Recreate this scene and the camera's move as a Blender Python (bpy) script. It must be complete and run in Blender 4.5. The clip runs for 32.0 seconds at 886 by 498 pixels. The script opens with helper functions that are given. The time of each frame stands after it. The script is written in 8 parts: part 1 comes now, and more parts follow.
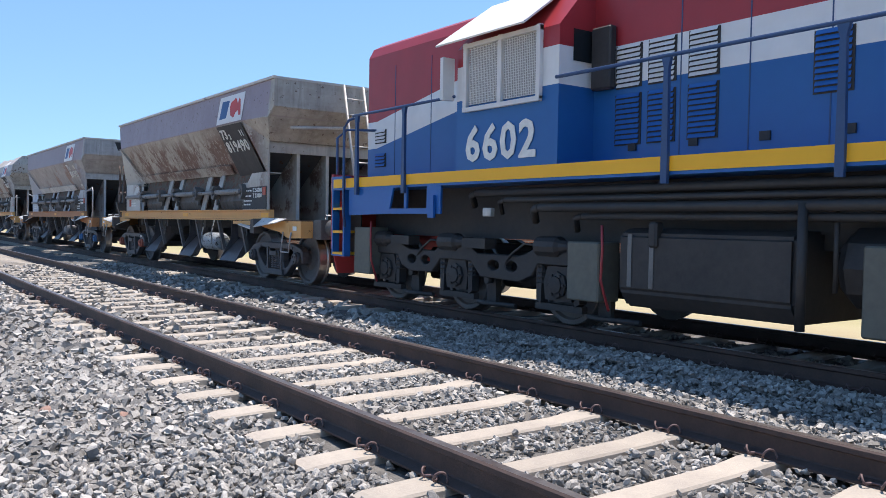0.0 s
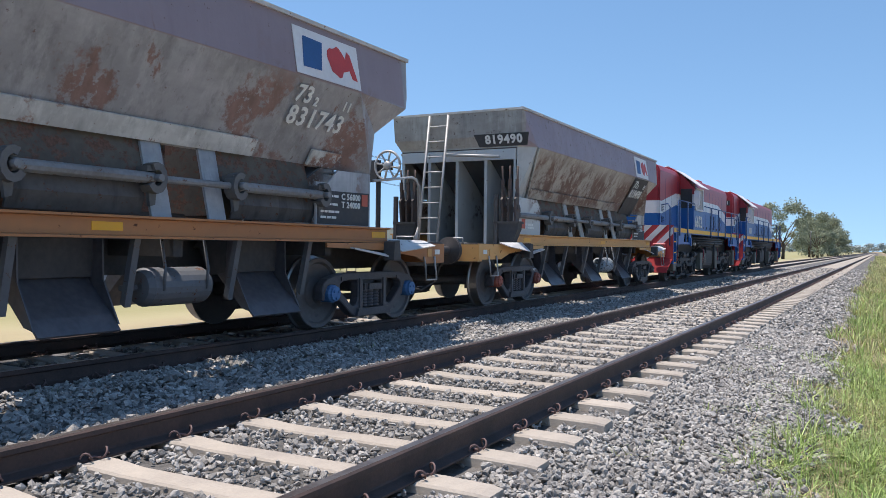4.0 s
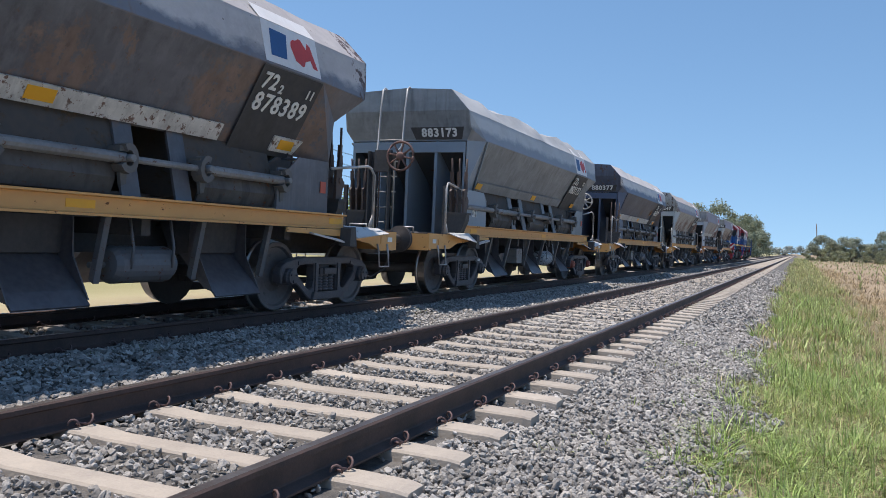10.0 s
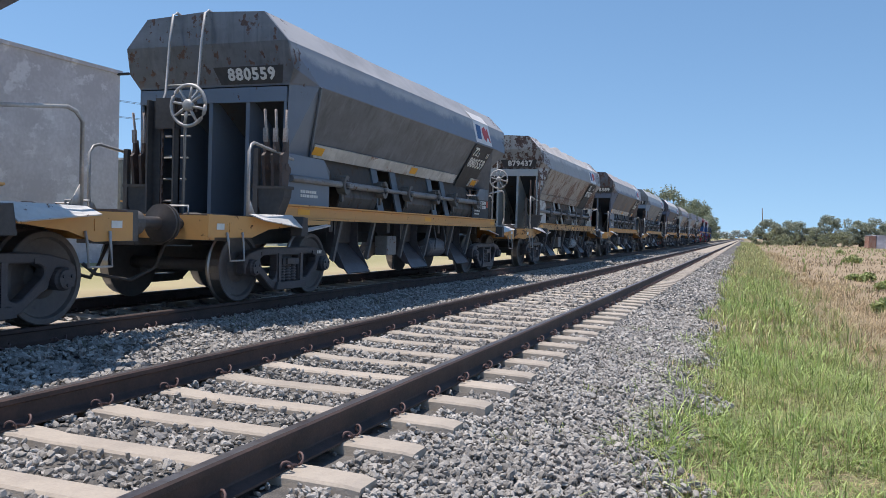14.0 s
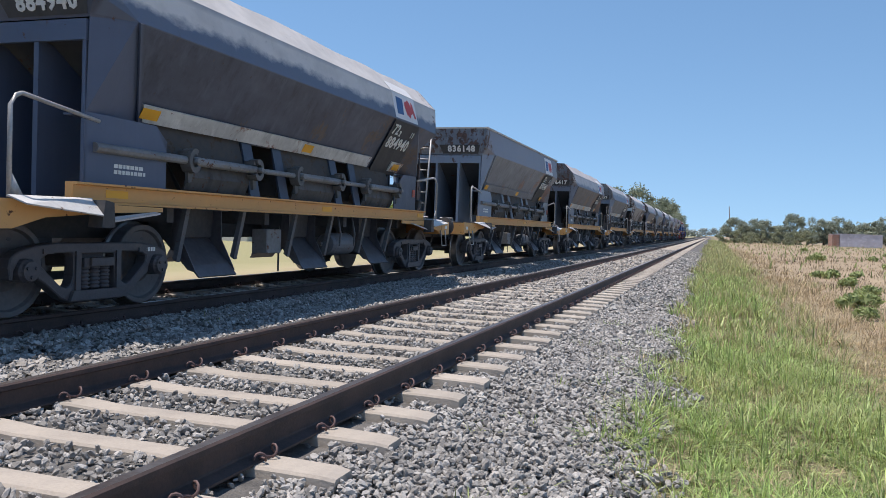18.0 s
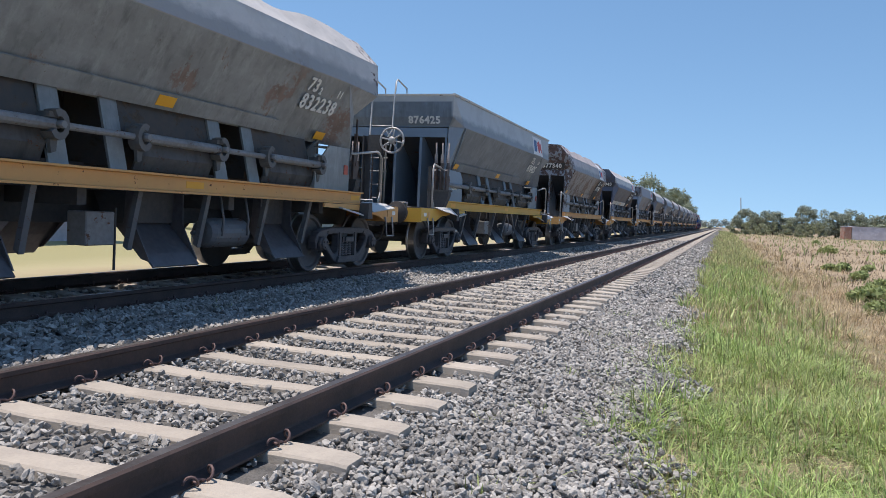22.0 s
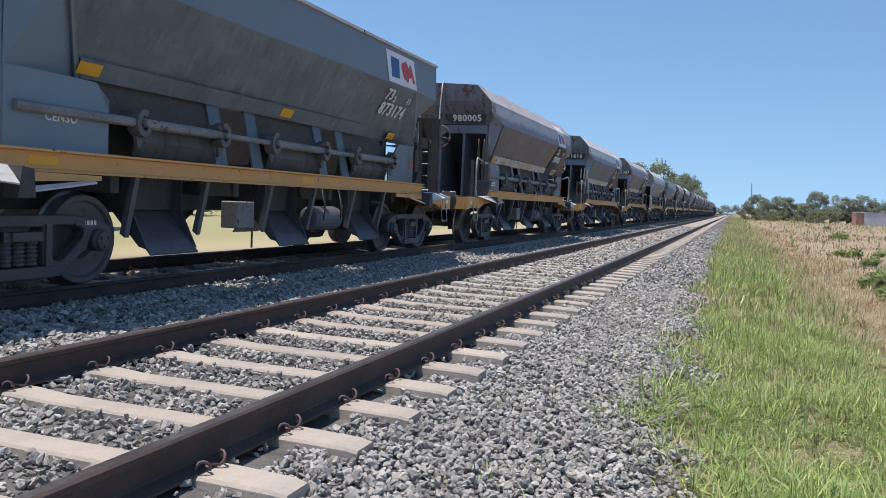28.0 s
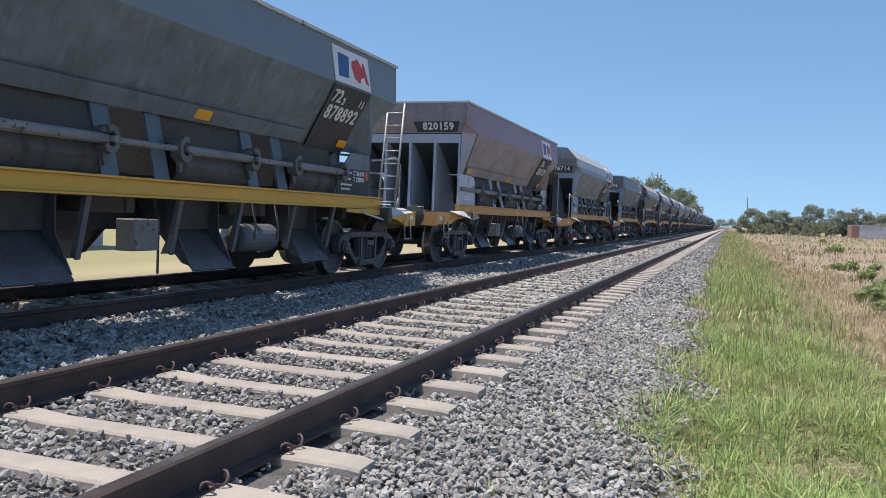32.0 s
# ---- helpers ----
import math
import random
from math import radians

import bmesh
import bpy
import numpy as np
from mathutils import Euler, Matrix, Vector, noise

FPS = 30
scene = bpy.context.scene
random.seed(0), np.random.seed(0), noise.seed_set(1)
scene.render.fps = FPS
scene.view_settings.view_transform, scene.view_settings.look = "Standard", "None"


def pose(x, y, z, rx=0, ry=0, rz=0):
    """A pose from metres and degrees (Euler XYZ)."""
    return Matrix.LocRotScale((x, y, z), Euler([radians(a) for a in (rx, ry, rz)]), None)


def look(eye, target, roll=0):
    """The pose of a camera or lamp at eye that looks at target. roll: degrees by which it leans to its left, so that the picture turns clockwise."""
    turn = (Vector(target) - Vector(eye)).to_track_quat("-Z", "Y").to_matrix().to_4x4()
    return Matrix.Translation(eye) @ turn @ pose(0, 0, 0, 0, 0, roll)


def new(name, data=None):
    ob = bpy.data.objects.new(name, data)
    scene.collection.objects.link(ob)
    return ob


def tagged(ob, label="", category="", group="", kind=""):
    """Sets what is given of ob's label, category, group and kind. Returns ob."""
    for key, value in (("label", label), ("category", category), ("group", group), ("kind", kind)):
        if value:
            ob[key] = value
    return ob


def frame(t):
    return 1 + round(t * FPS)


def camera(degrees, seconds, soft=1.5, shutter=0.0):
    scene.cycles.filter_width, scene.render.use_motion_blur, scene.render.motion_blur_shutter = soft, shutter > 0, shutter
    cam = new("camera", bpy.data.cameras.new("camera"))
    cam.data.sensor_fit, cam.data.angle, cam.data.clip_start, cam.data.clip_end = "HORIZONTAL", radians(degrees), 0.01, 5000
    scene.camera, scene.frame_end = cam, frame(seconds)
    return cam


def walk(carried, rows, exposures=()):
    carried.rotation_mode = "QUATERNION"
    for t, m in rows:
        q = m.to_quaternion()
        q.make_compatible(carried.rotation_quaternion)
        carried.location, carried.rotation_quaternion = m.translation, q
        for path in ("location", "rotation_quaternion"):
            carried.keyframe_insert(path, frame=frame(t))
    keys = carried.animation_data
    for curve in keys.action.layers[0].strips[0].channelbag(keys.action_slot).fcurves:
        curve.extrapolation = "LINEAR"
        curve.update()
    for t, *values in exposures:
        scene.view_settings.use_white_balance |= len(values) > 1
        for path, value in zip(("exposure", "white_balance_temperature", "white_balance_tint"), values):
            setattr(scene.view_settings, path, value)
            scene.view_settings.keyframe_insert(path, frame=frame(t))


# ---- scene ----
cam = camera(57.1, 32.0, soft=0.6)

# seconds, x, y, z, heading, pitch, roll
PATH = [
    (0, -0.332, -4.439, 1.085, 143.90, -1.76, 1.04),
    (0.5, -0.360, -4.437, 1.082, 135.14, -1.61, 1.26),
    (1, -0.169, -4.338, 1.153, 110.46, -1.19, 2.32),
    (1.5, -0.320, -4.191, 1.119, 84.90, 0.00, 2.50),
    (2, -0.471, -4.044, 1.085, 64.86, 0.90, 2.61),
    (2.5, -0.632, -3.907, 1.040, 46.72, 0.81, 2.52),
    (3, -0.594, -3.858, 1.046, 35.50, 0.63, 1.65),
    (3.5, -0.539, -3.769, 1.050, 30.81, 0.17, 0.96),
    (5.5, -0.546, -3.672, 1.003, 24.15, -0.28, 0.85),
    (6, -0.536, -3.662, 1.001, 23.19, -0.26, 1.04),
    (6.5, -0.536, -3.656, 0.996, 22.50, -0.20, 1.20),
    (7, -0.543, -3.660, 1.000, 22.17, -0.23, 1.40),
    (7.5, -0.551, -3.675, 0.995, 22.20, -0.37, 1.52),
    (8, -0.540, -3.686, 0.999, 23.62, -0.66, 1.70),
    (8.5, -0.532, -3.684, 1.007, 24.28, -0.70, 1.91),
    (9, -0.538, -3.661, 1.002, 24.38, -0.72, 2.29),
    (9.5, -0.578, -3.572, 0.997, 24.22, -0.71, 2.30),
    (10, -0.600, -3.506, 1.010, 23.55, -0.70, 2.41),
    (10.5, -0.601, -3.454, 1.008, 22.83, -0.65, 2.13),
    (11, -0.611, -3.418, 1.005, 22.10, -0.82, 1.91),
    (11.5, -0.601, -3.406, 1.005, 21.67, -1.06, 1.94),
    (12, -0.608, -3.417, 1.010, 21.45, -1.39, 2.01),
    (12.5, -0.618, -3.421, 1.015, 21.21, -1.41, 1.89),
    (13, -0.608, -3.424, 1.009, 20.95, -1.37, 1.65),
    (13.5, -0.608, -3.423, 1.010, 20.61, -1.47, 1.64),
    (14, -0.612, -3.426, 1.014, 20.30, -1.41, 1.71),
    (14.5, -0.612, -3.424, 1.012, 19.92, -1.46, 1.61),
    (16.5, -0.630, -3.406, 0.998, 18.67, -1.59, 1.48),
    (17, -0.632, -3.415, 0.985, 18.39, -1.59, 1.61),
    (17.5, -0.630, -3.419, 0.989, 18.24, -1.56, 1.82),
    (18, -0.639, -3.425, 0.982, 18.23, -1.58, 1.99),
    (18.5, -0.647, -3.429, 0.983, 18.49, -1.75, 2.32),
    (19, -0.644, -3.438, 0.986, 18.75, -1.86, 2.42),
    (19.5, -0.634, -3.446, 0.988, 19.06, -1.90, 2.57),
    (20, -0.628, -3.445, 0.994, 19.11, -2.06, 2.70),
    (20.5, -0.637, -3.449, 0.990, 19.03, -2.29, 2.72),
    (21, -0.643, -3.441, 0.985, 18.93, -2.35, 2.61),
    (21.5, -0.640, -3.452, 0.991, 18.87, -2.43, 2.66),
    (22, -0.645, -3.458, 0.994, 18.87, -2.46, 2.66),
    (22.5, -0.649, -3.465, 0.990, 19.22, -2.76, 2.63),
    (23, -0.655, -3.472, 0.991, 19.90, -3.04, 2.55),
    (23.5, -0.657, -3.461, 0.987, 20.19, -3.24, 2.69),
    (24, -0.648, -3.462, 0.988, 20.20, -3.36, 2.85),
    (24.5, -0.645, -3.464, 0.991, 20.20, -3.43, 3.02),
    (25, -0.648, -3.449, 0.997, 20.10, -3.51, 2.97),
    (25.5, -0.647, -3.458, 1.002, 20.07, -3.43, 2.81),
    (27.5, -0.647, -3.464, 0.993, 19.66, -3.38, 2.54),
    (28, -0.640, -3.471, 0.997, 19.48, -3.45, 2.57),
    (28.5, -0.637, -3.477, 0.999, 19.32, -3.45, 2.59),
    (29, -0.631, -3.483, 1.001, 19.18, -3.47, 2.66),
    (29.5, -0.634, -3.468, 0.996, 18.99, -3.47, 2.63),
    (30, -0.632, -3.469, 0.997, 18.86, -3.38, 2.62),
    (30.5, -0.635, -3.468, 1.003, 18.63, -3.31, 2.61),
    (31, -0.638, -3.469, 1.017, 18.37, -2.93, 2.51),
    (31.5, -0.641, -3.476, 1.018, 18.39, -2.58, 2.14),
    (32, -0.646, -3.507, 1.012, 19.30, -2.32, 2.14),
]


def eye(x, y, z, heading, pitch, roll):
    return pose(x, y, z, 90 + pitch, 0, heading) @ pose(0, 0, 0, 0, 0, roll)


# the camera's picture starts brighter, while it looks into the shade
BRIGHT = [(0, 0.64, 6650, 14), (1, 0.82, 6200, 26), (2, 1.04, 6200, 20), (3, 0.64, 6620, 15), (4.5, 0.33, 6660, 14), (6, 0.21, 6660, 14), (32, 0.21, 6660, 14)]
walk(cam, [(t, eye(*row)) for t, *row in PATH], BRIGHT)

# ---- light ----
world = bpy.data.worlds.new("world")
scene.world = world
world.use_nodes = True
wn = world.node_tree
sky = wn.nodes.new("ShaderNodeTexSky")
sky.sky_type = "NISHITA"
sky.sun_disc = False
SUN = Vector((-0.255, -0.06, 0.965)).normalized()
sky.sun_elevation = math.asin(SUN.z)
sky.sun_rotation = math.atan2(SUN.x, SUN.y)
sky.altitude = 100
sky.air_density, sky.dust_density, sky.ozone_density = 1.0, 0.1, 4.0
wn.nodes["Background"].inputs[1].default_value = 0.140
# the haze layer lies below the horizon line: the view starts a little higher up the sky
way = wn.nodes.new("ShaderNodeTexCoord")
lift = wn.nodes.new("ShaderNodeMapping")
lift.inputs["Location"].default_value, lift.inputs["Scale"].default_value = (0, 0, 0.14), (1, 1, 0.86)
wn.links.new(way.outputs["Generated"], lift.inputs["Vector"])
wn.links.new(lift.outputs[0], sky.inputs["Vector"])
clear = wn.nodes.new("ShaderNodeHueSaturation")
clear.inputs["Hue"].default_value = 0.492
clear.inputs["Saturation"].default_value, clear.inputs["Value"].default_value = 1.06, 1.0
wn.links.new(sky.outputs[0], clear.inputs["Color"])
wn.links.new(clear.outputs[0], wn.nodes["Background"].inputs[0])
lamp = bpy.data.lights.new("sun", "SUN")
lamp.energy, lamp.angle, lamp.color = 4.35, radians(0.55), (1.0, 0.945, 0.87)
new("sun", lamp).matrix_world = look((0, 0, 50), Vector((0, 0, 50)) - SUN)

# ---- materials ----
def material(name, base, rough=0.7, metal=0.0, mix=None, scale=6.0, amount=0.4, bump=0.0, bump_scale=40.0,
             rust=0.0, rust_color=(0.16, 0.07, 0.035), rust_scale=1.6, vary=0.0, streak=0.0, coords="Object", island=0.0, spots=0.5, thin=0.0):
    """A surface with two scales of variation, optional rust patches, relief and a change from object to object."""
    m = bpy.data.materials.new(name)
    m.use_nodes = True
    t = m.node_tree
    n, l = t.nodes, t.links
    bsdf = n["Principled BSDF"]
    bsdf.inputs["Roughness"].default_value = rough
    bsdf.inputs["Metallic"].default_value = metal
    tc = n.new("ShaderNodeTexCoord")
    out = tc.outputs[coords]

    def noise_tex(sc, detail=5.0, stretch=None, rough_=0.6):
        nt = n.new("ShaderNodeTexNoise")
        nt.inputs["Scale"].default_value = sc
        nt.inputs["Detail"].default_value = detail
        nt.inputs["Roughness"].default_value = rough_
        if stretch:
            mp = n.new("ShaderNodeMapping")
            mp.inputs["Scale"].default_value = stretch
            l.new(out, mp.inputs[0])
            l.new(mp.outputs[0], nt.inputs["Vector"])
        else:
            l.new(out, nt.inputs["Vector"])
        return nt.outputs["Fac"]

    def ramp(fac, a, b):
        r = n.new("ShaderNodeMapRange")
        r.inputs[1].default_value, r.inputs[2].default_value = a, b
        l.new(fac, r.inputs[0])
        return r.outputs[0]

    def blend(fac, a, b, kind="MIX"):
        x = n.new("ShaderNodeMix")
        x.data_type, x.blend_type = "RGBA", kind
        for k, v in ((0, fac), (6, a), (7, b)):
            if isinstance(v, (int, float)):
                x.inputs[k].default_value = v
            elif isinstance(v, tuple):
                x.inputs[k].default_value = (*v, 1)
            else:
                l.new(v, x.inputs[k])
        return x.outputs[2]

    mix = mix or tuple(c * 0.6 for c in base)
    big = ramp(noise_tex(scale * 0.25, 4), 0.35, 0.7)
    small = ramp(noise_tex(scale * 4, 6), 0.3, 0.75)
    mul = n.new("ShaderNodeMath")
    mul.operation = "MULTIPLY_ADD"
    l.new(big, mul.inputs[0])
    mul.inputs[1].default_value = amount
    mm = n.new("ShaderNodeMath")
    mm.operation = "MULTIPLY"
    l.new(small, mm.inputs[0])
    mm.inputs[1].default_value = amount * 0.6
    l.new(mm.outputs[0], mul.inputs[2])
    col = blend(mul.outputs[0], base, mix)
    if streak:
        col = blend(ramp(noise_tex(1.0, 4, (5.0, 5.0, 0.5)), 0.52, 0.75), col, tuple(c * streak for c in mix))
    if rust > 0:
        spot = ramp(noise_tex(rust_scale, 8, (1, 1, 1.4), 0.72), 0.62 - rust * 0.25, 0.66 - rust * 0.2)
        rc = blend(ramp(noise_tex(rust_scale * 7, 4), 0.3, 0.7), rust_color, tuple(c * spots for c in rust_color))
        col = blend(spot, col, rc)
        rr = n.new("ShaderNodeMapRange")
        rr.inputs[3].default_value, rr.inputs[4].default_value = rough, 0.95
        l.new(spot, rr.inputs[0])
        l.new(rr.outputs[0], bsdf.inputs["Roughness"])
    if vary or island:
        if vary:
            rnd = n.new("ShaderNodeObjectInfo").outputs["Random"]
        else:
            rnd = n.new("ShaderNodeNewGeometry").outputs["Random Per Island"]
        hs = n.new("ShaderNodeHueSaturation")
        mr = n.new("ShaderNodeMapRange")
        k = vary or island
        mr.inputs[3].default_value, mr.inputs[4].default_value = 1 - k, 1 + k
        l.new(rnd, mr.inputs[0])
        l.new(mr.outputs[0], hs.inputs["Value"])
        l.new(col, hs.inputs["Color"])
        col = hs.outputs["Color"]
    l.new(col, bsdf.inputs["Base Color"])
    if bump:
        b = n.new("ShaderNodeBump")
        b.inputs["Strength"].default_value = bump
        b.inputs["Distance"].default_value = 0.02
        l.new(noise_tex(bump_scale, 5), b.inputs["Height"])
        l.new(b.outputs[0], bsdf.inputs["Normal"])
    if thin:
        tr = n.new("ShaderNodeBsdfTranslucent")
        l.new(col, tr.inputs["Color"])
        mixer = n.new("ShaderNodeMixShader")
        mixer.inputs[0].default_value = thin
        l.new(bsdf.outputs[0], mixer.inputs[1])
        l.new(tr.outputs[0], mixer.inputs[2])
        l.new(mixer.outputs[0], n["Material Output"].inputs["Surface"])
    return m


M = {}
# bed colour darkened to stand for shade in the gaps between stones
M["ballast"] = material("ballast", (0.19, 0.178, 0.165), 0.95, mix=(0.08, 0.077, 0.074), scale=22, amount=0.9, bump=1.0, bump_scale=28)
M["stone"] = material("stone", (0.44, 0.416, 0.385), 0.92, mix=(0.27, 0.255, 0.235), scale=13, amount=0.8, bump=0.45, bump_scale=70, island=0.42)
M["rail"] = material("rail", (0.105, 0.066, 0.055), 0.75, mix=(0.055, 0.038, 0.034), scale=14, amount=0.8, bump=0.15, bump_scale=90, metal=0.15)
M["railhead"] = material("railhead", (0.30, 0.28, 0.27), 0.38, metal=0.8, mix=(0.14, 0.11, 0.10), scale=9, amount=0.8)
M["concrete"] = material("concrete", (0.45, 0.395, 0.33), 0.9, mix=(0.33, 0.29, 0.25), scale=14, amount=0.7, bump=0.25, bump_scale=70, vary=0.09)
M["clip"] = material("clip", (0.20, 0.125, 0.12), 0.65, mix=(0.11, 0.07, 0.065), scale=40, amount=0.7, metal=0.2)
M["grass"] = material("grass", (0.27, 0.40, 0.105), 0.5, mix=(0.45, 0.465, 0.20), scale=1.6, amount=0.72, island=0.6, thin=0.25)
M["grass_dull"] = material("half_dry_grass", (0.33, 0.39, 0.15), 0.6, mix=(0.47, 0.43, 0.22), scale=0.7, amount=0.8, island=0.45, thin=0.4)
M["grass_fresh"] = material("fresh_grass", (0.30, 0.43, 0.12), 0.45, mix=(0.42, 0.47, 0.20), scale=1.4, amount=0.6, island=0.35, thin=0.4)
M["twig"] = material("dry_twigs", (0.20, 0.145, 0.095), 0.9, mix=(0.12, 0.09, 0.06), scale=3, amount=0.7, island=0.3)
M["pale_stone"] = material("pale_stone", (0.62, 0.60, 0.56), 0.9, mix=(0.42, 0.40, 0.37), scale=8, amount=0.7, bump=0.3, bump_scale=30)
M["brick_bit"] = material("reddish_stone", (0.36, 0.22, 0.17), 0.9, mix=(0.25, 0.16, 0.13), scale=9, amount=0.7, bump=0.3, bump_scale=30)
M["dry"] = material("dry_grass", (0.60, 0.49, 0.31), 0.85, mix=(0.42, 0.32, 0.20), scale=2.0, amount=0.8, island=0.35, thin=0.25)
M["weed"] = material("weed", (0.30, 0.37, 0.14), 0.65, mix=(0.36, 0.38, 0.17), scale=5, amount=0.6, island=0.35, thin=0.4)
# distance haze is put into the next two leaf colours: paler and greyer
M["leaf"] = material("leaf", (0.30, 0.335, 0.235), 0.85, mix=(0.22, 0.25, 0.175), scale=1.5, amount=0.7, island=0.35, thin=0.35)
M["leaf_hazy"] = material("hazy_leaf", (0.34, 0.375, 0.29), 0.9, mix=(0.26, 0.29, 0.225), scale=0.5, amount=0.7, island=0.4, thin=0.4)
M["willow"] = material("willow_leaf", (0.30, 0.37, 0.11), 0.6, mix=(0.17, 0.24, 0.06), scale=1.5, amount=0.7, island=0.35, thin=0.4)
M["bark"] = material("bark", (0.14, 0.10, 0.07), 0.95, mix=(0.07, 0.05, 0.035), scale=8, amount=0.8, bump=0.6, bump_scale=20)
M["sill"] = material("sill_yellow", (0.72, 0.38, 0.125), 0.6, mix=(0.60, 0.32, 0.12), scale=3, amount=0.5, rust=0.01, rust_scale=7, streak=0.0)
M["sill_bright"] = material("sill_bright_yellow", (0.72, 0.42, 0.06), 0.55, mix=(0.55, 0.31, 0.06), scale=3, amount=0.35, rust=0.0, rust_scale=5)
M["sill_orange"] = material("sill_orange", (0.48, 0.20, 0.07), 0.6, mix=(0.36, 0.16, 0.07), scale=3, amount=0.5, rust=0.02, rust_scale=7)
M["sill_worn"] = material("flaking_sill_yellow", (0.66, 0.37, 0.14), 0.65, mix=(0.50, 0.30, 0.14), scale=3, amount=0.6, rust=0.36, rust_scale=5, rust_color=(0.085, 0.062, 0.055))
M["sticker"] = material("reflective_sticker", (0.85, 0.42, 0.015), 0.4, mix=(0.75, 0.33, 0.015), scale=8, amount=0.3)
M["sun_sticker"] = material("sun_sticker", (0.62, 0.24, 0.05), 0.6, mix=(0.45, 0.18, 0.05), scale=12, amount=0.6)
M["red_mark"] = material("red_mark", (0.50, 0.10, 0.06), 0.6, mix=(0.40, 0.09, 0.06), scale=8, amount=0.4)
M["lettering"] = material("lettering", (0.84, 0.84, 0.80), 0.7, mix=(0.62, 0.62, 0.59), scale=30, amount=0.6)
M["black_panel"] = material("black_panel", (0.034, 0.036, 0.042), 0.7, mix=(0.075, 0.072, 0.07), scale=4, amount=0.7, streak=0.55)
M["logo_white"] = material("logo_white", (0.80, 0.79, 0.78), 0.5, mix=(0.62, 0.60, 0.58), scale=5, amount=0.5)
M["logo_blue"] = material("logo_blue", (0.02, 0.10, 0.28), 0.5, scale=8, amount=0.4)
M["logo_red"] = material("logo_red", (0.62, 0.05, 0.04), 0.5, scale=8, amount=0.4)
M["under"] = material("dark_underframe", (0.048, 0.047, 0.050), 0.8, mix=(0.10, 0.093, 0.087), scale=5, amount=0.7, bump=0.15, bump_scale=40)
M["chute"] = material("chute_steel", (0.060, 0.058, 0.066), 0.42, mix=(0.15, 0.143, 0.152), scale=4, amount=0.7, metal=0.2, streak=0.55)
M["bogie"] = material("bogie_cast_steel", (0.054, 0.052, 0.059), 0.55, mix=(0.105, 0.096, 0.098), scale=7, amount=0.7, bump=0.2, bump_scale=60)
M["wheel"] = material("wheel_steel", (0.165, 0.155, 0.152), 0.6, mix=(0.105, 0.098, 0.098), scale=6, amount=0.8, metal=0.2)
M["tread"] = material("wheel_tread", (0.42, 0.40, 0.38), 0.35, metal=0.9, scale=10, amount=0.4)
M["tank"] = material("air_tank", (0.32, 0.36, 0.39), 0.6, mix=(0.25, 0.28, 0.30), scale=5, amount=0.5, rust=0.32, rust_scale=12, rust_color=(0.10, 0.09, 0.085))
M["tank_dark"] = material("air_tank_dark", (0.13, 0.14, 0.155), 0.55, mix=(0.085, 0.088, 0.092), scale=5, amount=0.6, rust=0.1, rust_scale=9)
M["galv"] = material("pale_steel", (0.55, 0.55, 0.54), 0.5, mix=(0.32, 0.30, 0.28), scale=9, amount=0.7, metal=0.3)
M["step"] = material("step_plate", (0.66, 0.655, 0.64), 0.55, mix=(0.45, 0.44, 0.42), scale=5, amount=0.6, rust=0.08, rust_scale=7)
M["pipe"] = material("pale_pipe", (0.27, 0.275, 0.28), 0.55, mix=(0.15, 0.143, 0.138), scale=6, amount=0.7, rust=0.1, rust_scale=6)
M["gate"] = material("gate_steel", (0.12, 0.112, 0.11), 0.6, mix=(0.06, 0.056, 0.054), scale=4, amount=0.8, streak=0.55, rust=0.15, rust_scale=7)
# slope sheet paint, darkened for the shade inside the end bays
M["slope"] = material("end_slope_paint", (0.105, 0.115, 0.125), 0.8, mix=(0.075, 0.08, 0.085), scale=2, amount=0.7, rust=0.06, rust_scale=4)
M["coupler"] = material("coupler_steel", (0.155, 0.147, 0.14), 0.7, mix=(0.085, 0.08, 0.078), scale=8, amount=0.8)
M["buffer"] = material("buffer_steel", (0.05, 0.047, 0.048), 0.5, mix=(0.10, 0.085, 0.078), scale=6, amount=0.7, metal=0.3)
M["lever"] = material("lever_steel", (0.06, 0.048, 0.046), 0.65, mix=(0.12, 0.078, 0.062), scale=12, amount=0.8)
M["lever_pale"] = material("pale_lever_paint", (0.52, 0.51, 0.50), 0.6, mix=(0.22, 0.17, 0.15), scale=14, amount=0.8)
M["rusty_wheel"] = material("rusty_hand_wheel", (0.24, 0.13, 0.11), 0.7, mix=(0.12, 0.075, 0.065), scale=12, amount=0.8)


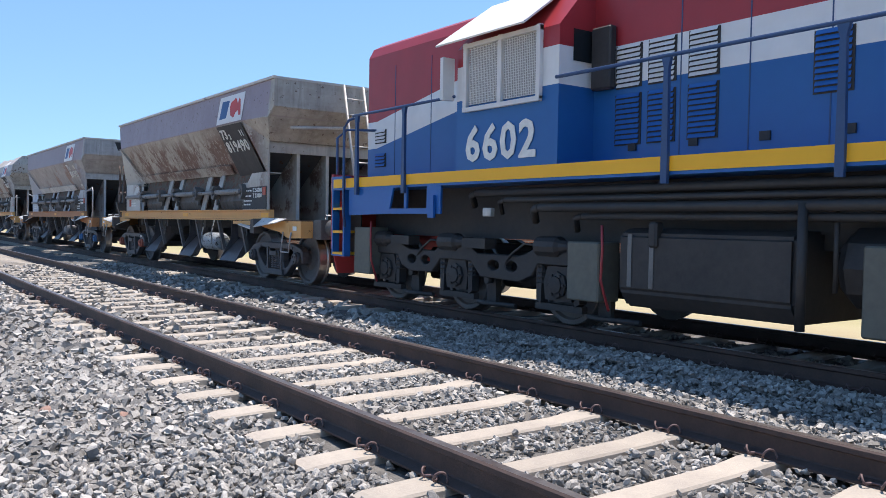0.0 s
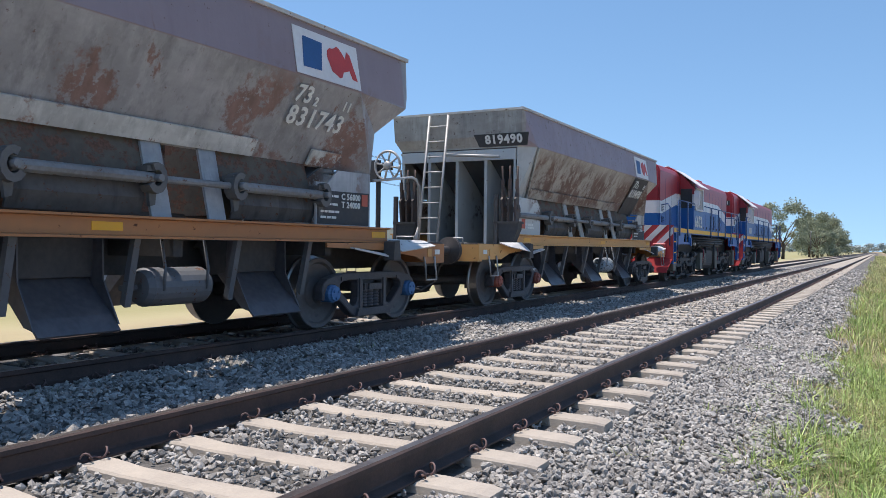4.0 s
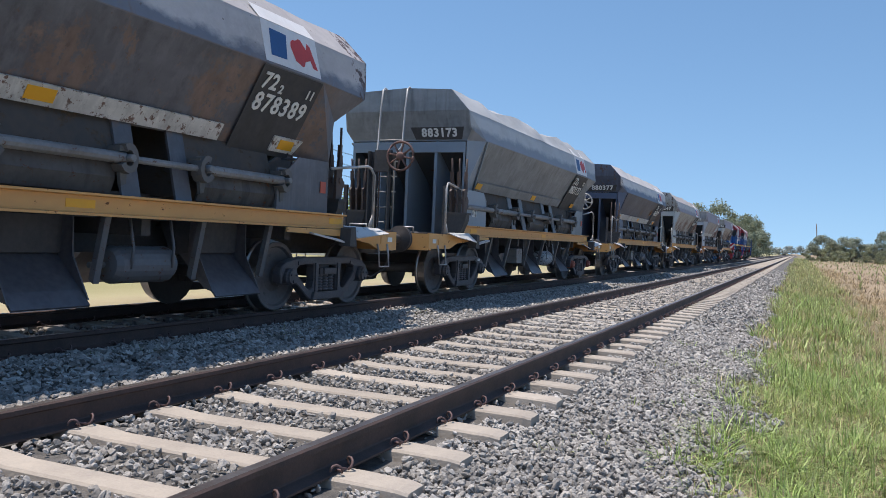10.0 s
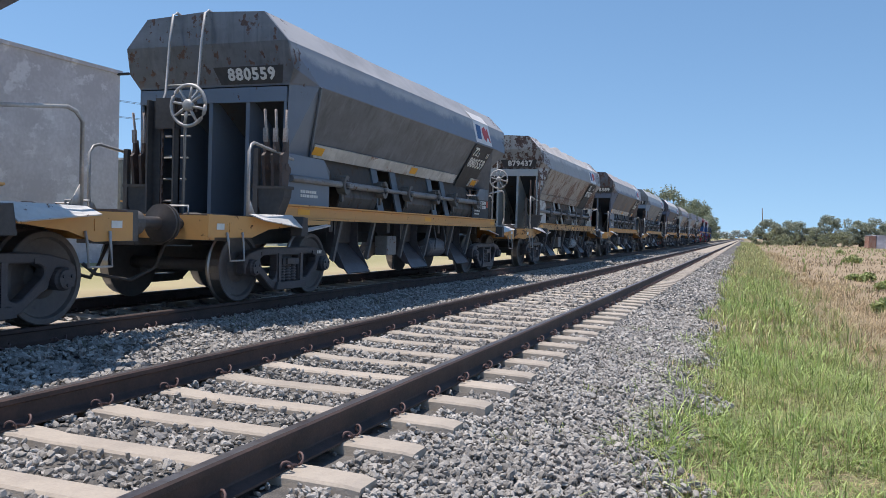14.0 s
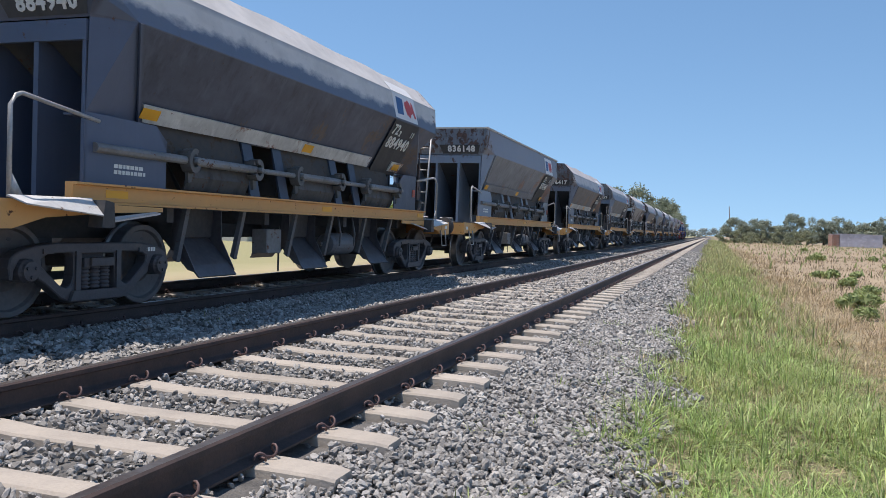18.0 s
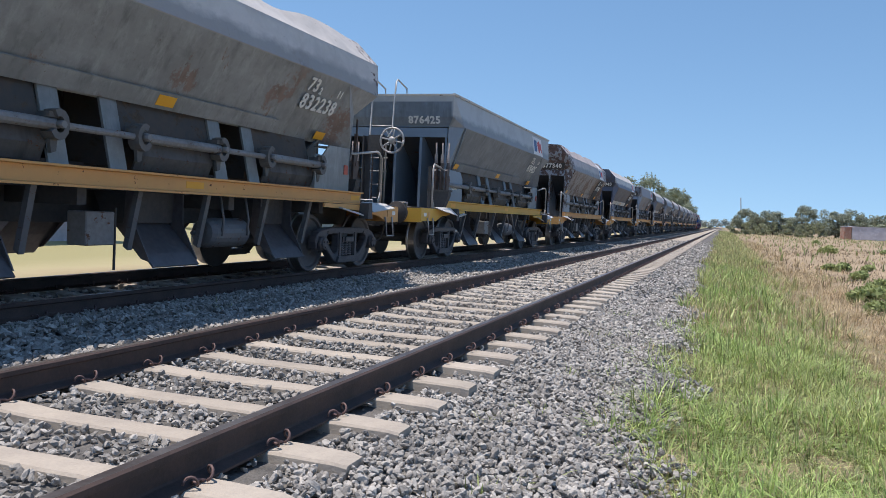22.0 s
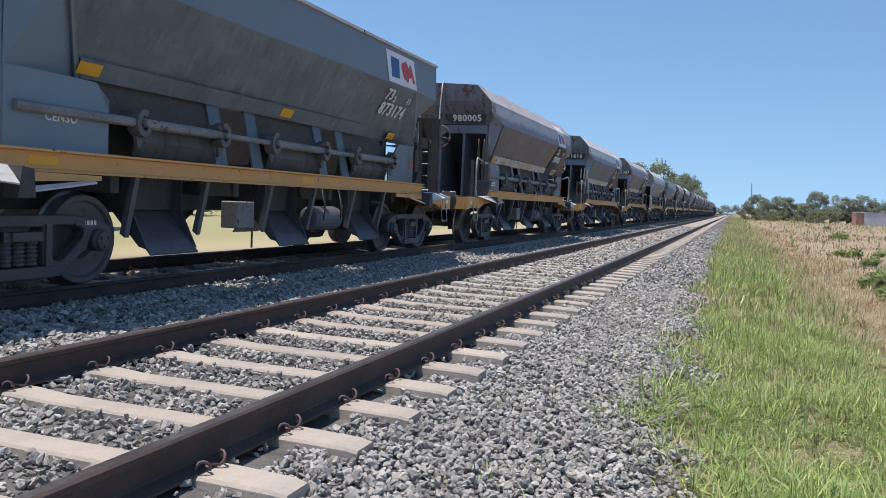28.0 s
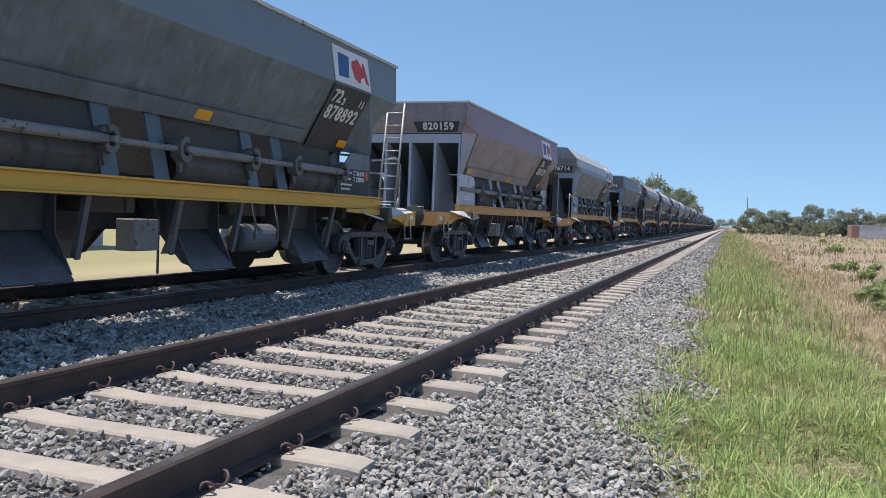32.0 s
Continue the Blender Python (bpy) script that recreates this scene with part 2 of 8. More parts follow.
def land():
    """Bare soil and straw, greener beside the track and darkened there for shade under the grass, with paths of dry
    earth.
    """
    m = material("land", (0.40, 0.305, 0.195), 0.95, mix=(0.25, 0.185, 0.115), scale=0.8, amount=0.8, bump=0.8, bump_scale=9)
    t = m.node_tree
    n, l = t.nodes, t.links
    bsdf = n["Principled BSDF"]
    old = bsdf.inputs["Base Color"].links[0].from_socket
    tc = n.new("ShaderNodeTexCoord")
    no = n.new("ShaderNodeTexNoise")
    no.inputs["Scale"].default_value, no.inputs["Detail"].default_value = 0.35, 6
    l.new(tc.outputs["Object"], no.inputs["Vector"])
    sx = n.new("ShaderNodeSeparateXYZ")
    l.new(tc.outputs["Object"], sx.inputs[0])
    ab = n.new("ShaderNodeMath")
    ab.operation = "ABSOLUTE"
    l.new(sx.outputs["X"], ab.inputs[0])
    ad = n.new("ShaderNodeMath")
    ad.operation = "MULTIPLY_ADD"
    l.new(no.outputs["Fac"], ad.inputs[0])
    ad.inputs[1].default_value = 3.0
    l.new(ab.outputs[0], ad.inputs[2])
    mr = n.new("ShaderNodeMapRange")
    mr.inputs[1].default_value, mr.inputs[2].default_value = 2.2, 3.6
    mr.inputs[3].default_value, mr.inputs[4].default_value = 1.0, 0.0
    l.new(ad.outputs[0], mr.inputs[0])
    mx = n.new("ShaderNodeMix")
    mx.data_type = "RGBA"
    l.new(mr.outputs[0], mx.inputs[0])
    l.new(old, mx.inputs[6])
    # dark soil tone stands for shade in the gaps between grass blades
    mx.inputs[7].default_value = (0.20, 0.175, 0.095, 1)
    far = n.new("ShaderNodeMapRange")          # the land beyond the tracks is greener
    far.inputs[1].default_value, far.inputs[2].default_value = -8.5, -11.5
    wob = n.new("ShaderNodeMath")
    wob.operation = "MULTIPLY_ADD"
    l.new(no.outputs["Fac"], wob.inputs[0])
    wob.inputs[1].default_value = 4.0
    l.new(sx.outputs["X"], wob.inputs[2])
    l.new(wob.outputs[0], far.inputs[0])
    mf = n.new("ShaderNodeMix")
    mf.data_type = "RGBA"
    l.new(far.outputs[0], mf.inputs[0])
    l.new(mx.outputs[2], mf.inputs[6])
    mf.inputs[7].default_value = (0.40, 0.345, 0.20, 1)
    turf_ = n.new("ShaderNodeMapRange")
    turf_.inputs[1].default_value, turf_.inputs[2].default_value = -11.0, -13.5
    l.new(wob.outputs[0], turf_.inputs[0])
    mg = n.new("ShaderNodeMix")
    mg.data_type = "RGBA"
    l.new(turf_.outputs[0], mg.inputs[0])
    l.new(mf.outputs[2], mg.inputs[6])
    mg.inputs[7].default_value = (0.31, 0.285, 0.14, 1)
    l.new(mg.outputs[2], bsdf.inputs["Base Color"])
    return m


M["land"] = land()
M["inner_rust"] = material("inner_rust", (0.15, 0.128, 0.10), 0.85, mix=(0.07, 0.06, 0.05), scale=3, amount=0.7, rust=0.5, rust_scale=5, rust_color=(0.19, 0.10, 0.07))
M["inner_dark"] = material("inner_dark", (0.06, 0.06, 0.06), 0.85, mix=(0.11, 0.085, 0.068), scale=3, amount=0.7, rust=0.30, rust_scale=3, rust_color=(0.12, 0.085, 0.06))
M["leaf_pale"] = material("bush_leaf", (0.29, 0.31, 0.19), 0.75, mix=(0.20, 0.22, 0.13), scale=1.5, amount=0.7, island=0.35, thin=0.35)
# horizon foliage: haze mixed into the colour, pale and bluish
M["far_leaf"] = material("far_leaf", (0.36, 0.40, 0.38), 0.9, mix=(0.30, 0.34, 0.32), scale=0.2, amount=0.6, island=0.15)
# grey plaster, its base lightened to stand for light reflected onto shaded walls
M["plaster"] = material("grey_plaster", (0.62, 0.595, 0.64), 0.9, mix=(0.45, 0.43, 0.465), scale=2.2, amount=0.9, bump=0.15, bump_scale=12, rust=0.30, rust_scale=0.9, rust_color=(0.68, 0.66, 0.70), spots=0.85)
M["plaster_dark"] = material("dark_plaster", (0.24, 0.235, 0.23), 0.9, mix=(0.15, 0.145, 0.14), scale=1.2, amount=0.8, bump=0.15, bump_scale=12)
M["roof_sheet"] = material("roof_sheet", (0.42, 0.38, 0.34), 0.6, scale=3, amount=0.5)
M["tank_white"] = material("tank_white", (0.66, 0.67, 0.66), 0.6, mix=(0.5, 0.5, 0.49), scale=2, amount=0.5)
M["post"] = material("grey_post", (0.17, 0.155, 0.14), 0.85, mix=(0.1, 0.09, 0.08), scale=4, amount=0.6)


def brickwork():
    m = material("brick", (0.38, 0.14, 0.08), 0.9, mix=(0.26, 0.10, 0.06), scale=3, amount=0.7)
    t = m.node_tree
    n, l = t.nodes, t.links
    bsdf = n["Principled BSDF"]
    old = bsdf.inputs["Base Color"].links[0].from_socket
    tc = n.new("ShaderNodeTexCoord")
    sp = n.new("ShaderNodeSeparateXYZ")
    l.new(tc.outputs["Object"], sp.inputs[0])
    along = n.new("ShaderNodeMath")
    l.new(sp.outputs["X"], along.inputs[0])
    l.new(sp.outputs["Y"], along.inputs[1])
    mp = n.new("ShaderNodeCombineXYZ")
    l.new(along.outputs[0], mp.inputs[0])
    l.new(sp.outputs["Z"], mp.inputs[1])
    b = n.new("ShaderNodeTexBrick")
    b.inputs["Scale"].default_value = 1.0
    b.inputs["Brick Width"].default_value, b.inputs["Row Height"].default_value, b.inputs["Mortar Size"].default_value = 0.24, 0.075, 0.01
    b.inputs["Mortar"].default_value = (0.42, 0.38, 0.33, 1)
    l.new(mp.outputs[0], b.inputs["Vector"])
    l.new(old, b.inputs["Color1"])
    l.new(old, b.inputs["Color2"])
    l.new(b.outputs["Color"], bsdf.inputs["Base Color"])
    return m


M["brick"] = brickwork()


# ---- helpers for things ----
def part(name, bm, mat, parent=None, label="", m=None, smooth=False):
    """Links a bmesh (or a ready mesh) as one object, under a parent if given."""
    if isinstance(bm, bpy.types.Mesh):
        me = bm
    else:
        me = bpy.data.meshes.new(name)
        if smooth:
            for f in bm.faces:
                f.smooth = True
        bmesh.ops.recalc_face_normals(bm, faces=bm.faces)
        bm.to_mesh(me)
        bm.free()
        for mt in mat if isinstance(mat, (list, tuple)) else [mat]:
            me.materials.append(mt)
    ob = new(name, me)
    if parent:
        ob.parent = parent
    if m is not None:
        ob.matrix_local = m
    if label:
        ob["label"] = label
    return ob


def box(bm, x0, x1, y0, y1, z0, z1, mat=0, taper=0.0):
    vs = [bm.verts.new((x, y, z)) for z in (z0, z1) for y in (y0, y1) for x in (x0, x1)]
    fs = [(0, 1, 3, 2), (4, 6, 7, 5), (0, 4, 5, 1), (1, 5, 7, 3), (3, 7, 6, 2), (2, 6, 4, 0)]
    for f in fs:
        bm.faces.new([vs[i] for i in f]).material_index = mat
    return vs


def boxed(*dims, bevel=0.0):
    bm = bmesh.new()
    box(bm, *dims)
    if bevel:
        bmesh.ops.bevel(bm, geom=bm.edges[:], offset=bevel, segments=1, affect="EDGES")
    return bm


def prism(bm, pts, lo, hi, axis="x", mat=0):
    """A plate: the outline pts pulled from lo to hi along an axis. pts are (y, z) for x, (x, z) for y, (x, y) for z."""
    def at(p, d):
        return {"x": (d, p[0], p[1]), "y": (p[0], d, p[1]), "z": (p[0], p[1], d)}[axis]
    a = [bm.verts.new(at(p, lo)) for p in pts]
    b = [bm.verts.new(at(p, hi)) for p in pts]
    bm.faces.new(a).material_index = mat
    bm.faces.new(b[::-1]).material_index = mat
    for i in range(len(pts)):
        j = (i + 1) % len(pts)
        bm.faces.new((a[j], a[i], b[i], b[j])).material_index = mat


def plate(bm, corners, thick, mat=0):
    """A thin sheet on the given corners, pushed back along its normal."""
    c = [Vector(p) for p in corners]
    nrm = (c[1] - c[0]).cross(c[2] - c[0]).normalized() * thick
    a = [bm.verts.new(p) for p in c]
    b = [bm.verts.new(p - nrm) for p in c]
    bm.faces.new(a).material_index = mat
    bm.faces.new(b[::-1]).material_index = mat
    for i in range(len(c)):
        j = (i + 1) % len(c)
        bm.faces.new((a[j], a[i], b[i], b[j])).material_index = mat


def rod(bm, a, b, r, seg=8, r2=None, mat=0, caps=True):
    a, b = Vector(a), Vector(b)
    d = b - a
    q = d.to_track_quat("Z", "Y").to_matrix()
    rings = []
    for p, rr in ((a, r), (b, r if r2 is None else r2)):
        rings.append([bm.verts.new(p + q @ Vector((rr * math.cos(2 * math.pi * i / seg), rr * math.sin(2 * math.pi * i / seg), 0))) for i in range(seg)])
    for i in range(seg):
        j = (i + 1) % seg
        f = bm.faces.new((rings[0][i], rings[0][j], rings[1][j], rings[1][i]))
        f.material_index, f.smooth = mat, seg > 6
    if caps:
        bm.faces.new(rings[0][::-1]).material_index = mat
        bm.faces.new(rings[1]).material_index = mat


def tube(bm, pts, r, seg=6, mat=0):
    """A bent bar through the points."""
    pts = [Vector(p) for p in pts]
    rings = []
    for i, p in enumerate(pts):
        d = (pts[min(i + 1, len(pts) - 1)] - pts[max(i - 1, 0)]).normalized()
        up = Vector((0, 0, 1)) if abs(d.z) < 0.9 else Vector((1, 0, 0))
        u = d.cross(up).normalized()
        v = u.cross(d)
        rings.append([bm.verts.new(p + r * (u * math.cos(2 * math.pi * k / seg) + v * math.sin(2 * math.pi * k / seg))) for k in range(seg)])
    for a, b in zip(rings, rings[1:]):
        for k in range(seg):
            j = (k + 1) % seg
            f = bm.faces.new((a[k], a[j], b[j], b[k]))
            f.material_index, f.smooth = mat, True
    bm.faces.new(rings[0][::-1]).material_index = mat
    bm.faces.new(rings[-1]).material_index = mat


def lathe(bm, profile, axis="x", seg=28, mat=0, at=(0, 0, 0)):
    """Turns a profile of (along, radius) round an axis."""
    at = Vector(at)
    rings = []
    for d, r in profile:
        ring = []
        for k in range(seg):
            c, s = r * math.cos(2 * math.pi * k / seg), r * math.sin(2 * math.pi * k / seg)
            ring.append(bm.verts.new(at + Vector({"x": (d, c, s), "y": (c, d, s), "z": (c, s, d)}[axis])))
        rings.append(ring)
    for a, b in zip(rings, rings[1:]):
        for k in range(seg):
            j = (k + 1) % seg
            f = bm.faces.new((a[k], a[j], b[j], b[k]))
            f.material_index = mat
    bm.faces.new(rings[0][::-1]).material_index = mat
    bm.faces.new(rings[-1]).material_index = mat


SHARED = {}


def shared(key, make, mat, smooth=False):
    """One mesh for all pieces that look alike."""
    if key not in SHARED:
        bm = make()
        bmesh.ops.recalc_face_normals(bm, faces=bm.faces)
        me = bpy.data.meshes.new(key)
        if smooth:
            for f in bm.faces:
                f.smooth = True
        bm.to_mesh(me)
        bm.free()
        for mt in mat if isinstance(mat, (list, tuple)) else [mat]:
            me.materials.append(mt)
        SHARED[key] = me
    return SHARED[key]


def letters(text, size, mat, bold=0.0, depth=0.004):
    """Flat letters as a mesh, centred, in the xy plane; size is the height of a capital."""
    key = ("text", text, size, mat.name, bold)
    if key not in SHARED:
        cu = bpy.data.curves.new("text", "FONT")
        cu.body, cu.size, cu.align_x, cu.align_y = text, size / 0.73, "CENTER", "CENTER"
        cu.extrude, cu.offset, cu.resolution_u = depth, bold, 2
        cu.space_character = 1.12
        ob = bpy.data.objects.new("text", cu)
        scene.collection.objects.link(ob)
        bpy.context.view_layer.update()
        me = bpy.data.meshes.new_from_object(ob.evaluated_get(bpy.context.evaluated_depsgraph_get()))
        bpy.data.objects.remove(ob)
        me.materials.clear()
        me.materials.append(mat)
        SHARED[key] = me
    return SHARED[key]


def facing(origin, right, up):
    """A pose whose x runs right and whose y runs up on a surface."""
    r = Vector(right).normalized()
    u = Vector(up)
    u = (u - r * u.dot(r)).normalized()
    m = Matrix((r, u, r.cross(u))).transposed().to_4x4()
    m.translation = Vector(origin)
    return m


def loose(name, verts, faces, mat, parent=None, kind="", smooth=False):
    """A mesh from plain arrays, for what is too many to be pieces."""
    me = bpy.data.meshes.new(name)
    me.from_pydata(verts, [], faces)
    for mt in mat if isinstance(mat, (list, tuple)) else [mat]:
        me.materials.append(mt)
    ob = new(name, me)
    if parent:
        ob.parent = parent
    if kind:
        ob["kind"] = kind
    return ob


def arrays(name, V, F, mat, parent=None, kind=""):
    """A mesh from numpy arrays: vertices n x 3, faces m x k."""
    me = bpy.data.meshes.new(name)
    k = F.shape[1]
    me.vertices.add(len(V))
    me.vertices.foreach_set("co", np.ascontiguousarray(V, np.float32).ravel())
    me.loops.add(F.size)
    me.loops.foreach_set("vertex_index", np.ascontiguousarray(F, np.int32).ravel())
    me.polygons.add(len(F))
    me.polygons.foreach_set("loop_start", np.arange(0, F.size, k, dtype=np.int32))
    me.update(calc_edges=True)
    me.shade_flat()
    me.materials.append(mat)
    ob = new(name, me)
    if parent:
        ob.parent = parent
    if kind:
        ob["kind"] = kind
    return ob


# ---- ground and tracks ----
rng = np.random.default_rng(7)
NEAR, FAR = -3.573, -7.62          # centre lines of the two tracks
HALF = 0.873                       # half of the distance between rail centres
PITCH = 0.6356                     # sleeper spacing
BED = -0.215                       # ballast surface below the rail head


def shoulder(y):
    """Where the ballast gives way to grass."""
    return np.interp(y, [-30, -8, -4, -1, 1, 40, 700], [1.2, 0.6, 0.1, -0.75, -1.02, -1.12, -1.2]) + 0.10 * np.sin(y * 2.1) + 0.07 * np.sin(y * 5.3 + 1)


def ground_z(x, y):
    """Height of the ground: flat land, the two ballast beds with their slopes."""
    x = np.asarray(x, float)
    y = np.asarray(y, float)
    e = shoulder(y)
    right = np.interp(x - e, [-1.75, -1.32, -0.75, -0.1, 0.5, 1.6, 6.0], [BED + 0.01, BED - 0.02, BED - 0.07, -0.35, -0.46, -0.50, -0.52])
    left = np.interp(x, [-14, -10.6, -9.3], [-0.42, -0.40, BED])
    z = np.where(x > -5.5, right, left)
    mid = 0.035 * np.exp(-((x + 5.6) / 0.35) ** 2)
    return z - mid


def sheet(name, xs, ys, dz, mat, lump=0.0):
    X, Y = np.meshgrid(xs, ys)
    Z = ground_z(X, Y) + dz + lump * rng.normal(size=X.shape)
    V = np.stack([X, Y, Z], -1).reshape(-1, 3)
    nx, ny = len(xs), len(ys)
    i = (np.arange(ny - 1)[:, None] * nx + np.arange(nx - 1)[None]).ravel()
    F = np.stack([i, i + 1, i + nx + 1, i + nx], 1)
    return arrays(name, V, F, mat)


gx = np.concatenate([[-3000, -600, -150, -60, -30, -18, -14, -12], np.arange(-11, 3.01, 0.25), [4, 5, 6, 8, 12, 20, 40, 90, 250, 800, 3000]])
gy = np.concatenate([[-3000, -700, -200, -90], np.arange(-50, 60.1, 0.5), np.arange(63, 200, 5), [260, 400, 700, 1300, 3000]])
ground = sheet("ground", gx, gy, -0.045, M["land"])
tagged(ground, "flat land of dry soil, straw and grass beside the railway", "ground", kind="structure")

# ballast: a bed under both tracks
by = np.concatenate([np.arange(-60, 61, 0.4), np.arange(63, 700, 6)])
rows_ = []
for y in by:
    e = float(shoulder(y))
    rows_.append(np.concatenate([np.linspace(-10.4, -4.8, 24), np.linspace(-4.6, e - 0.02, 20)]))
X = np.array(rows_)
Y = np.repeat(by[:, None], X.shape[1], 1)
Z = ground_z(X, Y) - 0.012 + 0.008 * rng.normal(size=X.shape)
nx = X.shape[1]
i = (np.arange(len(by) - 1)[:, None] * nx + np.arange(nx - 1)[None]).ravel()
ballast = arrays("ballast_bed", np.stack([X, Y, Z], -1).reshape(-1, 3), np.stack([i, i + 1, i + nx + 1, i + nx], 1), M["ballast"])
tagged(ballast, "grey crushed-stone ballast under two railway tracks", "ballast", kind="structure")

CUBE = np.array([[-1, -1, -1], [1, -1, -1], [1, 1, -1], [-1, 1, -1], [-1, -1, 1], [1, -1, 1], [1, 1, 1], [-1, 1, 1]], float)
QUADS = np.array([[0, 3, 2, 1], [4, 5, 6, 7], [0, 1, 5, 4], [1, 2, 6, 5], [2, 3, 7, 6], [3, 0, 4, 7]])


def spin(n):
    """n random turns."""
    q = rng.normal(size=(n, 4))
    q /= np.linalg.norm(q, axis=1, keepdims=True)
    w, x, y, z = q.T
    return np.stack([np.stack([1 - 2 * (y * y + z * z), 2 * (x * y - z * w), 2 * (x * z + y * w)], -1),
                     np.stack([2 * (x * y + z * w), 1 - 2 * (x * x + z * z), 2 * (y * z - x * w)], -1),
                     np.stack([2 * (x * z - y * w), 2 * (y * z + x * w), 1 - 2 * (x * x + y * y)], -1)], 1)


PHI = (1 + 5 ** 0.5) / 2
ICO = np.array([[-1, PHI, 0], [1, PHI, 0], [-1, -PHI, 0], [1, -PHI, 0], [0, -1, PHI], [0, 1, PHI], [0, -1, -PHI], [0, 1, -PHI], [PHI, 0, -1], [PHI, 0, 1], [-PHI, 0, -1], [-PHI, 0, 1]]) / 1.55
ICO_FACES = np.array([(0, 11, 5), (0, 5, 1), (0, 1, 7), (0, 7, 10), (0, 10, 11), (1, 5, 9), (5, 11, 4), (11, 10, 2), (10, 7, 6), (7, 1, 8), (3, 9, 4), (3, 4, 2), (3, 2, 6), (3, 6, 8), (3, 8, 9), (4, 9, 5), (2, 4, 11), (6, 2, 10), (8, 6, 7), (9, 8, 1)])


def broken_stones(name, x, y, size, mat, lift=0.0):
    """Crushed stones with many uneven facets, for where one looks closely."""
    n = len(x)
    dims = size[:, None] * np.stack([rng.uniform(0.75, 1.35, n), rng.uniform(0.55, 1.0, n), rng.uniform(0.38, 0.80, n)], 1)
    shape = ICO[None] * rng.uniform(0.55, 1.25, (n, 12, 1))
    shape = np.clip(shape, rng.uniform(-0.80, -0.36, (n, 1, 3)), rng.uniform(0.32, 0.80, (n, 1, 3)))
    shape += rng.uniform(-0.35, 0.35, (n, 1, 3)) * shape[:, :, [1, 2, 0]]          # skewed, so that no two facets are square
    tilt = rng.normal(size=(n, 3)) * np.array([0.8, 0.8, 0])
    a = rng.uniform(0, 2 * np.pi, n)
    up = np.stack([tilt[:, 0], tilt[:, 1], np.ones(n)], 1)
    up /= np.linalg.norm(up, axis=1, keepdims=True)
    u = np.cross(np.stack([np.cos(a), np.sin(a), np.zeros(n)], 1), up)
    u /= np.linalg.norm(u, axis=1, keepdims=True)
    turn = np.stack([u, np.cross(up, u), up], 2)
    V = np.einsum("nij,nkj->nki", turn, shape * dims[:, None] * 0.64)
    z = ground_z(x, y) + lift + size * 0.14 + rng.uniform(-0.35, 0.45, n) * size
    V += np.stack([x, y, z], 1)[:, None]
    F = (ICO_FACES[None] + 12 * np.arange(n)[:, None, None]).reshape(-1, 3)
    return arrays(name, V.reshape(-1, 3), F, mat, ballast, "stuff")


def stones(name, x, y, size, mat, lift=0.0):
    n = len(x)
    dims = size[:, None] * rng.uniform(0.45, 1.15, (n, 3))
    shape = CUBE[None] * (1 + rng.uniform(-0.42, 0.25, (n, 8, 3)))
    shape[:, 4:, :2] *= rng.uniform(0.35, 0.95, (n, 1, 2))
    V = np.einsum("nij,nkj->nki", spin(n), shape * dims[:, None] * 0.5)
    V[:, :, 2] *= 0.8
    z = ground_z(x, y) + lift + size * 0.12 + rng.uniform(-0.25, 0.35, n) * size
    V += np.stack([x, y, z], 1)[:, None]
    F = (QUADS[None] + 8 * np.arange(n)[:, None, None]).reshape(-1, 4)
    return arrays(name, V.reshape(-1, 3), F, mat, ballast, "stuff")


def under_sleeper(x, y):
    """Which places lie on a sleeper or under a rail of the two tracks."""
    hit = np.zeros(len(x), bool)
    for c in (NEAR, FAR):
        on = (np.abs(x - c) < 1.36) & (np.abs((y / PITCH + 0.5) % 1 - 0.5) * PITCH < 0.12)
        hit |= on | (np.abs(np.abs(x - c) - HALF) < 0.062)
    return hit


def scatter(n, x0, x1, y0, y1, size, name, extra=0.0, fine=False, cover=0.0):
    x, y = rng.uniform(x0, x1, n), rng.uniform(y0, y1, n)
    e = shoulder(y)
    keep = (x < e + extra) & (~under_sleeper(x, y) | (cover > 0))
    edge = np.clip((e + 0.12 - x) / 0.35, 0.25, 1)
    keep &= rng.uniform(size=n) < edge
    x, y = x[keep], y[keep]
    return (broken_stones if fine else stones)(name, x, y, size * rng.uniform(0.55, 1.35, len(x)), M["stone"], cover)


scatter(50000, -2.5, 0.6, -3.2, 6.0, 0.042, "stones", 0.2, True)
scatter(15000, -2.5, 0.9, 6.0, 10.5, 0.045, "stones", 0.15)
scatter(24000, -2.5, 1.2, -9.0, -3.2, 0.047, "stones", 0.15, True)
scatter(9000, -2.5, 1.4, -12.5, -9.0, 0.05, "stones", 0.15)
scatter(7000, -2.5, 1.4, -28, -12.5, 0.08, "stones", 0.15)
scatter(17000, -4.5, -2.62, -9, 8, 0.045, "stones", 0.0, True)
scatter(6000, -4.5, -2.62, -12.5, -9, 0.045, "stones")
scatter(3500, -4.5, -2.62, 8, 9.5, 0.045, "stones")
scatter(36000, -6.68, -4.4, -14, 12, 0.046, "stones")
scatter(9000, -6.66, -6.10, -14, 14, 0.044, "stones", cover=0.04)          # heaped over the ends of the far sleepers
scatter(4200, -8.45, -6.85, -12, 11, 0.06, "stones")
scatter(24000, -6.65, -0.9, 9.5, 26, 0.057, "stones")
scatter(5000, -6.65, -2.0, -28, -12.5, 0.08, "stones")
scatter(8000, -6.65, -1.0, 26, 60, 0.085, "stones")


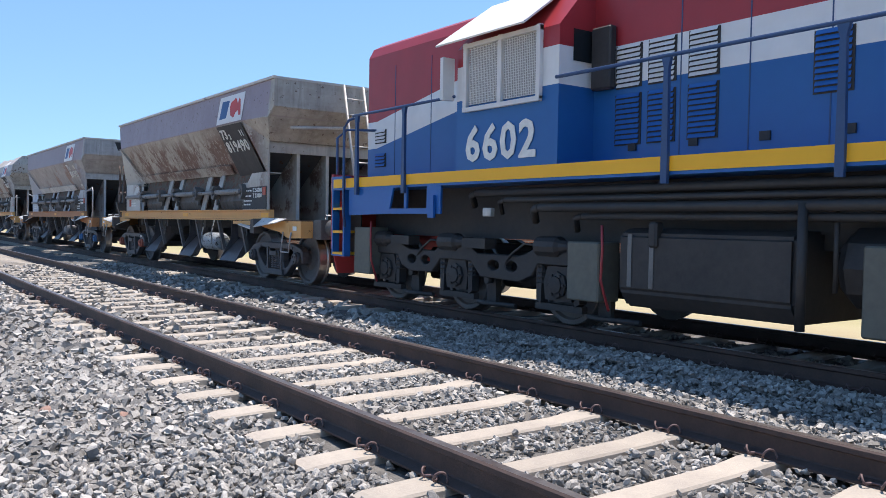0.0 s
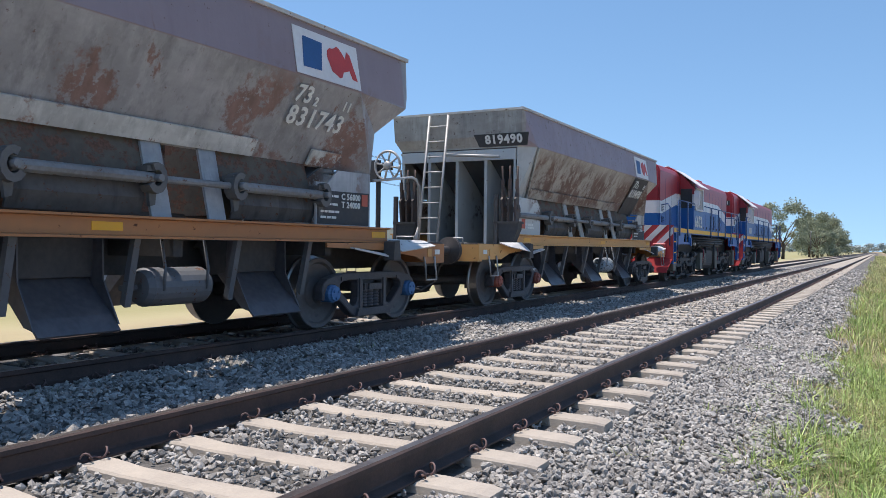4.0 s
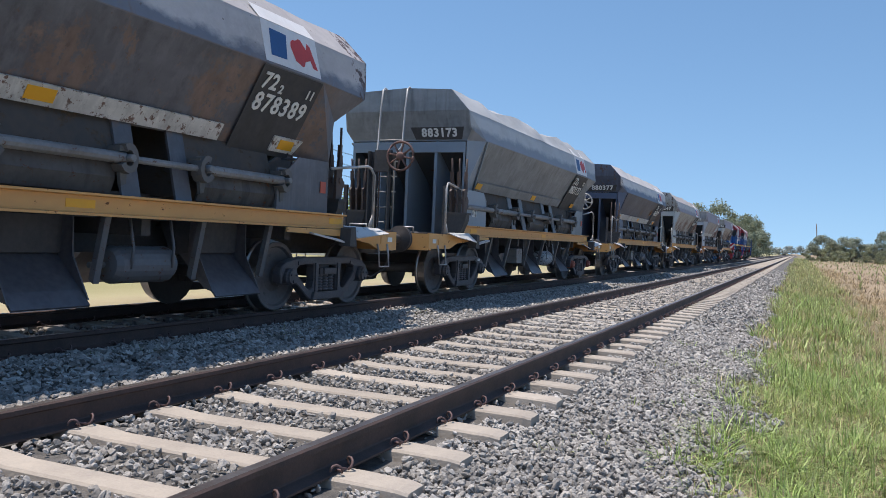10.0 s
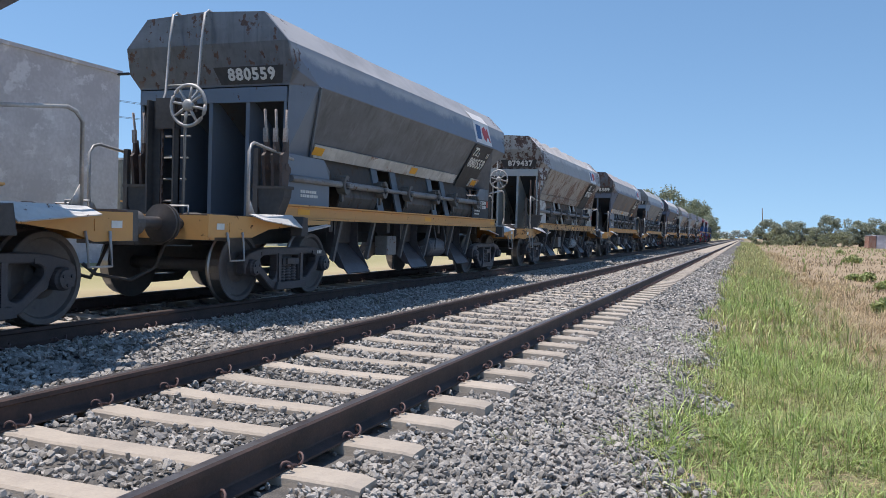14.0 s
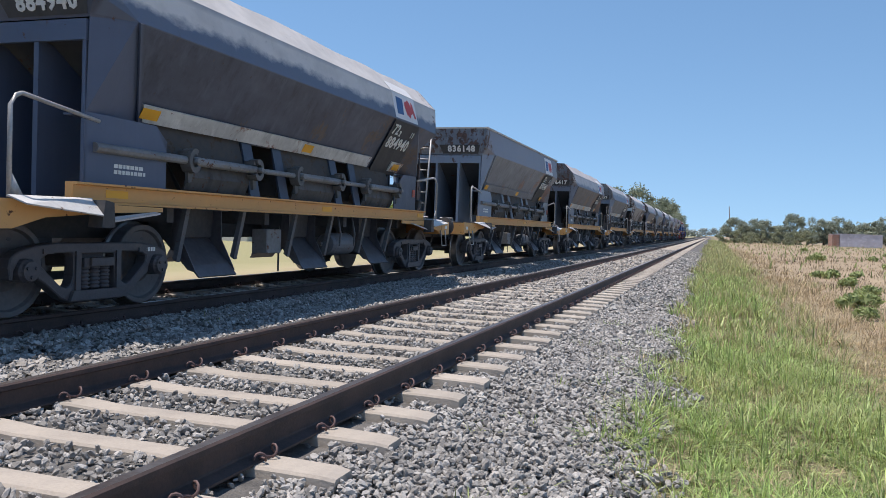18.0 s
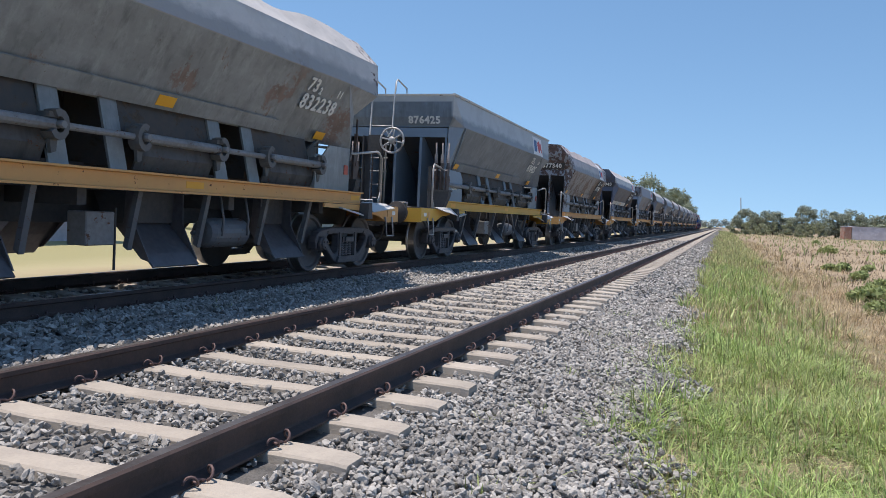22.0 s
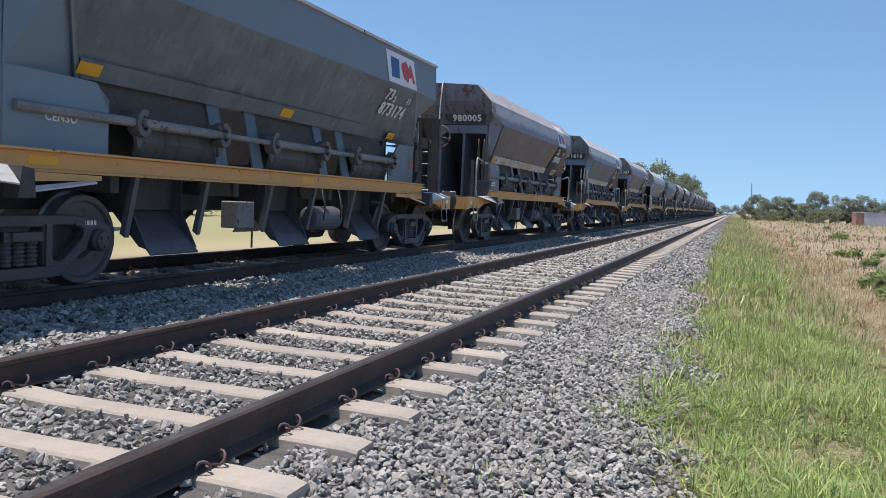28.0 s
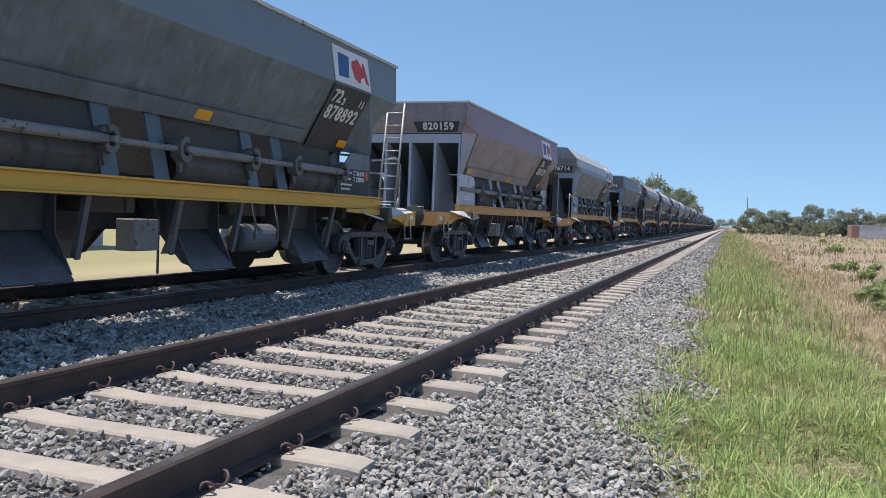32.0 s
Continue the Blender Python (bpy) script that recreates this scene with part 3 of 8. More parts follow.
def rail_profile(c):
    return [(c - 0.07, -0.172), (c + 0.07, -0.172), (c + 0.07, -0.160), (c + 0.014, -0.140), (c + 0.009, -0.130), (c + 0.009, -0.050),
            (c + 0.036, -0.036), (c + 0.036, -0.010), (c + 0.024, 0.0), (c - 0.024, 0.0), (c - 0.036, -0.010), (c - 0.036, -0.036),
            (c - 0.009, -0.050), (c - 0.009, -0.130), (c - 0.014, -0.140), (c - 0.07, -0.160), (c - 0.07, -0.172)]


def track(centre, name, label):
    bm = bmesh.new()
    root = new(name)
    tagged(root, label, "track", kind="structure")
    for s in (-1, 1):
        c = centre + s * HALF
        pr = rail_profile(c)[:-1]
        bm = bmesh.new()
        prism(bm, pr, -260.0, 900.0, "y")
        bm.faces.ensure_lookup_table()
        for f in bm.faces:
            z = f.calc_center_median().z
            if z > -0.006 and abs(f.normal.z) > 0.5 or (z > -0.004):
                f.material_index = 1
        part("rail", bm, [M["rail"], M["railhead"]], root, "rust-brown steel rail with a worn bright head")
    return root


def sleeper():
    """A concrete sleeper with a lowered waist and sloping rail seats."""
    bm = bmesh.new()
    xs = [-1.36, -1.30, -1.02, -0.72, -0.50, 0.50, 0.72, 1.02, 1.30, 1.36]
    top = [-0.185, -0.174, -0.168, -0.169, -0.182, -0.182, -0.169, -0.168, -0.174, -0.185]
    wid = [0.095, 0.105, 0.11, 0.108, 0.095, 0.095, 0.108, 0.11, 0.105, 0.095]
    ring = []
    for x, z, w in zip(xs, top, wid):
        ring.append([bm.verts.new(p) for p in ((x, -w - 0.025, -0.34), (x, -w, z - 0.012), (x, -w + 0.015, z), (x, w - 0.015, z), (x, w, z - 0.012), (x, w + 0.025, -0.34))])
    for a, b in zip(ring, ring[1:]):
        for k in range(5):
            bm.faces.new((a[k], a[k + 1], b[k + 1], b[k]))
    bm.faces.new(ring[0])
    bm.faces.new(ring[-1][::-1])
    return bm


def clip():
    """A spring clip bent from round bar, standing beside the rail foot."""
    bm = bmesh.new()
    ring = [(0.082 + 0.026 * math.cos(a), 0.03 + 0.009 * k, -0.132 + 0.027 * math.sin(a)) for k, a in enumerate(math.radians(-70 + d) for d in range(0, 300, 37))]
    tube(bm, ring, 0.0068, 6)
    ring = [(0.086 + 0.022 * math.cos(a), -0.095 + 0.008 * k, -0.136 + 0.023 * math.sin(a)) for k, a in enumerate(math.radians(200 - d) for d in range(0, 260, 37))]
    tube(bm, ring, 0.0066, 6)
    tube(bm, [(0.10, -0.04, -0.146), (0.062, -0.03, -0.148), (0.055, 0.01, -0.150), (0.085, 0.03, -0.156)], 0.0068, 6)
    return bm


near_track = track(NEAR, "near_track", "railway track with rusty rails on pale concrete sleepers")
far_track = track(FAR, "far_track", "railway track under the train, rails dark with dirt")


# ---- the train ----
RIGHT = (0, 1, 0)


def wheelset():
    bm = bmesh.new()
    for s in (-1, 1):
        pr = [(0.745, 0.10), (0.76, 0.475), (0.785, 0.475), (0.80, 0.45), (0.93, 0.44), (0.938, 0.43), (0.938, 0.385), (0.905, 0.365), (0.885, 0.20), (0.925, 0.13), (0.99, 0.12), (0.99, 0.02)]
        lathe(bm, [(s * d, r) for d, r in pr], "x", 32)
    for f in bm.faces:
        c = f.calc_center_median()
        r = math.hypot(c.y, c.z)
        if r > 0.43 and 0.75 < abs(c.x) < 0.933:
            f.material_index = 1
    rod(bm, (-0.75, 0, 0), (0.75, 0, 0), 0.085, 12)
    for a in range(3):
        an = a * 2.094
        rod(bm, (0.88, 0.29 * math.cos(an), 0.29 * math.sin(an)), (0.897, 0.29 * math.cos(an), 0.29 * math.sin(an)), 0.028, 8, mat=2)
    return bm


def bearing():
    bm = bmesh.new()
    lathe(bm, [(1.0, 0.11), (1.16, 0.11), (1.18, 0.095), (1.205, 0.09), (1.21, 0.03)], "x", 16)
    for k in range(3):
        a = k * 2.094 + 0.5
        rod(bm, (1.2, 0.055 * math.cos(a), 0.055 * math.sin(a)), (1.222, 0.055 * math.cos(a), 0.055 * math.sin(a)), 0.018, 6)
    return bm


def pierced(outer, holes, x0, x1):
    """A thick plate with openings; outlines in y and z."""
    bm = bmesh.new()
    edges = []
    for ring in [outer] + holes:
        vs = [bm.verts.new((x0, y, z)) for y, z in ring]
        edges += [bm.edges.new((vs[i], vs[(i + 1) % len(vs)])) for i in range(len(vs))]
    bmesh.ops.triangle_fill(bm, use_beauty=True, edges=edges)
    flat = bm.faces[:]
    moved = bmesh.ops.extrude_face_region(bm, geom=flat, use_keep_orig=True)["geom"]
    bmesh.ops.translate(bm, vec=(x1 - x0, 0, 0), verts=[v for v in moved if isinstance(v, bmesh.types.BMVert)])
    bmesh.ops.recalc_face_normals(bm, faces=bm.faces[:])
    sharp = [e for e in bm.edges if len(e.link_faces) == 2 and e.calc_face_angle(0) > 0.6]
    bmesh.ops.bevel(bm, geom=sharp, offset=0.012, segments=1, affect="EDGES")
    return bm


def side_frame():
    """A heavy cast bogie frame with two rounded windows and a spring opening."""
    right = [(0.58, 0.70), (0.80, 0.675), (0.99, 0.63), (1.08, 0.57), (1.10, 0.48), (1.08, 0.37), (1.045, 0.36), (1.04, 0.45), (0.98, 0.55), (0.85, 0.55), (0.79, 0.45), (0.77, 0.37), (0.68, 0.32), (0.48, 0.17), (0.36, 0.12)]
    left = [(-y, z) for y, z in right[::-1]]
    hole = [(0.35, 0.605), (0.64, 0.60), (0.73, 0.555), (0.72, 0.48), (0.49, 0.29), (0.42, 0.265), (0.36, 0.29), (0.325, 0.38), (0.325, 0.57)]
    holes = [hole, [(-y, z) for y, z in hole[::-1]], [(-0.24, 0.59), (0.24, 0.59), (0.25, 0.215), (-0.25, 0.215)]]
    bm = pierced(right + left, holes, 1.0, 1.13)
    prism(bm, [(-0.40, 0.14), (0.40, 0.14), (0.36, 0.235), (-0.36, 0.235)], 0.96, 1.17)
    box(bm, 0.95, 1.15, -0.21, 0.21, 0.465, 0.55)
    box(bm, 1.12, 1.18, -0.14, 0.14, 0.475, 0.55)
    for s in (-1, 1):
        prism(bm, [(s * 0.25, 0.22), (s * 0.315, 0.24), (s * 0.315, 0.62), (s * 0.25, 0.62)], 1.1, 1.15)
        box(bm, 1.12, 1.145, s * 0.66 - 0.06, s * 0.66 + 0.06, 0.60, 0.645)
    return bm


def spring():
    bm = bmesh.new()
    pr = [(0.235, 0.01)]
    for k in range(6):
        z = 0.24 + k * 0.038
        pr += [(z, 0.045), (z + 0.012, 0.064), (z + 0.026, 0.064), (z + 0.037, 0.045)]
    lathe(bm, pr + [(0.47, 0.01)], "z", 12, at=(1.07, 0, 0))
    return bm


def mirrored(make, *a):
    def f():
        bm = make(*a)
        bmesh.ops.scale(bm, vec=(-1, 1, 1), verts=bm.verts)
        bmesh.ops.reverse_faces(bm, faces=bm.faces)
        return bm
    return f


WHEELS = []      # every wheelset with its radius, for the motion


def bogie(parent, y, hub=None, base=0.915):
    def bolster():
        bm = bmesh.new()
        box(bm, -1.05, 1.05, -0.16, 0.16, 0.46, 0.66)
        box(bm, -0.35, 0.35, -0.2, 0.2, 0.62, 0.82)
        box(bm, -0.62, -0.5, -0.95, 0.95, 0.3, 0.38)
        box(bm, 0.5, 0.62, -0.95, 0.95, 0.3, 0.38)
        return bm
    b = part("bogie", shared("bolster", bolster, M["bogie"]), None, parent, m=pose(0, y, 0))
    part("side_frame", shared("side_frame", side_frame, M["bogie"]), None, b)
    part("side_frame", shared("side_frame_far", mirrored(side_frame), M["bogie"]), None, b)
    if y < 0:
        def marks():
            bm = bmesh.new()
            for j in range(6):
                box(bm, 1.131, 1.1335, 0.62 + 0.045 * j, 0.65 + 0.045 * j, 0.60, 0.645)
            return bm
        part("worn_writing", shared("frame_marks", marks, M["lettering"]), None, b)["kind"] = "stuff"
    for y0 in (-0.14, 0.0, 0.14):
        part("spring", shared("spring", spring, M["bogie"], True), None, b, m=pose(0, y0, 0))
    for s in (-1, 1):
        w = part("wheelset", shared("wheelset", wheelset, [M["wheel"], M["tread"], M["bogie"]]), None, b, m=pose(0, s * base, 0.45))
        WHEELS.append((w, s * base, 0.45, 0.45))
        key = hub or M["bogie"]
        part("axle_bearing", shared("bearing" + key.name, bearing, key), None, b, m=pose(0, s * base, 0.45))
    return b


def bent_sheet(bm, a, b, n, dent, seed, mat=0):
    """A long sheet between two edge lines, a and b given as (start, end), with dents; roof sheets of one seed meet at their edges."""
    r = random.Random(seed)
    waves = [(r.uniform(0.9, 5.5), r.uniform(-3, 3), r.uniform(0, 6.3)) for _ in range(9)]
    m = 5
    grid = []
    for i in range(n + 1):
        u = i / n
        p = Vector(a[0]).lerp(Vector(a[1]), u)
        q = Vector(b[0]).lerp(Vector(b[1]), u)
        row = []
        for j in range(m + 1):
            v = p.lerp(q, j / m)
            held = min(1.0, (v.z - 3.42) / 0.12) if v.z > 3.421 else math.sin(math.pi * j / m)
            held *= min(1.0, 6 * u, 6 * (1 - u))
            f = sum(math.sin(fy * v.y + fx * abs(v.x) * 2 + ph) / (0.6 + 0.25 * fy) for fy, fx, ph in waves) - 0.7
            row.append(bm.verts.new(v + Vector((0, 0, 1)) * dent * held * f))
        grid.append(row)
    for i in range(n):
        for j in range(m):
            f = bm.faces.new((grid[i][j], grid[i + 1][j], grid[i + 1][j + 1], grid[i][j + 1]))
            f.material_index = mat
            f.smooth = True


KX, KZ, BX, BZ = 1.46, 2.92, 0.94, 2.0        # widest line and lower edge of the side sheets


def on_side(s, y, off=0.0):
    """A place on the leaning side sheet: s runs from its upper to its lower edge."""
    nx, nz = 0.870, -0.492
    return Vector((KX + (BX - KX) * s + nx * off, y, KZ + (BZ - KZ) * s + nz * off))


SIDE_UP = (KX - BX, 0, KZ - BZ)


REAR, FRONT = -4.86, 4.36          # planes of the two end bays


def end_points(e, roofed):
    """The corner places of one end of the hopper: upper edge, brow of the end sheet, end of the widest line, foot of the end sheet,
    where the leaning side sheet is folded, its lower edge, and the corner below."""
    if e < 0:
        c, j, k, p = (1.31, -5.06, 3.43), (1.345, -4.945, 3.09), (KX, -4.45, KZ), (1.225, REAR, 2.88)
        f, b, q = k, (BX, -3.82, BZ), (1.205, REAR, BZ - 0.03)
    else:
        c, j, k, p = (1.33, 5.05, 3.43), (1.375, 4.99, 3.07), (1.43, 4.87, 2.89), (1.21, 4.45, 2.52)
        f, b, q = (KX, 3.75, KZ), (BX, 3.75, BZ), (1.205, FRONT, BZ - 0.03)
    if not roofed:
        c = (1.36, e * 4.98, 3.55)
    return c, j, k, p, f, b, q


def hopper_shell(roofed, seed):
    bm = bmesh.new()
    (c0, j0, k0, p0, f0, b0, q0), (c1, j1, k1, p1, f1, b1, q1) = end_points(-1, roofed), end_points(1, roofed)
    t0, t1 = (0.95, c0[1] - 0.01, 3.82), (0.95, c1[1] - 0.02, 3.82)
    n = 44

    def at(v, s):
        return (s * v[0], v[1], v[2])
    for s in (-1, 1):
        bent_sheet(bm, [at(k0, s), at(f1, s)], [at(c0, s), (s * c1[0], f1[1], c1[2])], n, 0.0, seed)
        bent_sheet(bm, [at(f1, s), at(k1, s)], [(s * c1[0], f1[1], c1[2]), at(c1, s)], 6, 0.0, seed)
        bent_sheet(bm, [at(f0, s), at(f1, s)], [at(b0, s), at(b1, s)], n, 0.007, seed)
        if roofed:
            dent = 0.022 if seed in (4, 13) else 0.016 if seed in (2, 6, 11, 14) else 0.007
            bent_sheet(bm, [at(c0, s), at(c1, s)], [at(t0, s), at(t1, s)], n, dent, seed)
            bent_sheet(bm, [at(t0, s), at(t1, s)], [(0, t0[1], 3.87), (0, t1[1], 3.87)], n, dent, seed)
        else:
            ri0, ri1 = (s * 1.30, c0[1] + 0.06, 3.50), (s * 1.30, c1[1] - 0.06, 3.50)
            bent_sheet(bm, [at(c0, s), at(c1, s)], [ri0, ri1], 4, 0.0, seed)
            bent_sheet(bm, [ri0, ri1], [(s * 0.8, -3.2, 2.3), (s * 0.8, 3.0, 2.3)], 4, 0.0, seed)
    for c, j, k, p, f, b, q, t, e in ((c0, j0, k0, p0, f0, b0, q0, t0, -1), (c1, j1, k1, p1, f1, b1, q1, t1, 1)):
        def face(*vs):
            bm.faces.new([bm.verts.new(v) for v in vs])
        face(at(c, -1), at(c, 1), at(j, 1), at(j, -1))
        face(at(j, -1), at(j, 1), at(p, 1), at(p, -1))
        if roofed:
            face(at(c, -1), at(c, 1), at(t, 1), (0, t[1], 3.87), at(t, -1))
        else:
            face((-1.30, c[1] - e * 0.06, 3.50), (1.30, c[1] - e * 0.06, 3.50), (0.8, e * 3.1, 2.3), (-0.8, e * 3.1, 2.3))
            face(at(c, -1), at(c, 1), (1.30, c[1] - e * 0.06, 3.50), (-1.30, c[1] - e * 0.06, 3.50))
        for s in (-1, 1):
            face(at(c, s), at(k, s), at(j, s))
            face(at(j, s), at(k, s), at(p, s))
            if e > 0:
                face(at(f, s), at(k, s), at(p, s))
            face(at(f, s), at(q, s), at(p, s))
            face(at(f, s), at(b, s), at(q, s))
    bmesh.ops.remove_doubles(bm, verts=bm.verts, dist=0.002)
    bmesh.ops.recalc_face_normals(bm, faces=bm.faces[:])
    for ed in bm.edges:          # folded edges stay crisp
        if len(ed.link_faces) == 2 and ed.calc_face_angle(0.0) > 0.22:
            ed.smooth = False
    return bm


def gate_panel(s, y0, y1):
    """A leaning sheet above a discharge gate."""
    bm = bmesh.new()
    plate(bm, [(s * 0.93, y0, 2.02), (s * 0.93, y1, 2.02), (s * 1.02, y1, 1.70), (s * 1.02, y0, 1.70)], 0.02 * s)
    plate(bm, [(s * 0.93, y0, 1.98), (s * 0.93, y1, 1.98), (s * 0.62, y1 - 0.15, 1.34), (s * 0.62, y0 + 0.15, 1.34)], 0.02 * s)
    return bm


def slope_sheet(s):
    bm = bmesh.new()
    y, z = (FRONT - 0.05, 2.50) if s > 0 else (REAR + 0.05, 2.86)
    plate(bm, [(-1.16, y, z), (1.16, y, z), (0.60, s * 2.2, 1.0), (-0.60, s * 2.2, 1.0)], 0.02 * s)
    return bm


def gate_post(s):
    """An upright plate between two gates, leaning in to the foot of the side sheet."""
    bm = bmesh.new()
    prism(bm, [(s * 1.13, 1.285), (s * 1.16, 1.285), (s * 0.985, 2.03), (s * 0.955, 2.03)], -0.12, 0.12, "y")
    return bm


def divider(s):
    bm = bmesh.new()
    prism(bm, [(s * 0.3, 2.3), (s * 0.92, 2.0), (s * 1.0, 1.70), (s * 0.92, 1.34), (s * 0.3, 1.34)], -0.01, 0.01, "y")
    return bm


def chute_lip(s):
    """The bent lower plate of a discharge chute."""
    bm = bmesh.new()
    prism(bm, [(s * 0.74, 0.76), (s * 0.97, 0.52), (s * 1.10, 0.40), (s * 1.22, 0.27), (s * 1.235, 0.285), (s * 1.115, 0.42), (s * 0.985, 0.54), (s * 0.755, 0.775)], -0.40, 0.40, "y")
    return bm


def chute_cheek(s):
    bm = bmesh.new()
    prism(bm, [(s * 0.55, 1.08), (s * 0.98, 1.08), (s * 0.99, 0.72), (s * 1.20, 0.33), (s * 1.08, 0.36), (s * 0.70, 0.74)], -0.008, 0.008, "y")
    return bm


def chute_funnel(s):
    bm = bmesh.new()
    prism(bm, [(s * 0.42, 1.08), (s * 0.86, 1.08), (s * 0.84, 0.74), (s * 0.60, 0.70)], -0.42, 0.42, "y")
    return bm


def chute_hanger(s):
    bm = bmesh.new()
    prism(bm, [(s * 1.15, 1.09), (s * 1.21, 1.09), (s * 1.10, 0.56), (s * 1.08, 0.46), (s * 1.02, 0.5)], -0.035, 0.035, "y")
    return bm


def ladder(h, lean, top_loop):
    bm = bmesh.new()
    for s in (-1, 1):
        pts = [(s * 0.2, 0, 0), (s * 0.2, lean, h)]
        if top_loop:
            pts = [(s * 0.2, 0, 0), (s * 0.2, 0.02, 1.45), (s * 0.26, lean * 0.6, 1.65), (s * 0.26, lean * 0.8, h - 0.1), (s * 0.26, lean, h + 0.28), (s * 0.26, lean + 0.08, h + 0.33), (s * 0.26, lean + 0.62, h + 0.22), (s * 0.26, lean + 0.66, h + 0.02)]
        tube(bm, pts, 0.019 if top_loop else 0.024, 6)
    k = 0.18
    while k < (h - 0.05 if not top_loop else 1.5):
        rod(bm, (-0.2, lean * k / h, k), (0.2, lean * k / h, k), 0.014, 6)
        k += 0.29
    if top_loop:
        rod(bm, (-0.26, lean * 0.65, 1.75), (0.26, lean * 0.65, 1.75), 0.012, 6)
    return bm


def wheel_rim():
    bm = bmesh.new()
    pts = [(0.262 * math.cos(a * math.pi / 14), 0, 0.262 * math.sin(a * math.pi / 14)) for a in range(29)]
    tube(bm, pts, 0.024, 8)
    return bm


def wheel_hub():
    bm = bmesh.new()
    lathe(bm, [(-0.04, 0.01), (-0.04, 0.05), (-0.02, 0.08), (0.02, 0.08), (0.03, 0.04), (0.13, 0.035), (0.13, 0.01)], "y", 14)
    return bm


def brake_wheel(parent, mat, m):
    bw = part("brake_wheel", shared("wheel_rim" + mat.name, wheel_rim, mat, True), None, parent, m=m)
    part("hub", shared("wheel_hub" + mat.name, wheel_hub, mat, True), None, bw)
    for k in range(8):
        part("spoke", shared("wheel_spoke" + mat.name, lambda: rodded((0.04, 0, 0), (0.25, 0, 0), 0.019), mat), None, bw, m=pose(0, 0, 0, 0, 12 + 45 * k, 0))


def brake_post():
    """Two upright channels joined by a plate at the top."""
    bm = bmesh.new()
    box(bm, -0.25, -0.10, 0.02, 0.05, 0, 1.50)
    box(bm, -0.25, -0.22, -0.08, 0.05, 0, 1.50)
    box(bm, 0.11, 0.20, 0.02, 0.05, 0, 1.50)
    box(bm, 0.175, 0.20, -0.08, 0.05, 0, 1.50)
    box(bm, -0.12, 0.22, -0.06, 0.018, 1.12, 1.52)
    box(bm, -0.28, 0.23, -0.10, 0.07, -0.004, 0.02)
    box(bm, 0.18, 0.50, -0.05, -0.012, 1.33, 1.47)
    return bm


def chain():
    bm = bmesh.new()
    for j in range(17):
        z = 1.12 - 0.06 * j
        d = (0.018, 0.007) if j % 2 else (0.007, 0.018)
        box(bm, -0.02 - d[0], -0.02 + d[0], -0.03 - d[1], -0.03 + d[1], z - 0.068, z)
    return bm


def barrel():
    """A drawhook with its guard box between the buffers."""
    bm = bmesh.new()
    lathe(bm, [(-0.05, 0.09), (0.30, 0.09), (0.31, 0.06), (0.85, 0.06), (0.86, 0.02)], "y", 12)
    box(bm, -0.16, 0.16, -0.1, 0.12, -0.16, 0.14)
    box(bm, -0.1, 0.1, 0.6, 0.86, -0.14, 0.10)
    return bm


def buffer_case():
    bm = bmesh.new()
    box(bm, -0.20, 0.20, -0.02, 0.26, -0.19, 0.13)
    lathe(bm, [(0.2, 0.12), (0.27, 0.135), (0.46, 0.13), (0.48, 0.10), (0.50, 0.05)], "y", 20)
    return bm


def buffer_head():
    bm = bmesh.new()
    lathe(bm, [(0.45, 0.03), (0.46, 0.07), (0.79, 0.07), (0.82, 0.16), (0.835, 0.215), (0.862, 0.215), (0.874, 0.18), (0.876, 0.03)], "y", 28)
    return bm


def pad(s, y):
    bm = bmesh.new()
    box(bm, s * 1.385, s * 1.393, y - 0.055, y + 0.055, 0.90, 1.01)
    return bm


def hoses():
    bm = bmesh.new()
    for x in (-0.45, 0.4):
        tube(bm, [(x, 0, 0), (x + 0.02, 0.12, -0.1), (x + 0.04, 0.25, -0.36), (x * 0.7, 0.55, -0.5), (x * 0.4, 0.95, -0.42), (x * 0.3, 1.1, -0.3)], 0.022, 6)
    return bm


def lever():
    """One brake lever: a notched quadrant plate with a bent arm."""
    bm = bmesh.new()
    prism(bm, [(-0.07, 0.02), (0.08, 0.0), (0.10, 0.20), (0.14, 0.24), (0.13, 0.30), (0.05, 0.33), (0.06, 0.46), (0.035, 0.66), (-0.03, 0.66), (-0.05, 0.48), (-0.10, 0.44), (-0.08, 0.22)], -0.021, 0.021, "x")
    rod(bm, (-0.035, 0.02, 0.30), (0.035, 0.02, 0.30), 0.05, 8)
    rod(bm, (-0.03, 0.0, 0.52), (0.03, 0.0, 0.52), 0.035, 8)
    return bm


def lever_handle():
    bm = bmesh.new()
    tube(bm, [(0, 0.0, 0.60), (0.005, -0.01, 0.78), (0.015, -0.05, 1.04)], 0.017, 6)
    box(bm, -0.024, 0.028, -0.045, 0.0, 0.62, 0.80)
    return bm


def lever_base():
    bm = bmesh.new()
    prism(bm, [(-0.12, 0.06), (0.34, 0.06), (0.33, -0.08), (0.22, -0.35), (0.0, -0.35), (-0.11, -0.08)], -0.09, 0.09, "y")
    box(bm, -0.14, 0.36, -0.11, 0.11, 0.02, 0.06)
    box(bm, -0.13, -0.06, -0.11, -0.04, -0.35, 0.55)
    return bm


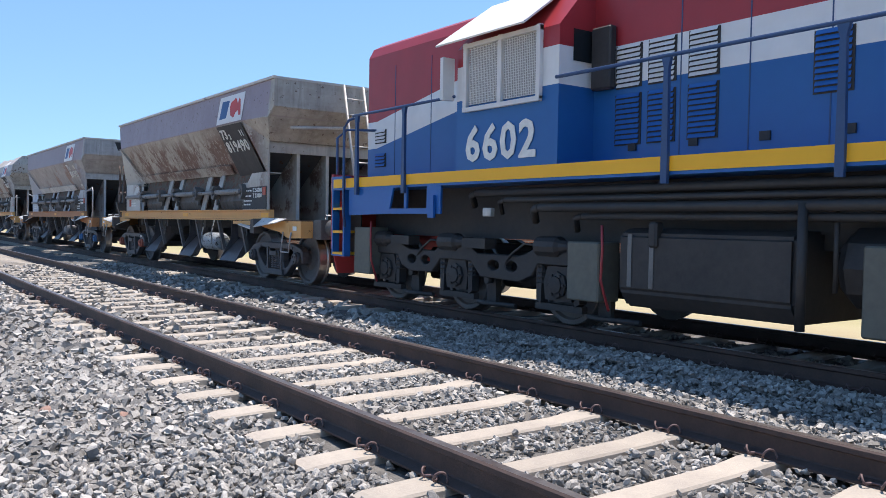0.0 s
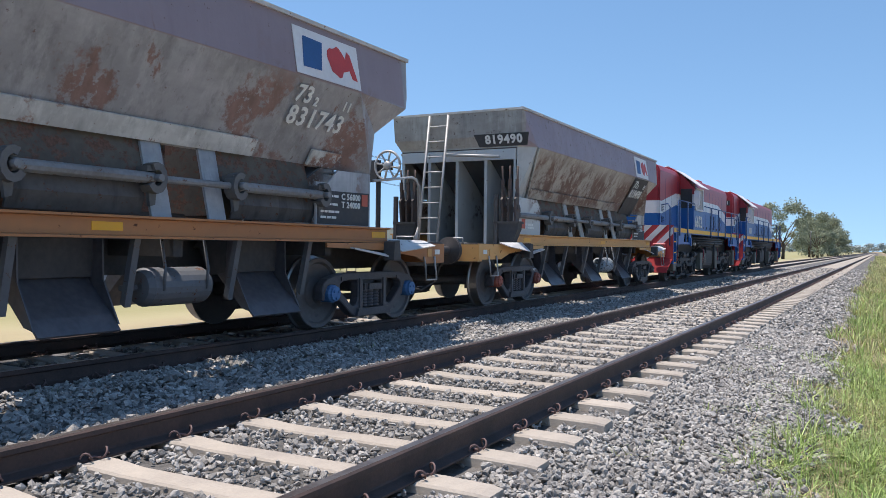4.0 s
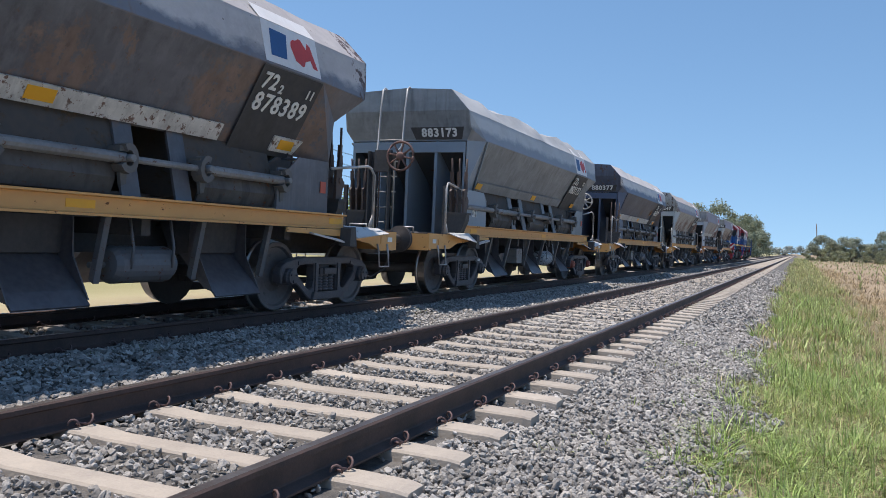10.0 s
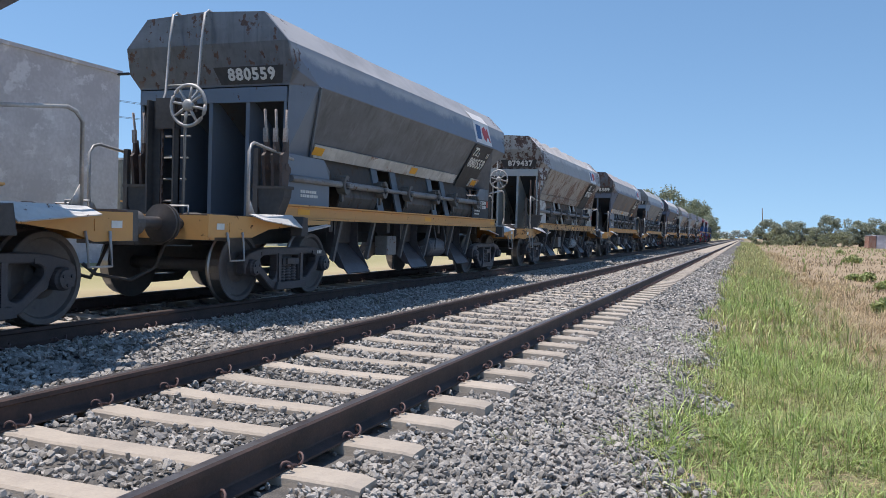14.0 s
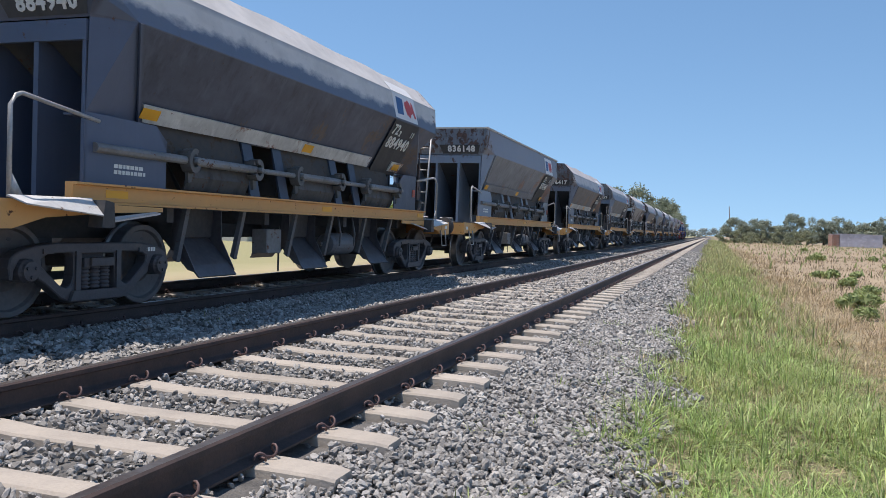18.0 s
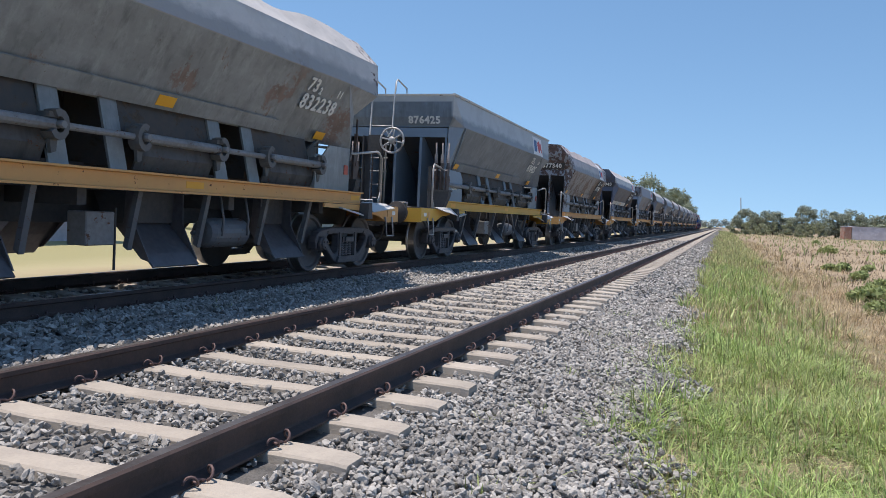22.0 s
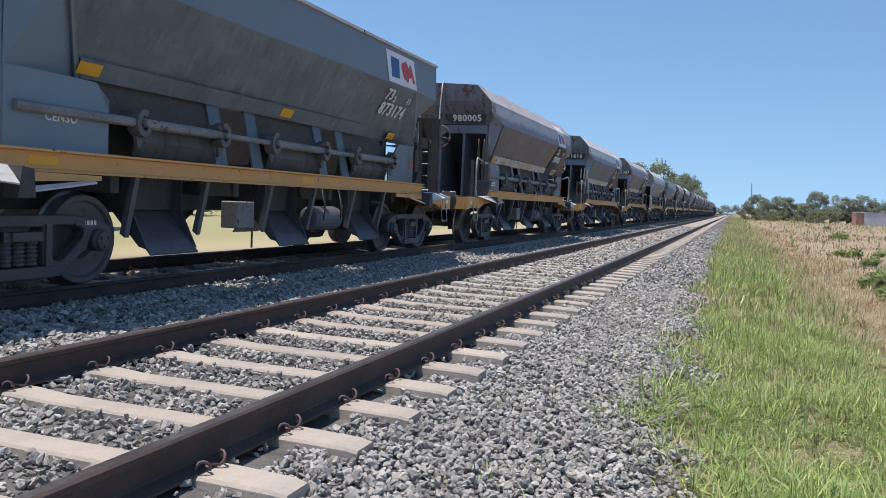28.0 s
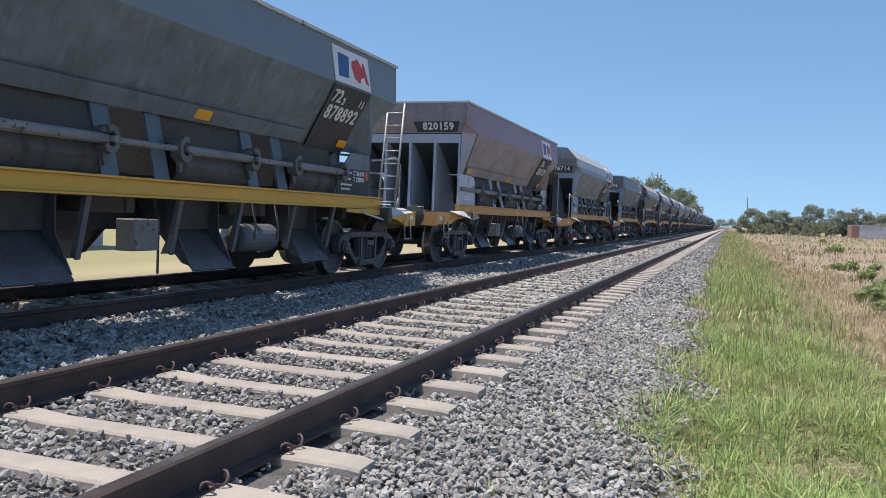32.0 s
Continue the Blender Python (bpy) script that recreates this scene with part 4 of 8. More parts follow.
def hand_levers(parent, m, pale):
    b = part("lever_stand", shared("lever_base", lever_base, M["under"]), None, parent, m=m)
    hm = M["lever_pale"] if pale else M["lever"]
    for k in range(3):
        a = pose(0.02 + 0.12 * k, 0.0, 0.02, 4 - 4 * k, 0, 0)
        part("lever_quadrant", shared("lever", lever, M["lever"]), None, b, m=a)
        part("hand_lever", shared("lever_handle" + hm.name, lever_handle, hm), None, b, m=a)


def end_gear(w, e, style, k):
    """What stands on one end platform; e is -1 for the trailing end, 1 for the leading one."""
    sill = style["sill"]
    flip = pose(0, 0, 0, 0, 0, 180) if e > 0 else pose(0, 0, 0)

    d = 0.23 if e > 0 else 0.88          # the trailing platform is the longer one

    def platform():
        bm = bmesh.new()
        for s in (-1, 1):
            if e > 0:
                side = [(-3.2, 1.075), (-6.10, 1.085), (-6.10, 0.81), (-5.61, 0.80), (-5.28, 0.90), (-4.5, 0.985), (-3.2, 1.02)]
            else:
                side = [(-3.9, 1.075), (-6.75, 1.10), (-6.75, 0.84), (-5.88, 0.84), (-5.52, 0.94), (-4.7, 1.0), (-3.9, 1.03)]
            prism(bm, side, s * 1.36, s * 1.385)
        box(bm, -1.36, 1.36, -5.87 - d, -5.72 - d, 0.81, 1.085)
        return bm
    pl = part("end_platform", shared("platform%d" % e + sill.name, platform, sill), None, w, m=flip)
    part("deck_plate", shared("deck%d" % e, lambda: boxed(-1.34, 1.34, -5.84 - d, -4.42, 1.086, 1.10), M["under"]), None, pl)
    part("draft_beam", shared("draft%d" % e, lambda: boxed(-0.42, 0.42, -5.95 - d, -3.6, 0.72, 1.08), M["under"]), None, pl)
    f = 0.1 if e > 0 else 0.5
    for s in (-1, 1):
        def step():
            bm = bmesh.new()
            plate(bm, [(s * 1.36, -5.42 - f, 1.115), (s * 1.36, -4.44 - f, 1.125), (s * 1.56, -4.50 - f, 0.965), (s * 1.56, -5.40 - f, 1.045)][::s], 0.015)
            return bm
        part("step_plate", shared("step%d%d" % (s, e), step, M["step"]), None, pl, "worn white-painted steel step plate")

        def guard():
            bm = bmesh.new()
            plate(bm, [(s * 1.40, -4.32 - f, 0.93), (s * 1.40, -3.55 - f, 1.01), (s * 1.47, -3.55 - f, 1.0), (s * 1.47, -4.32 - f, 0.90)][::s], 0.02)
            return bm
        part("guard_strip", shared("guard%d%d" % (s, e), guard, M["step"]), None, pl)

        def bracket():
            bm = bmesh.new()
            prism(bm, [(-4.46 - f, 1.12), (-4.34 - f, 1.10), (-4.32 - f, 0.86), (-4.5 - f, 0.86)], s * 1.386, s * 1.55)
            return bm
        part("bracket", shared("bracket%d%d" % (s, e), bracket, M["under"]), None, pl)

        def stirrup():
            bm = bmesh.new()
            j = 0.05 if e > 0 else 0.69
            tube(bm, [(s * 1.40, -5.42 - j, 0.9), (s * 1.42, -5.43 - j, 0.78), (s * 1.44, -5.43 - j, 0.57), (s * 1.44, -5.72 - j, 0.57), (s * 1.42, -5.72 - j, 0.78), (s * 1.40, -5.73 - j, 0.9)], 0.014, 6)
            return bm
        part("foot_stirrup", shared("stirrup%d%d" % (s, e), stirrup, M["galv"], True), None, pl)
        x = -0.9 if s < 0 else 0.75

        def grab():
            bm = bmesh.new()
            tube(bm, [(x, -5.8 - d, 1.09), (x, -5.8 - d, 1.19), (x + 0.3, -5.8 - d, 1.19), (x + 0.3, -5.8 - d, 1.09)], 0.014, 6)
            return bm
        part("grab_iron", shared("grab%d%d" % (s, e), grab, M["galv"], True), None, pl)
        part("number_plate_bar", shared("plate_bar%d%d" % (s, e), lambda: boxed(s * 1.386, s * 1.392, -5.72 - d, -5.58 - d, 0.93, 1.0), M["lettering"]), None, pl)
        part("jacking_pad", shared("pad%d%d" % (s, e), lambda: pad(s, -5.42 - d), sill), None, pl)
    cp = part("coupler", shared("coupler", barrel, M["under"], False), None, w, m=flip @ pose(0, -6.15, 0.93, 0, 0, 180))
    for x in (-0.98, 0.98):
        bf = part("buffer", shared("buffer_case", buffer_case, M["coupler"]), None, w, m=flip @ pose(x, -6.15, 0.985, 0, 0, 180))
        part("buffer_head", shared("buffer_head", buffer_head, M["buffer"]), None, bf, "dark greasy buffer disc")
    if e < 0:
        part("brake_hose", shared("hoses", hoses, M["under"], True), None, cp, m=pose(0, 0.05, -0.12))
    bay = FRONT if e > 0 else REAR
    top = 2.36 if e > 0 else 2.70
    for x in (-1.18, -0.6, 0.0, 0.6, 1.18):
        def fin():
            bm = bmesh.new()
            wide = 0.02 if abs(x) > 0.9 else 0.03
            box(bm, -wide, wide, bay - 0.012, bay + 0.012, 1.1, top)
            if abs(x) < 0.9:
                prism(bm, [(bay - e * 0.01, 1.1), (bay - e * 0.01, top), (bay - e * 0.2, top - 0.04), (e * 3.0, 1.56), (e * 2.5, 1.1)], -0.011, 0.011)
            return bm
        part("end_fin", shared("end_fin%d%d" % (abs(x) > 0.9, e) + style["corner"].name, fin, style["corner"]), None, w, m=pose(x, 0, 0))
    part("end_beam", shared("end_beam%d" % e + style["corner"].name, lambda: boxed(-1.205, 1.205, bay - 0.025, bay + 0.025, top - 0.04, top + 0.16), style["corner"]), None, w)
    if style["rails"]:
        for q in (-1, 1):
            def rail():
                bm = bmesh.new()
                tube(bm, [(q * 1.25, -5.57, 1.1), (q * 1.25, -5.57, 1.9), (q * 1.24, -5.5, 1.99), (q * 1.22, -5.42, 2.02), (q * 1.2, -4.45, 1.9)], 0.021, 6)
                prism(bm, [(-5.57, 1.10), (-5.40, 1.10), (-5.56, 1.34)], q * 1.244, q * 1.256)
                return bm
            part("handrail", shared("handrail%d" % q, rail, M["galv"], True), None, w, m=flip @ pose(0, -0.22 if e < 0 else 0, 0))
        if style["rails"] > 1:
            def cross_rail():
                bm = bmesh.new()
                tube(bm, [(-1.25, -5.6, 1.1), (-1.25, -5.6, 1.9), (-1.2, -5.6, 2.0), (-1.1, -5.6, 2.02), (0.1, -5.6, 2.0), (0.15, -5.6, 1.9), (0.15, -5.6, 1.1)], 0.021, 6)
                return bm
            part("handrail", shared("cross_rail", cross_rail, M["galv"], True), None, w, m=flip @ pose(0, -0.3 if e < 0 else 0, 0))
    if e < 0:
        loop = style["loop"]
        part("ladder", shared("ladder%d%d" % (loop, style["roofed"]), lambda: ladder(2.45 if loop else 2.62 if style["roofed"] else 2.42, 0.30 if loop else 0.40, loop), M["galv"], True), None, w, "pale steel ladder", m=pose(-0.18 if loop else -0.3, -5.46, 1.1))
        if style["wheel"]:
            stand = pose(-1.25, -5.95, 1.1) if k == 0 else pose(-0.2, -5.56, 1.1)
            bs = part("brake_stand", shared("brake_stand", brake_post, M["under"]), None, w, m=stand)
            part("chain", shared("chain", chain, M["lever"]), None, bs)
            brake_wheel(w, style["wheel"], stand @ pose(0.46, -0.14, 1.40))
        if style["levers"]:
            for x in (1.06, -1.07):
                hand_levers(w, pose(x, -5.10, 1.45), k in (7, 12, 15))
        if k in (0, 17):
            part("grab_bar", shared("grab_bar", lambda: rodded((-0.2, -5.03, 2.78), (0.95, -5.03, 2.70), 0.028), M["galv"]), None, w)
    elif style["front_ladder"]:
        part("grab_bar", shared("grab_bar_front", lambda: rodded((-0.1, 4.98, 2.80), (1.05, 4.98, 2.72), 0.028), M["galv"]), None, w)
        part("ladder", shared("ladder_front", lambda: ladder(2.46, 0.62, 0), M["galv"], True), None, w, "pale steel ladder", m=pose(-0.15, 5.68, 1.1, 0, 0, 180))
    elif style["front_levers"]:
        hand_levers(w, pose(0.80, 4.85, 1.45), k == 17)
        if k in (17, 19):
            stand = pose(1.12, 5.3, 1.1, 0, 0, 180)
            bs = part("brake_stand", shared("brake_stand", brake_post, M["under"]), None, w, m=stand)
            part("chain", shared("chain", chain, M["lever"]), None, bs)
            brake_wheel(w, M["galv"] if k == 17 else M["lever"], stand @ pose(0.46, -0.14, 1.40))


def emblem(parent, m, w, h, torn):
    """The operator's mark: a white sheet with a blue and two red shapes."""
    bm = bmesh.new()
    box(bm, -w / 2, w / 2, -h / 2, h / 2, -0.004, 0.002)
    p = part("emblem_sheet", bm, M["logo_white"], parent, "white sheet with blue and red shapes", m=m)
    bm = bmesh.new()
    v = h * 0.33
    prism(bm, [(-w * 0.40, -v), (-w * 0.13, -v * 0.95), (-w * 0.08, v * 0.95), (-w * 0.37, v)], 0.003, 0.006, "z")
    part("blue_shape", bm, M["logo_blue"], p)
    bm = bmesh.new()
    prism(bm, [(w * (0.13 + 0.14 * (1 + 0.15 * math.sin(3 * a)) * math.cos(a)), v * (1 + 0.12 * math.cos(5 * a)) * math.sin(a)) for a in (k * math.pi / 11 for k in range(22))], 0.003, 0.006, "z")
    part("red_shape", bm, M["logo_red"], p)
    bm = bmesh.new()
    prism(bm, [(w * 0.22, -v * 0.6), (w * 0.31, v * 0.95), (w * 0.36, v * 0.75), (w * 0.45, -v * 0.95), (w * 0.37, -v * 0.9), (w * 0.33, -v * 0.35)], 0.003, 0.0065, "z")
    part("red_shape", bm, M["logo_red"], p)
    return p


def lathed(profile, at):
    bm = bmesh.new()
    lathe(bm, profile, "y", 10, at=at)
    return bm


def rodded(a, b, r):
    bm = bmesh.new()
    rod(bm, a, b, r, 8)
    return bm


def hopper_wagon(k, number, series, style):
    w = new("hopper_wagon")
    tagged(w, style["label"], "hopper wagon", "wagons of the train")
    paint = style["paint"]
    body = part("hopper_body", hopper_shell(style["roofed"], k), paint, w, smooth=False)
    if not style["roofed"]:
        def rim():
            bm = bmesh.new()
            for s in (-1, 1):
                box(bm, s * 1.375 - 0.035, s * 1.375 + 0.015, -5.0, 5.0, 3.545, 3.59)
                box(bm, -1.36, 1.36, s * 4.965 - 0.03, s * 4.965 + 0.03, 3.545, 3.585)
            return bm
        part("top_rim", shared("rim", rim, M["rim"]), None, body)
    for s in (-1, 1):
        nm = style["inner"].name
        for a, b in ((-3.62, -1.8), (-0.75, 0.85), (1.75, 3.3)):
            part("gate_panel", shared("gate_panel%d%.1f" % (s, a) + nm, lambda: gate_panel(s, a, b), style["inner"]), None, w)
        part("slope_sheet", shared("slope%d" % s, lambda: slope_sheet(s), M["slope"]), None, w)
        for y in (-1.8, -0.75, 0.85, 1.75):
            part("divider", shared("divider%d" % s + nm, lambda: divider(s), style["inner"]), None, w, m=pose(0, y, 0))
    for s in (-1, 1):
        for e in (-1, 1):
            def corner():
                bm = bmesh.new()
                y = FRONT if e > 0 else REAR
                near = 3.22 if e > 0 else -3.62
                up = 3.66 if e > 0 else -3.80
                prism(bm, [(near, 1.285), (y, 1.285), (y, 1.975), (up, 1.965), (up - e * 0.2, 1.80), (near, 1.80)], s * 1.175, s * 1.20)
                prism(bm, [(up, 1.935), (y, 1.945), (y, 1.965), (up, 1.953)], s * 0.93, s * 1.174)
                return bm
            part("corner_plate", shared("corner%d%d" % (s, e) + style["corner"].name, corner, style["corner"]), None, w)
        def strip():
            bm = bmesh.new()
            for a, b, c in ((-3.90, 2.30, 0.1), (3.27, 3.87, 0.0))[:2 if style["strip"] is not paint else 1]:
                plate(bm, [on_side(0.77, a, 0.03), on_side(0.77, b, 0.03), on_side(0.96, b - (0.1 if c == 0 else 0), 0.03), on_side(0.96, a + c, 0.03)], 0.03)
            if s < 0:
                bmesh.ops.scale(bm, vec=(-1, 1, 1), verts=bm.verts)
            return bm
        def edge():
            bm = bmesh.new()
            k0, b0 = Vector((s * KX, -4.45, KZ)), Vector((s * BX, -3.82, BZ))
            out = Vector((s * 0.87, 0, -0.49)) * 0.022
            along = Vector((0, 0.05, 0))
            vs = [k0 + out - along * 0.3, b0 + out - along * 0.3, b0 + out + along, k0 + out + along]
            plate(bm, vs if s < 0 else vs[::-1], 0.028)
            return bm
        part("sheet_edge", shared("sheet_edge%d" % s + paint.name, edge, paint), None, w)
        part("side_strip", shared("strip%d" % s + style["strip"].name, strip, style["strip"]), None, w)

        def channel():
            bm = bmesh.new()
            prism(bm, [(s * 1.20, 1.285), (s * 1.345, 1.285), (s * 1.345, 1.265), (s * 1.29, 1.255), (s * 1.29, 1.115), (s * 1.345, 1.105), (s * 1.345, 1.085), (s * 1.20, 1.085)], -5.1, 4.66, "y")
            return bm
        part("side_sill", shared("channel%d%d" % (s, k == 12) + style["sill"].name, channel, style["sill"]), None, w)
        for y in (-1.67, -0.88, 0.92, 1.65):
            part("gate_support", shared("gate_support%d" % s + style["corner"].name, lambda: gate_post(s), style["corner"]), None, w, m=pose(0, y, 0))

        sh = part("gate_shaft", shared("shaft%d" % s, lambda: lathed([(-4.75, 0.01), (-4.75, 0.05), (-3.2, 0.05), (-3.19, 0.055), (-1.8, 0.055), (-1.79, 0.036), (-0.65, 0.036), (-0.64, 0.055), (0.75, 0.055), (0.76, 0.036), (1.85, 0.036), (1.86, 0.055), (3.3, 0.055), (3.3, 0.01)], (s * 1.22, 0, 1.64)), M["pipe"]), None, w)
        for a, b in ((-3.2, -1.8), (-0.65, 0.75), (1.85, 3.3)):
            def gate():
                bm = bmesh.new()
                prism(bm, [(s * 0.98, 1.72), (s * 1.13, 1.60), (s * 1.16, 1.46), (s * 1.10, 1.31), (s * 1.08, 1.32), (s * 1.13, 1.46), (s * 1.11, 1.58), (s * 0.97, 1.70)], a + 0.04, b - 0.04, "y")
                return bm
            part("discharge_gate", shared("gate%d%.1f" % (s, a), gate, M["gate"]), None, sh)
        for y, turn in ((-3.2, -1), (-1.8, 1), (-0.65, -1), (0.75, 1), (1.85, -1), (3.3, 1)):

            def hook():
                bm = bmesh.new()
                ring = [(0.17 * math.cos(q), 0.19 * math.sin(q)) for q in (math.radians(d) for d in range(-150, 121, 30))]
                ring += [(0.085 * math.cos(q), 0.10 * math.sin(q)) for q in (math.radians(d) for d in range(120, -151, -30))]
                prism(bm, [(turn * u * 0.68, v * 0.76) for u, v in ring], s * 1.15, s * 1.29)
                prism(bm, [(-0.05, -0.06), (0.06, -0.05), (0.04, -0.24), (-0.02, -0.26)], s * 1.17, s * 1.21)
                box(bm, s * 1.10, s * 1.25, -0.09, 0.05, 0.06, 0.11)
                return bm
            part("gate_hook", shared("hook%d%d" % (s, turn), hook, M["crank"]), None, sh, m=pose(0, y, 1.64))
            part("hook_bolt", shared("hook_bolt%d" % s, lambda: rodded((s * 1.24, 0, 0), (s * 1.34, 0, 0), 0.035), M["pipe"]), None, sh, m=pose(0, y, 1.64))
        for y in (-2.6, 0.0, 2.52):
            ch = part("discharge_chute", shared("funnel%d" % s, lambda: chute_funnel(s), M["under"]), None, w, m=pose(0, y, 0))
            part("chute_lip", shared("chute_lip%d" % s, lambda: chute_lip(s), M["chute"]), None, ch, m=pose(0, 0, 0))
            for q in (-0.41, 0.41):
                part("cheek", shared("chute_cheek%d" % s, lambda: chute_cheek(s), M["chute"]), None, ch, m=pose(0, q, 0))
            if s > 0:
                for q in (-0.60, 0.60):
                    part("hanger", shared("chute_hanger%d" % s, lambda: chute_hanger(s), M["tank_dark"]), None, ch, m=pose(0, q, 0))

    def spine():
        bm = bmesh.new()
        box(bm, -0.28, 0.28, -4.6, 4.6, 0.72, 1.1)
        box(bm, -0.6, 0.6, -3.2, 3.2, 1.08, 1.36)
        return bm
    uf = part("underframe", shared("spine", spine, M["under"]), None, w)
    for y in (-3.5, -1.4, 1.1, 3.5):
        part("cross_beam", shared("cross_beam", lambda: boxed(-1.18, 1.18, -0.06, 0.06, 0.92, 1.1), M["under"]), None, uf, m=pose(0, y, 0))

    def tank():
        bm = bmesh.new()
        lathe(bm, [(0.78, 0.08), (0.80, 0.15), (0.86, 0.185), (1.56, 0.185), (1.62, 0.15), (1.64, 0.08)], "y", 20, at=(0.98, 0, 0.63))
        rod(bm, (0.98, 0.6, 0.63), (0.98, 0.8, 0.63), 0.03, 6)
        for y in (0.95, 1.5):
            tube(bm, [(1.16, y, 0.6), (1.18, y, 0.8), (1.12, y, 1.09)], 0.016, 5)
        return bm
    part("air_tank", shared("tank" + style["tank"].name, tank, style["tank"], False), None, w, "mottled steel air tank")
    if style["box"]:
        bx = part("valve_box", shared("valve_box", lambda: boxed(0.86, 1.1, -1.25, -0.85, 0.52, 0.86, bevel=0.01), M["pipe"]), None, w)
        part("drain_rod", shared("drain", lambda: boxed(0.97, 0.99, -0.72, -0.70, 0.25, 0.9), M["under"]), None, bx)
    for e in (-1, 1):
        bogie(w, e * 4.56, style["hub"][e > 0])
        end_gear(w, e, style, k)
    # markings
    if style["emblem"]:
        if style["roofed"]:
            emblem(body, facing((1.396, 3.13, 3.185), RIGHT, (-0.13, 0, 0.51)), 1.14, 0.50, True)
            bm = bmesh.new()
            plate(bm, [(1.335, 2.56, 3.435), (1.335, 3.70, 3.435), (1.165, 3.70, 3.62), (1.165, 2.56, 3.62)], 0.006)
            part("emblem_top", bm, M["logo_white"], body)
        else:
            emblem(body, facing((1.424, 3.13, 3.20), RIGHT, (-0.10, 0, 0.60)), 1.24, 0.54, False)
    if style["panel"]:
        bm = bmesh.new()
        plate(bm, [on_side(0.02, 2.52, 0.026), on_side(1.03, 2.52, 0.038), on_side(1.03, 3.73, 0.038), on_side(0.02, 3.73, 0.026)], 0.006)
        part("number_panel", bm, M["black_panel"], body)
    if number:
        part("lettering", letters(number, 0.23, M["lettering"], 0.006), None, body, m=facing(on_side(0.44, 3.12, 0.038), RIGHT, SIDE_UP))
        part("lettering", letters(series, 0.2, M["lettering"], 0.006), None, body, m=facing(on_side(0.19, 2.74, 0.038), RIGHT, SIDE_UP))
        part("lettering", letters("2", 0.11, M["lettering"], 0.004), None, body, m=facing(on_side(0.24, 2.98, 0.038), RIGHT, SIDE_UP))
        part("lettering", letters("11", 0.12, M["lettering"], 0.003), None, body, m=facing(on_side(0.21, 3.57, 0.038), RIGHT, SIDE_UP))
        off = {0: 0.3, 5: 0.09, 10: 0.08, 13: -0.10, 14: 0.22}.get(k, 0.0)
        if style["end_panel"]:
            bm = bmesh.new()
            plate(bm, [(0.08 + off, -4.961, 3.13), (0.17 + off, -4.879, 2.905), (1.13 + off, -4.879, 2.905), (1.19 + off, -4.961, 3.13)], 0.006)
            part("number_panel", bm, M["black_panel"], body)
        part("lettering", letters(number, 0.165, M["lettering"], 0.008), None, body, m=facing((0.68 + off, -4.930, 3.022), (1, 0, 0), (0, -0.342, 0.94)))
    if style["data"]:
        bm = bmesh.new()
        plate(bm, [(1.206, 3.24, 1.30), (1.206, 4.33, 1.30), (1.206, 4.34, 1.72), (1.206, 3.24, 1.70)], 0.005)
        dp = part("data_panel", bm, M["black_panel"], w)
        for j, row in enumerate(style["data"]):
            part("lettering", letters(row, 0.078, M["lettering"], 0.002), None, dp, m=facing((1.21, 3.93, 1.645 - 0.1 * j), RIGHT, (0, 0, 1)))

        def bars():
            bm = bmesh.new()
            r = random.Random(3)
            for z in (1.63, 1.53, 1.44, 1.37):
                y = 3.3
                while y < 3.62:
                    d = r.uniform(0.04, 0.12)
                    box(bm, 1.207, 1.2105, y, y + d, z, z + 0.028)
                    y += d + 0.02
            return bm
        part("worn_writing", shared("bars", bars, M["lettering"]), None, dp)["kind"] = "stuff"
    def small_bars():
        bm = bmesh.new()
        r = random.Random(9)
        for z in (1.40, 1.46):
            y = -4.45
            while y < -4.0:
                d = r.uniform(0.03, 0.07)
                box(bm, 1.201, 1.2045, y, y + d, z, z + 0.04)
                y += d + 0.015
        return bm
    if k not in (4, 6, 11, 12, 17):
        part("worn_writing", shared("small_bars", small_bars, M["lettering"]), None, w)["kind"] = "stuff"
    if k in (12, 17):
        part("lettering", letters("CENSO", 0.08, M["lettering"], 0.002), None, w, m=facing((1.207, -4.22, 1.58), RIGHT, (0, 0, 1)))
    if k == 4:
        part("lettering", letters("SM", 0.13, M["lettering"], 0.004), None, w, m=facing((1.207, -4.28, 1.52), RIGHT, (0, 0, 1)))
    if k == 0:
        part("red_mark", shared("red_mark_rear", lambda: boxed(1.203, 1.209, -4.56, -4.40, 1.40, 1.58), M["red_mark"]), None, w)
    if k in (3, 14):
        bm = bmesh.new()
        ring = []
        for j in range(24):
            r = 0.125 if j % 2 else 0.085
            p = on_side(0.50 + r * math.sin(j * math.pi / 12), 2.05 + r * math.cos(j * math.pi / 12), 0.022)
            ring.append(bm.verts.new(p))
        bm.faces.new(ring)
        bmesh.ops.solidify(bm, geom=bm.faces[:], thickness=0.003)
        part("sun_sticker", bm, M["sun_sticker"], body, "round orange sun-shaped sticker")
    part("red_mark", shared("red_mark", lambda: boxed(1.204, 1.213, 4.17, 4.30, 1.55, 1.70), M["red_mark"]), None, w)
    for y in style["stickers"]:
        bm = bmesh.new()
        plate(bm, [on_side(0.80, y - 0.15, 0.061), on_side(0.80, y + 0.15, 0.061), on_side(0.92, y + 0.15, 0.061), on_side(0.92, y - 0.15, 0.061)], 0.004)
        part("reflective_sticker", bm, M["sticker"], w)
    for y in (4.45, -4.5, 0.2):
        part("sill_sticker", shared("sill_sticker", lambda: boxed(1.345, 1.348, -0.16, 0.16, 1.15, 1.225), M["sticker"]), None, w, m=pose(-0.054, y, 0))
    return w


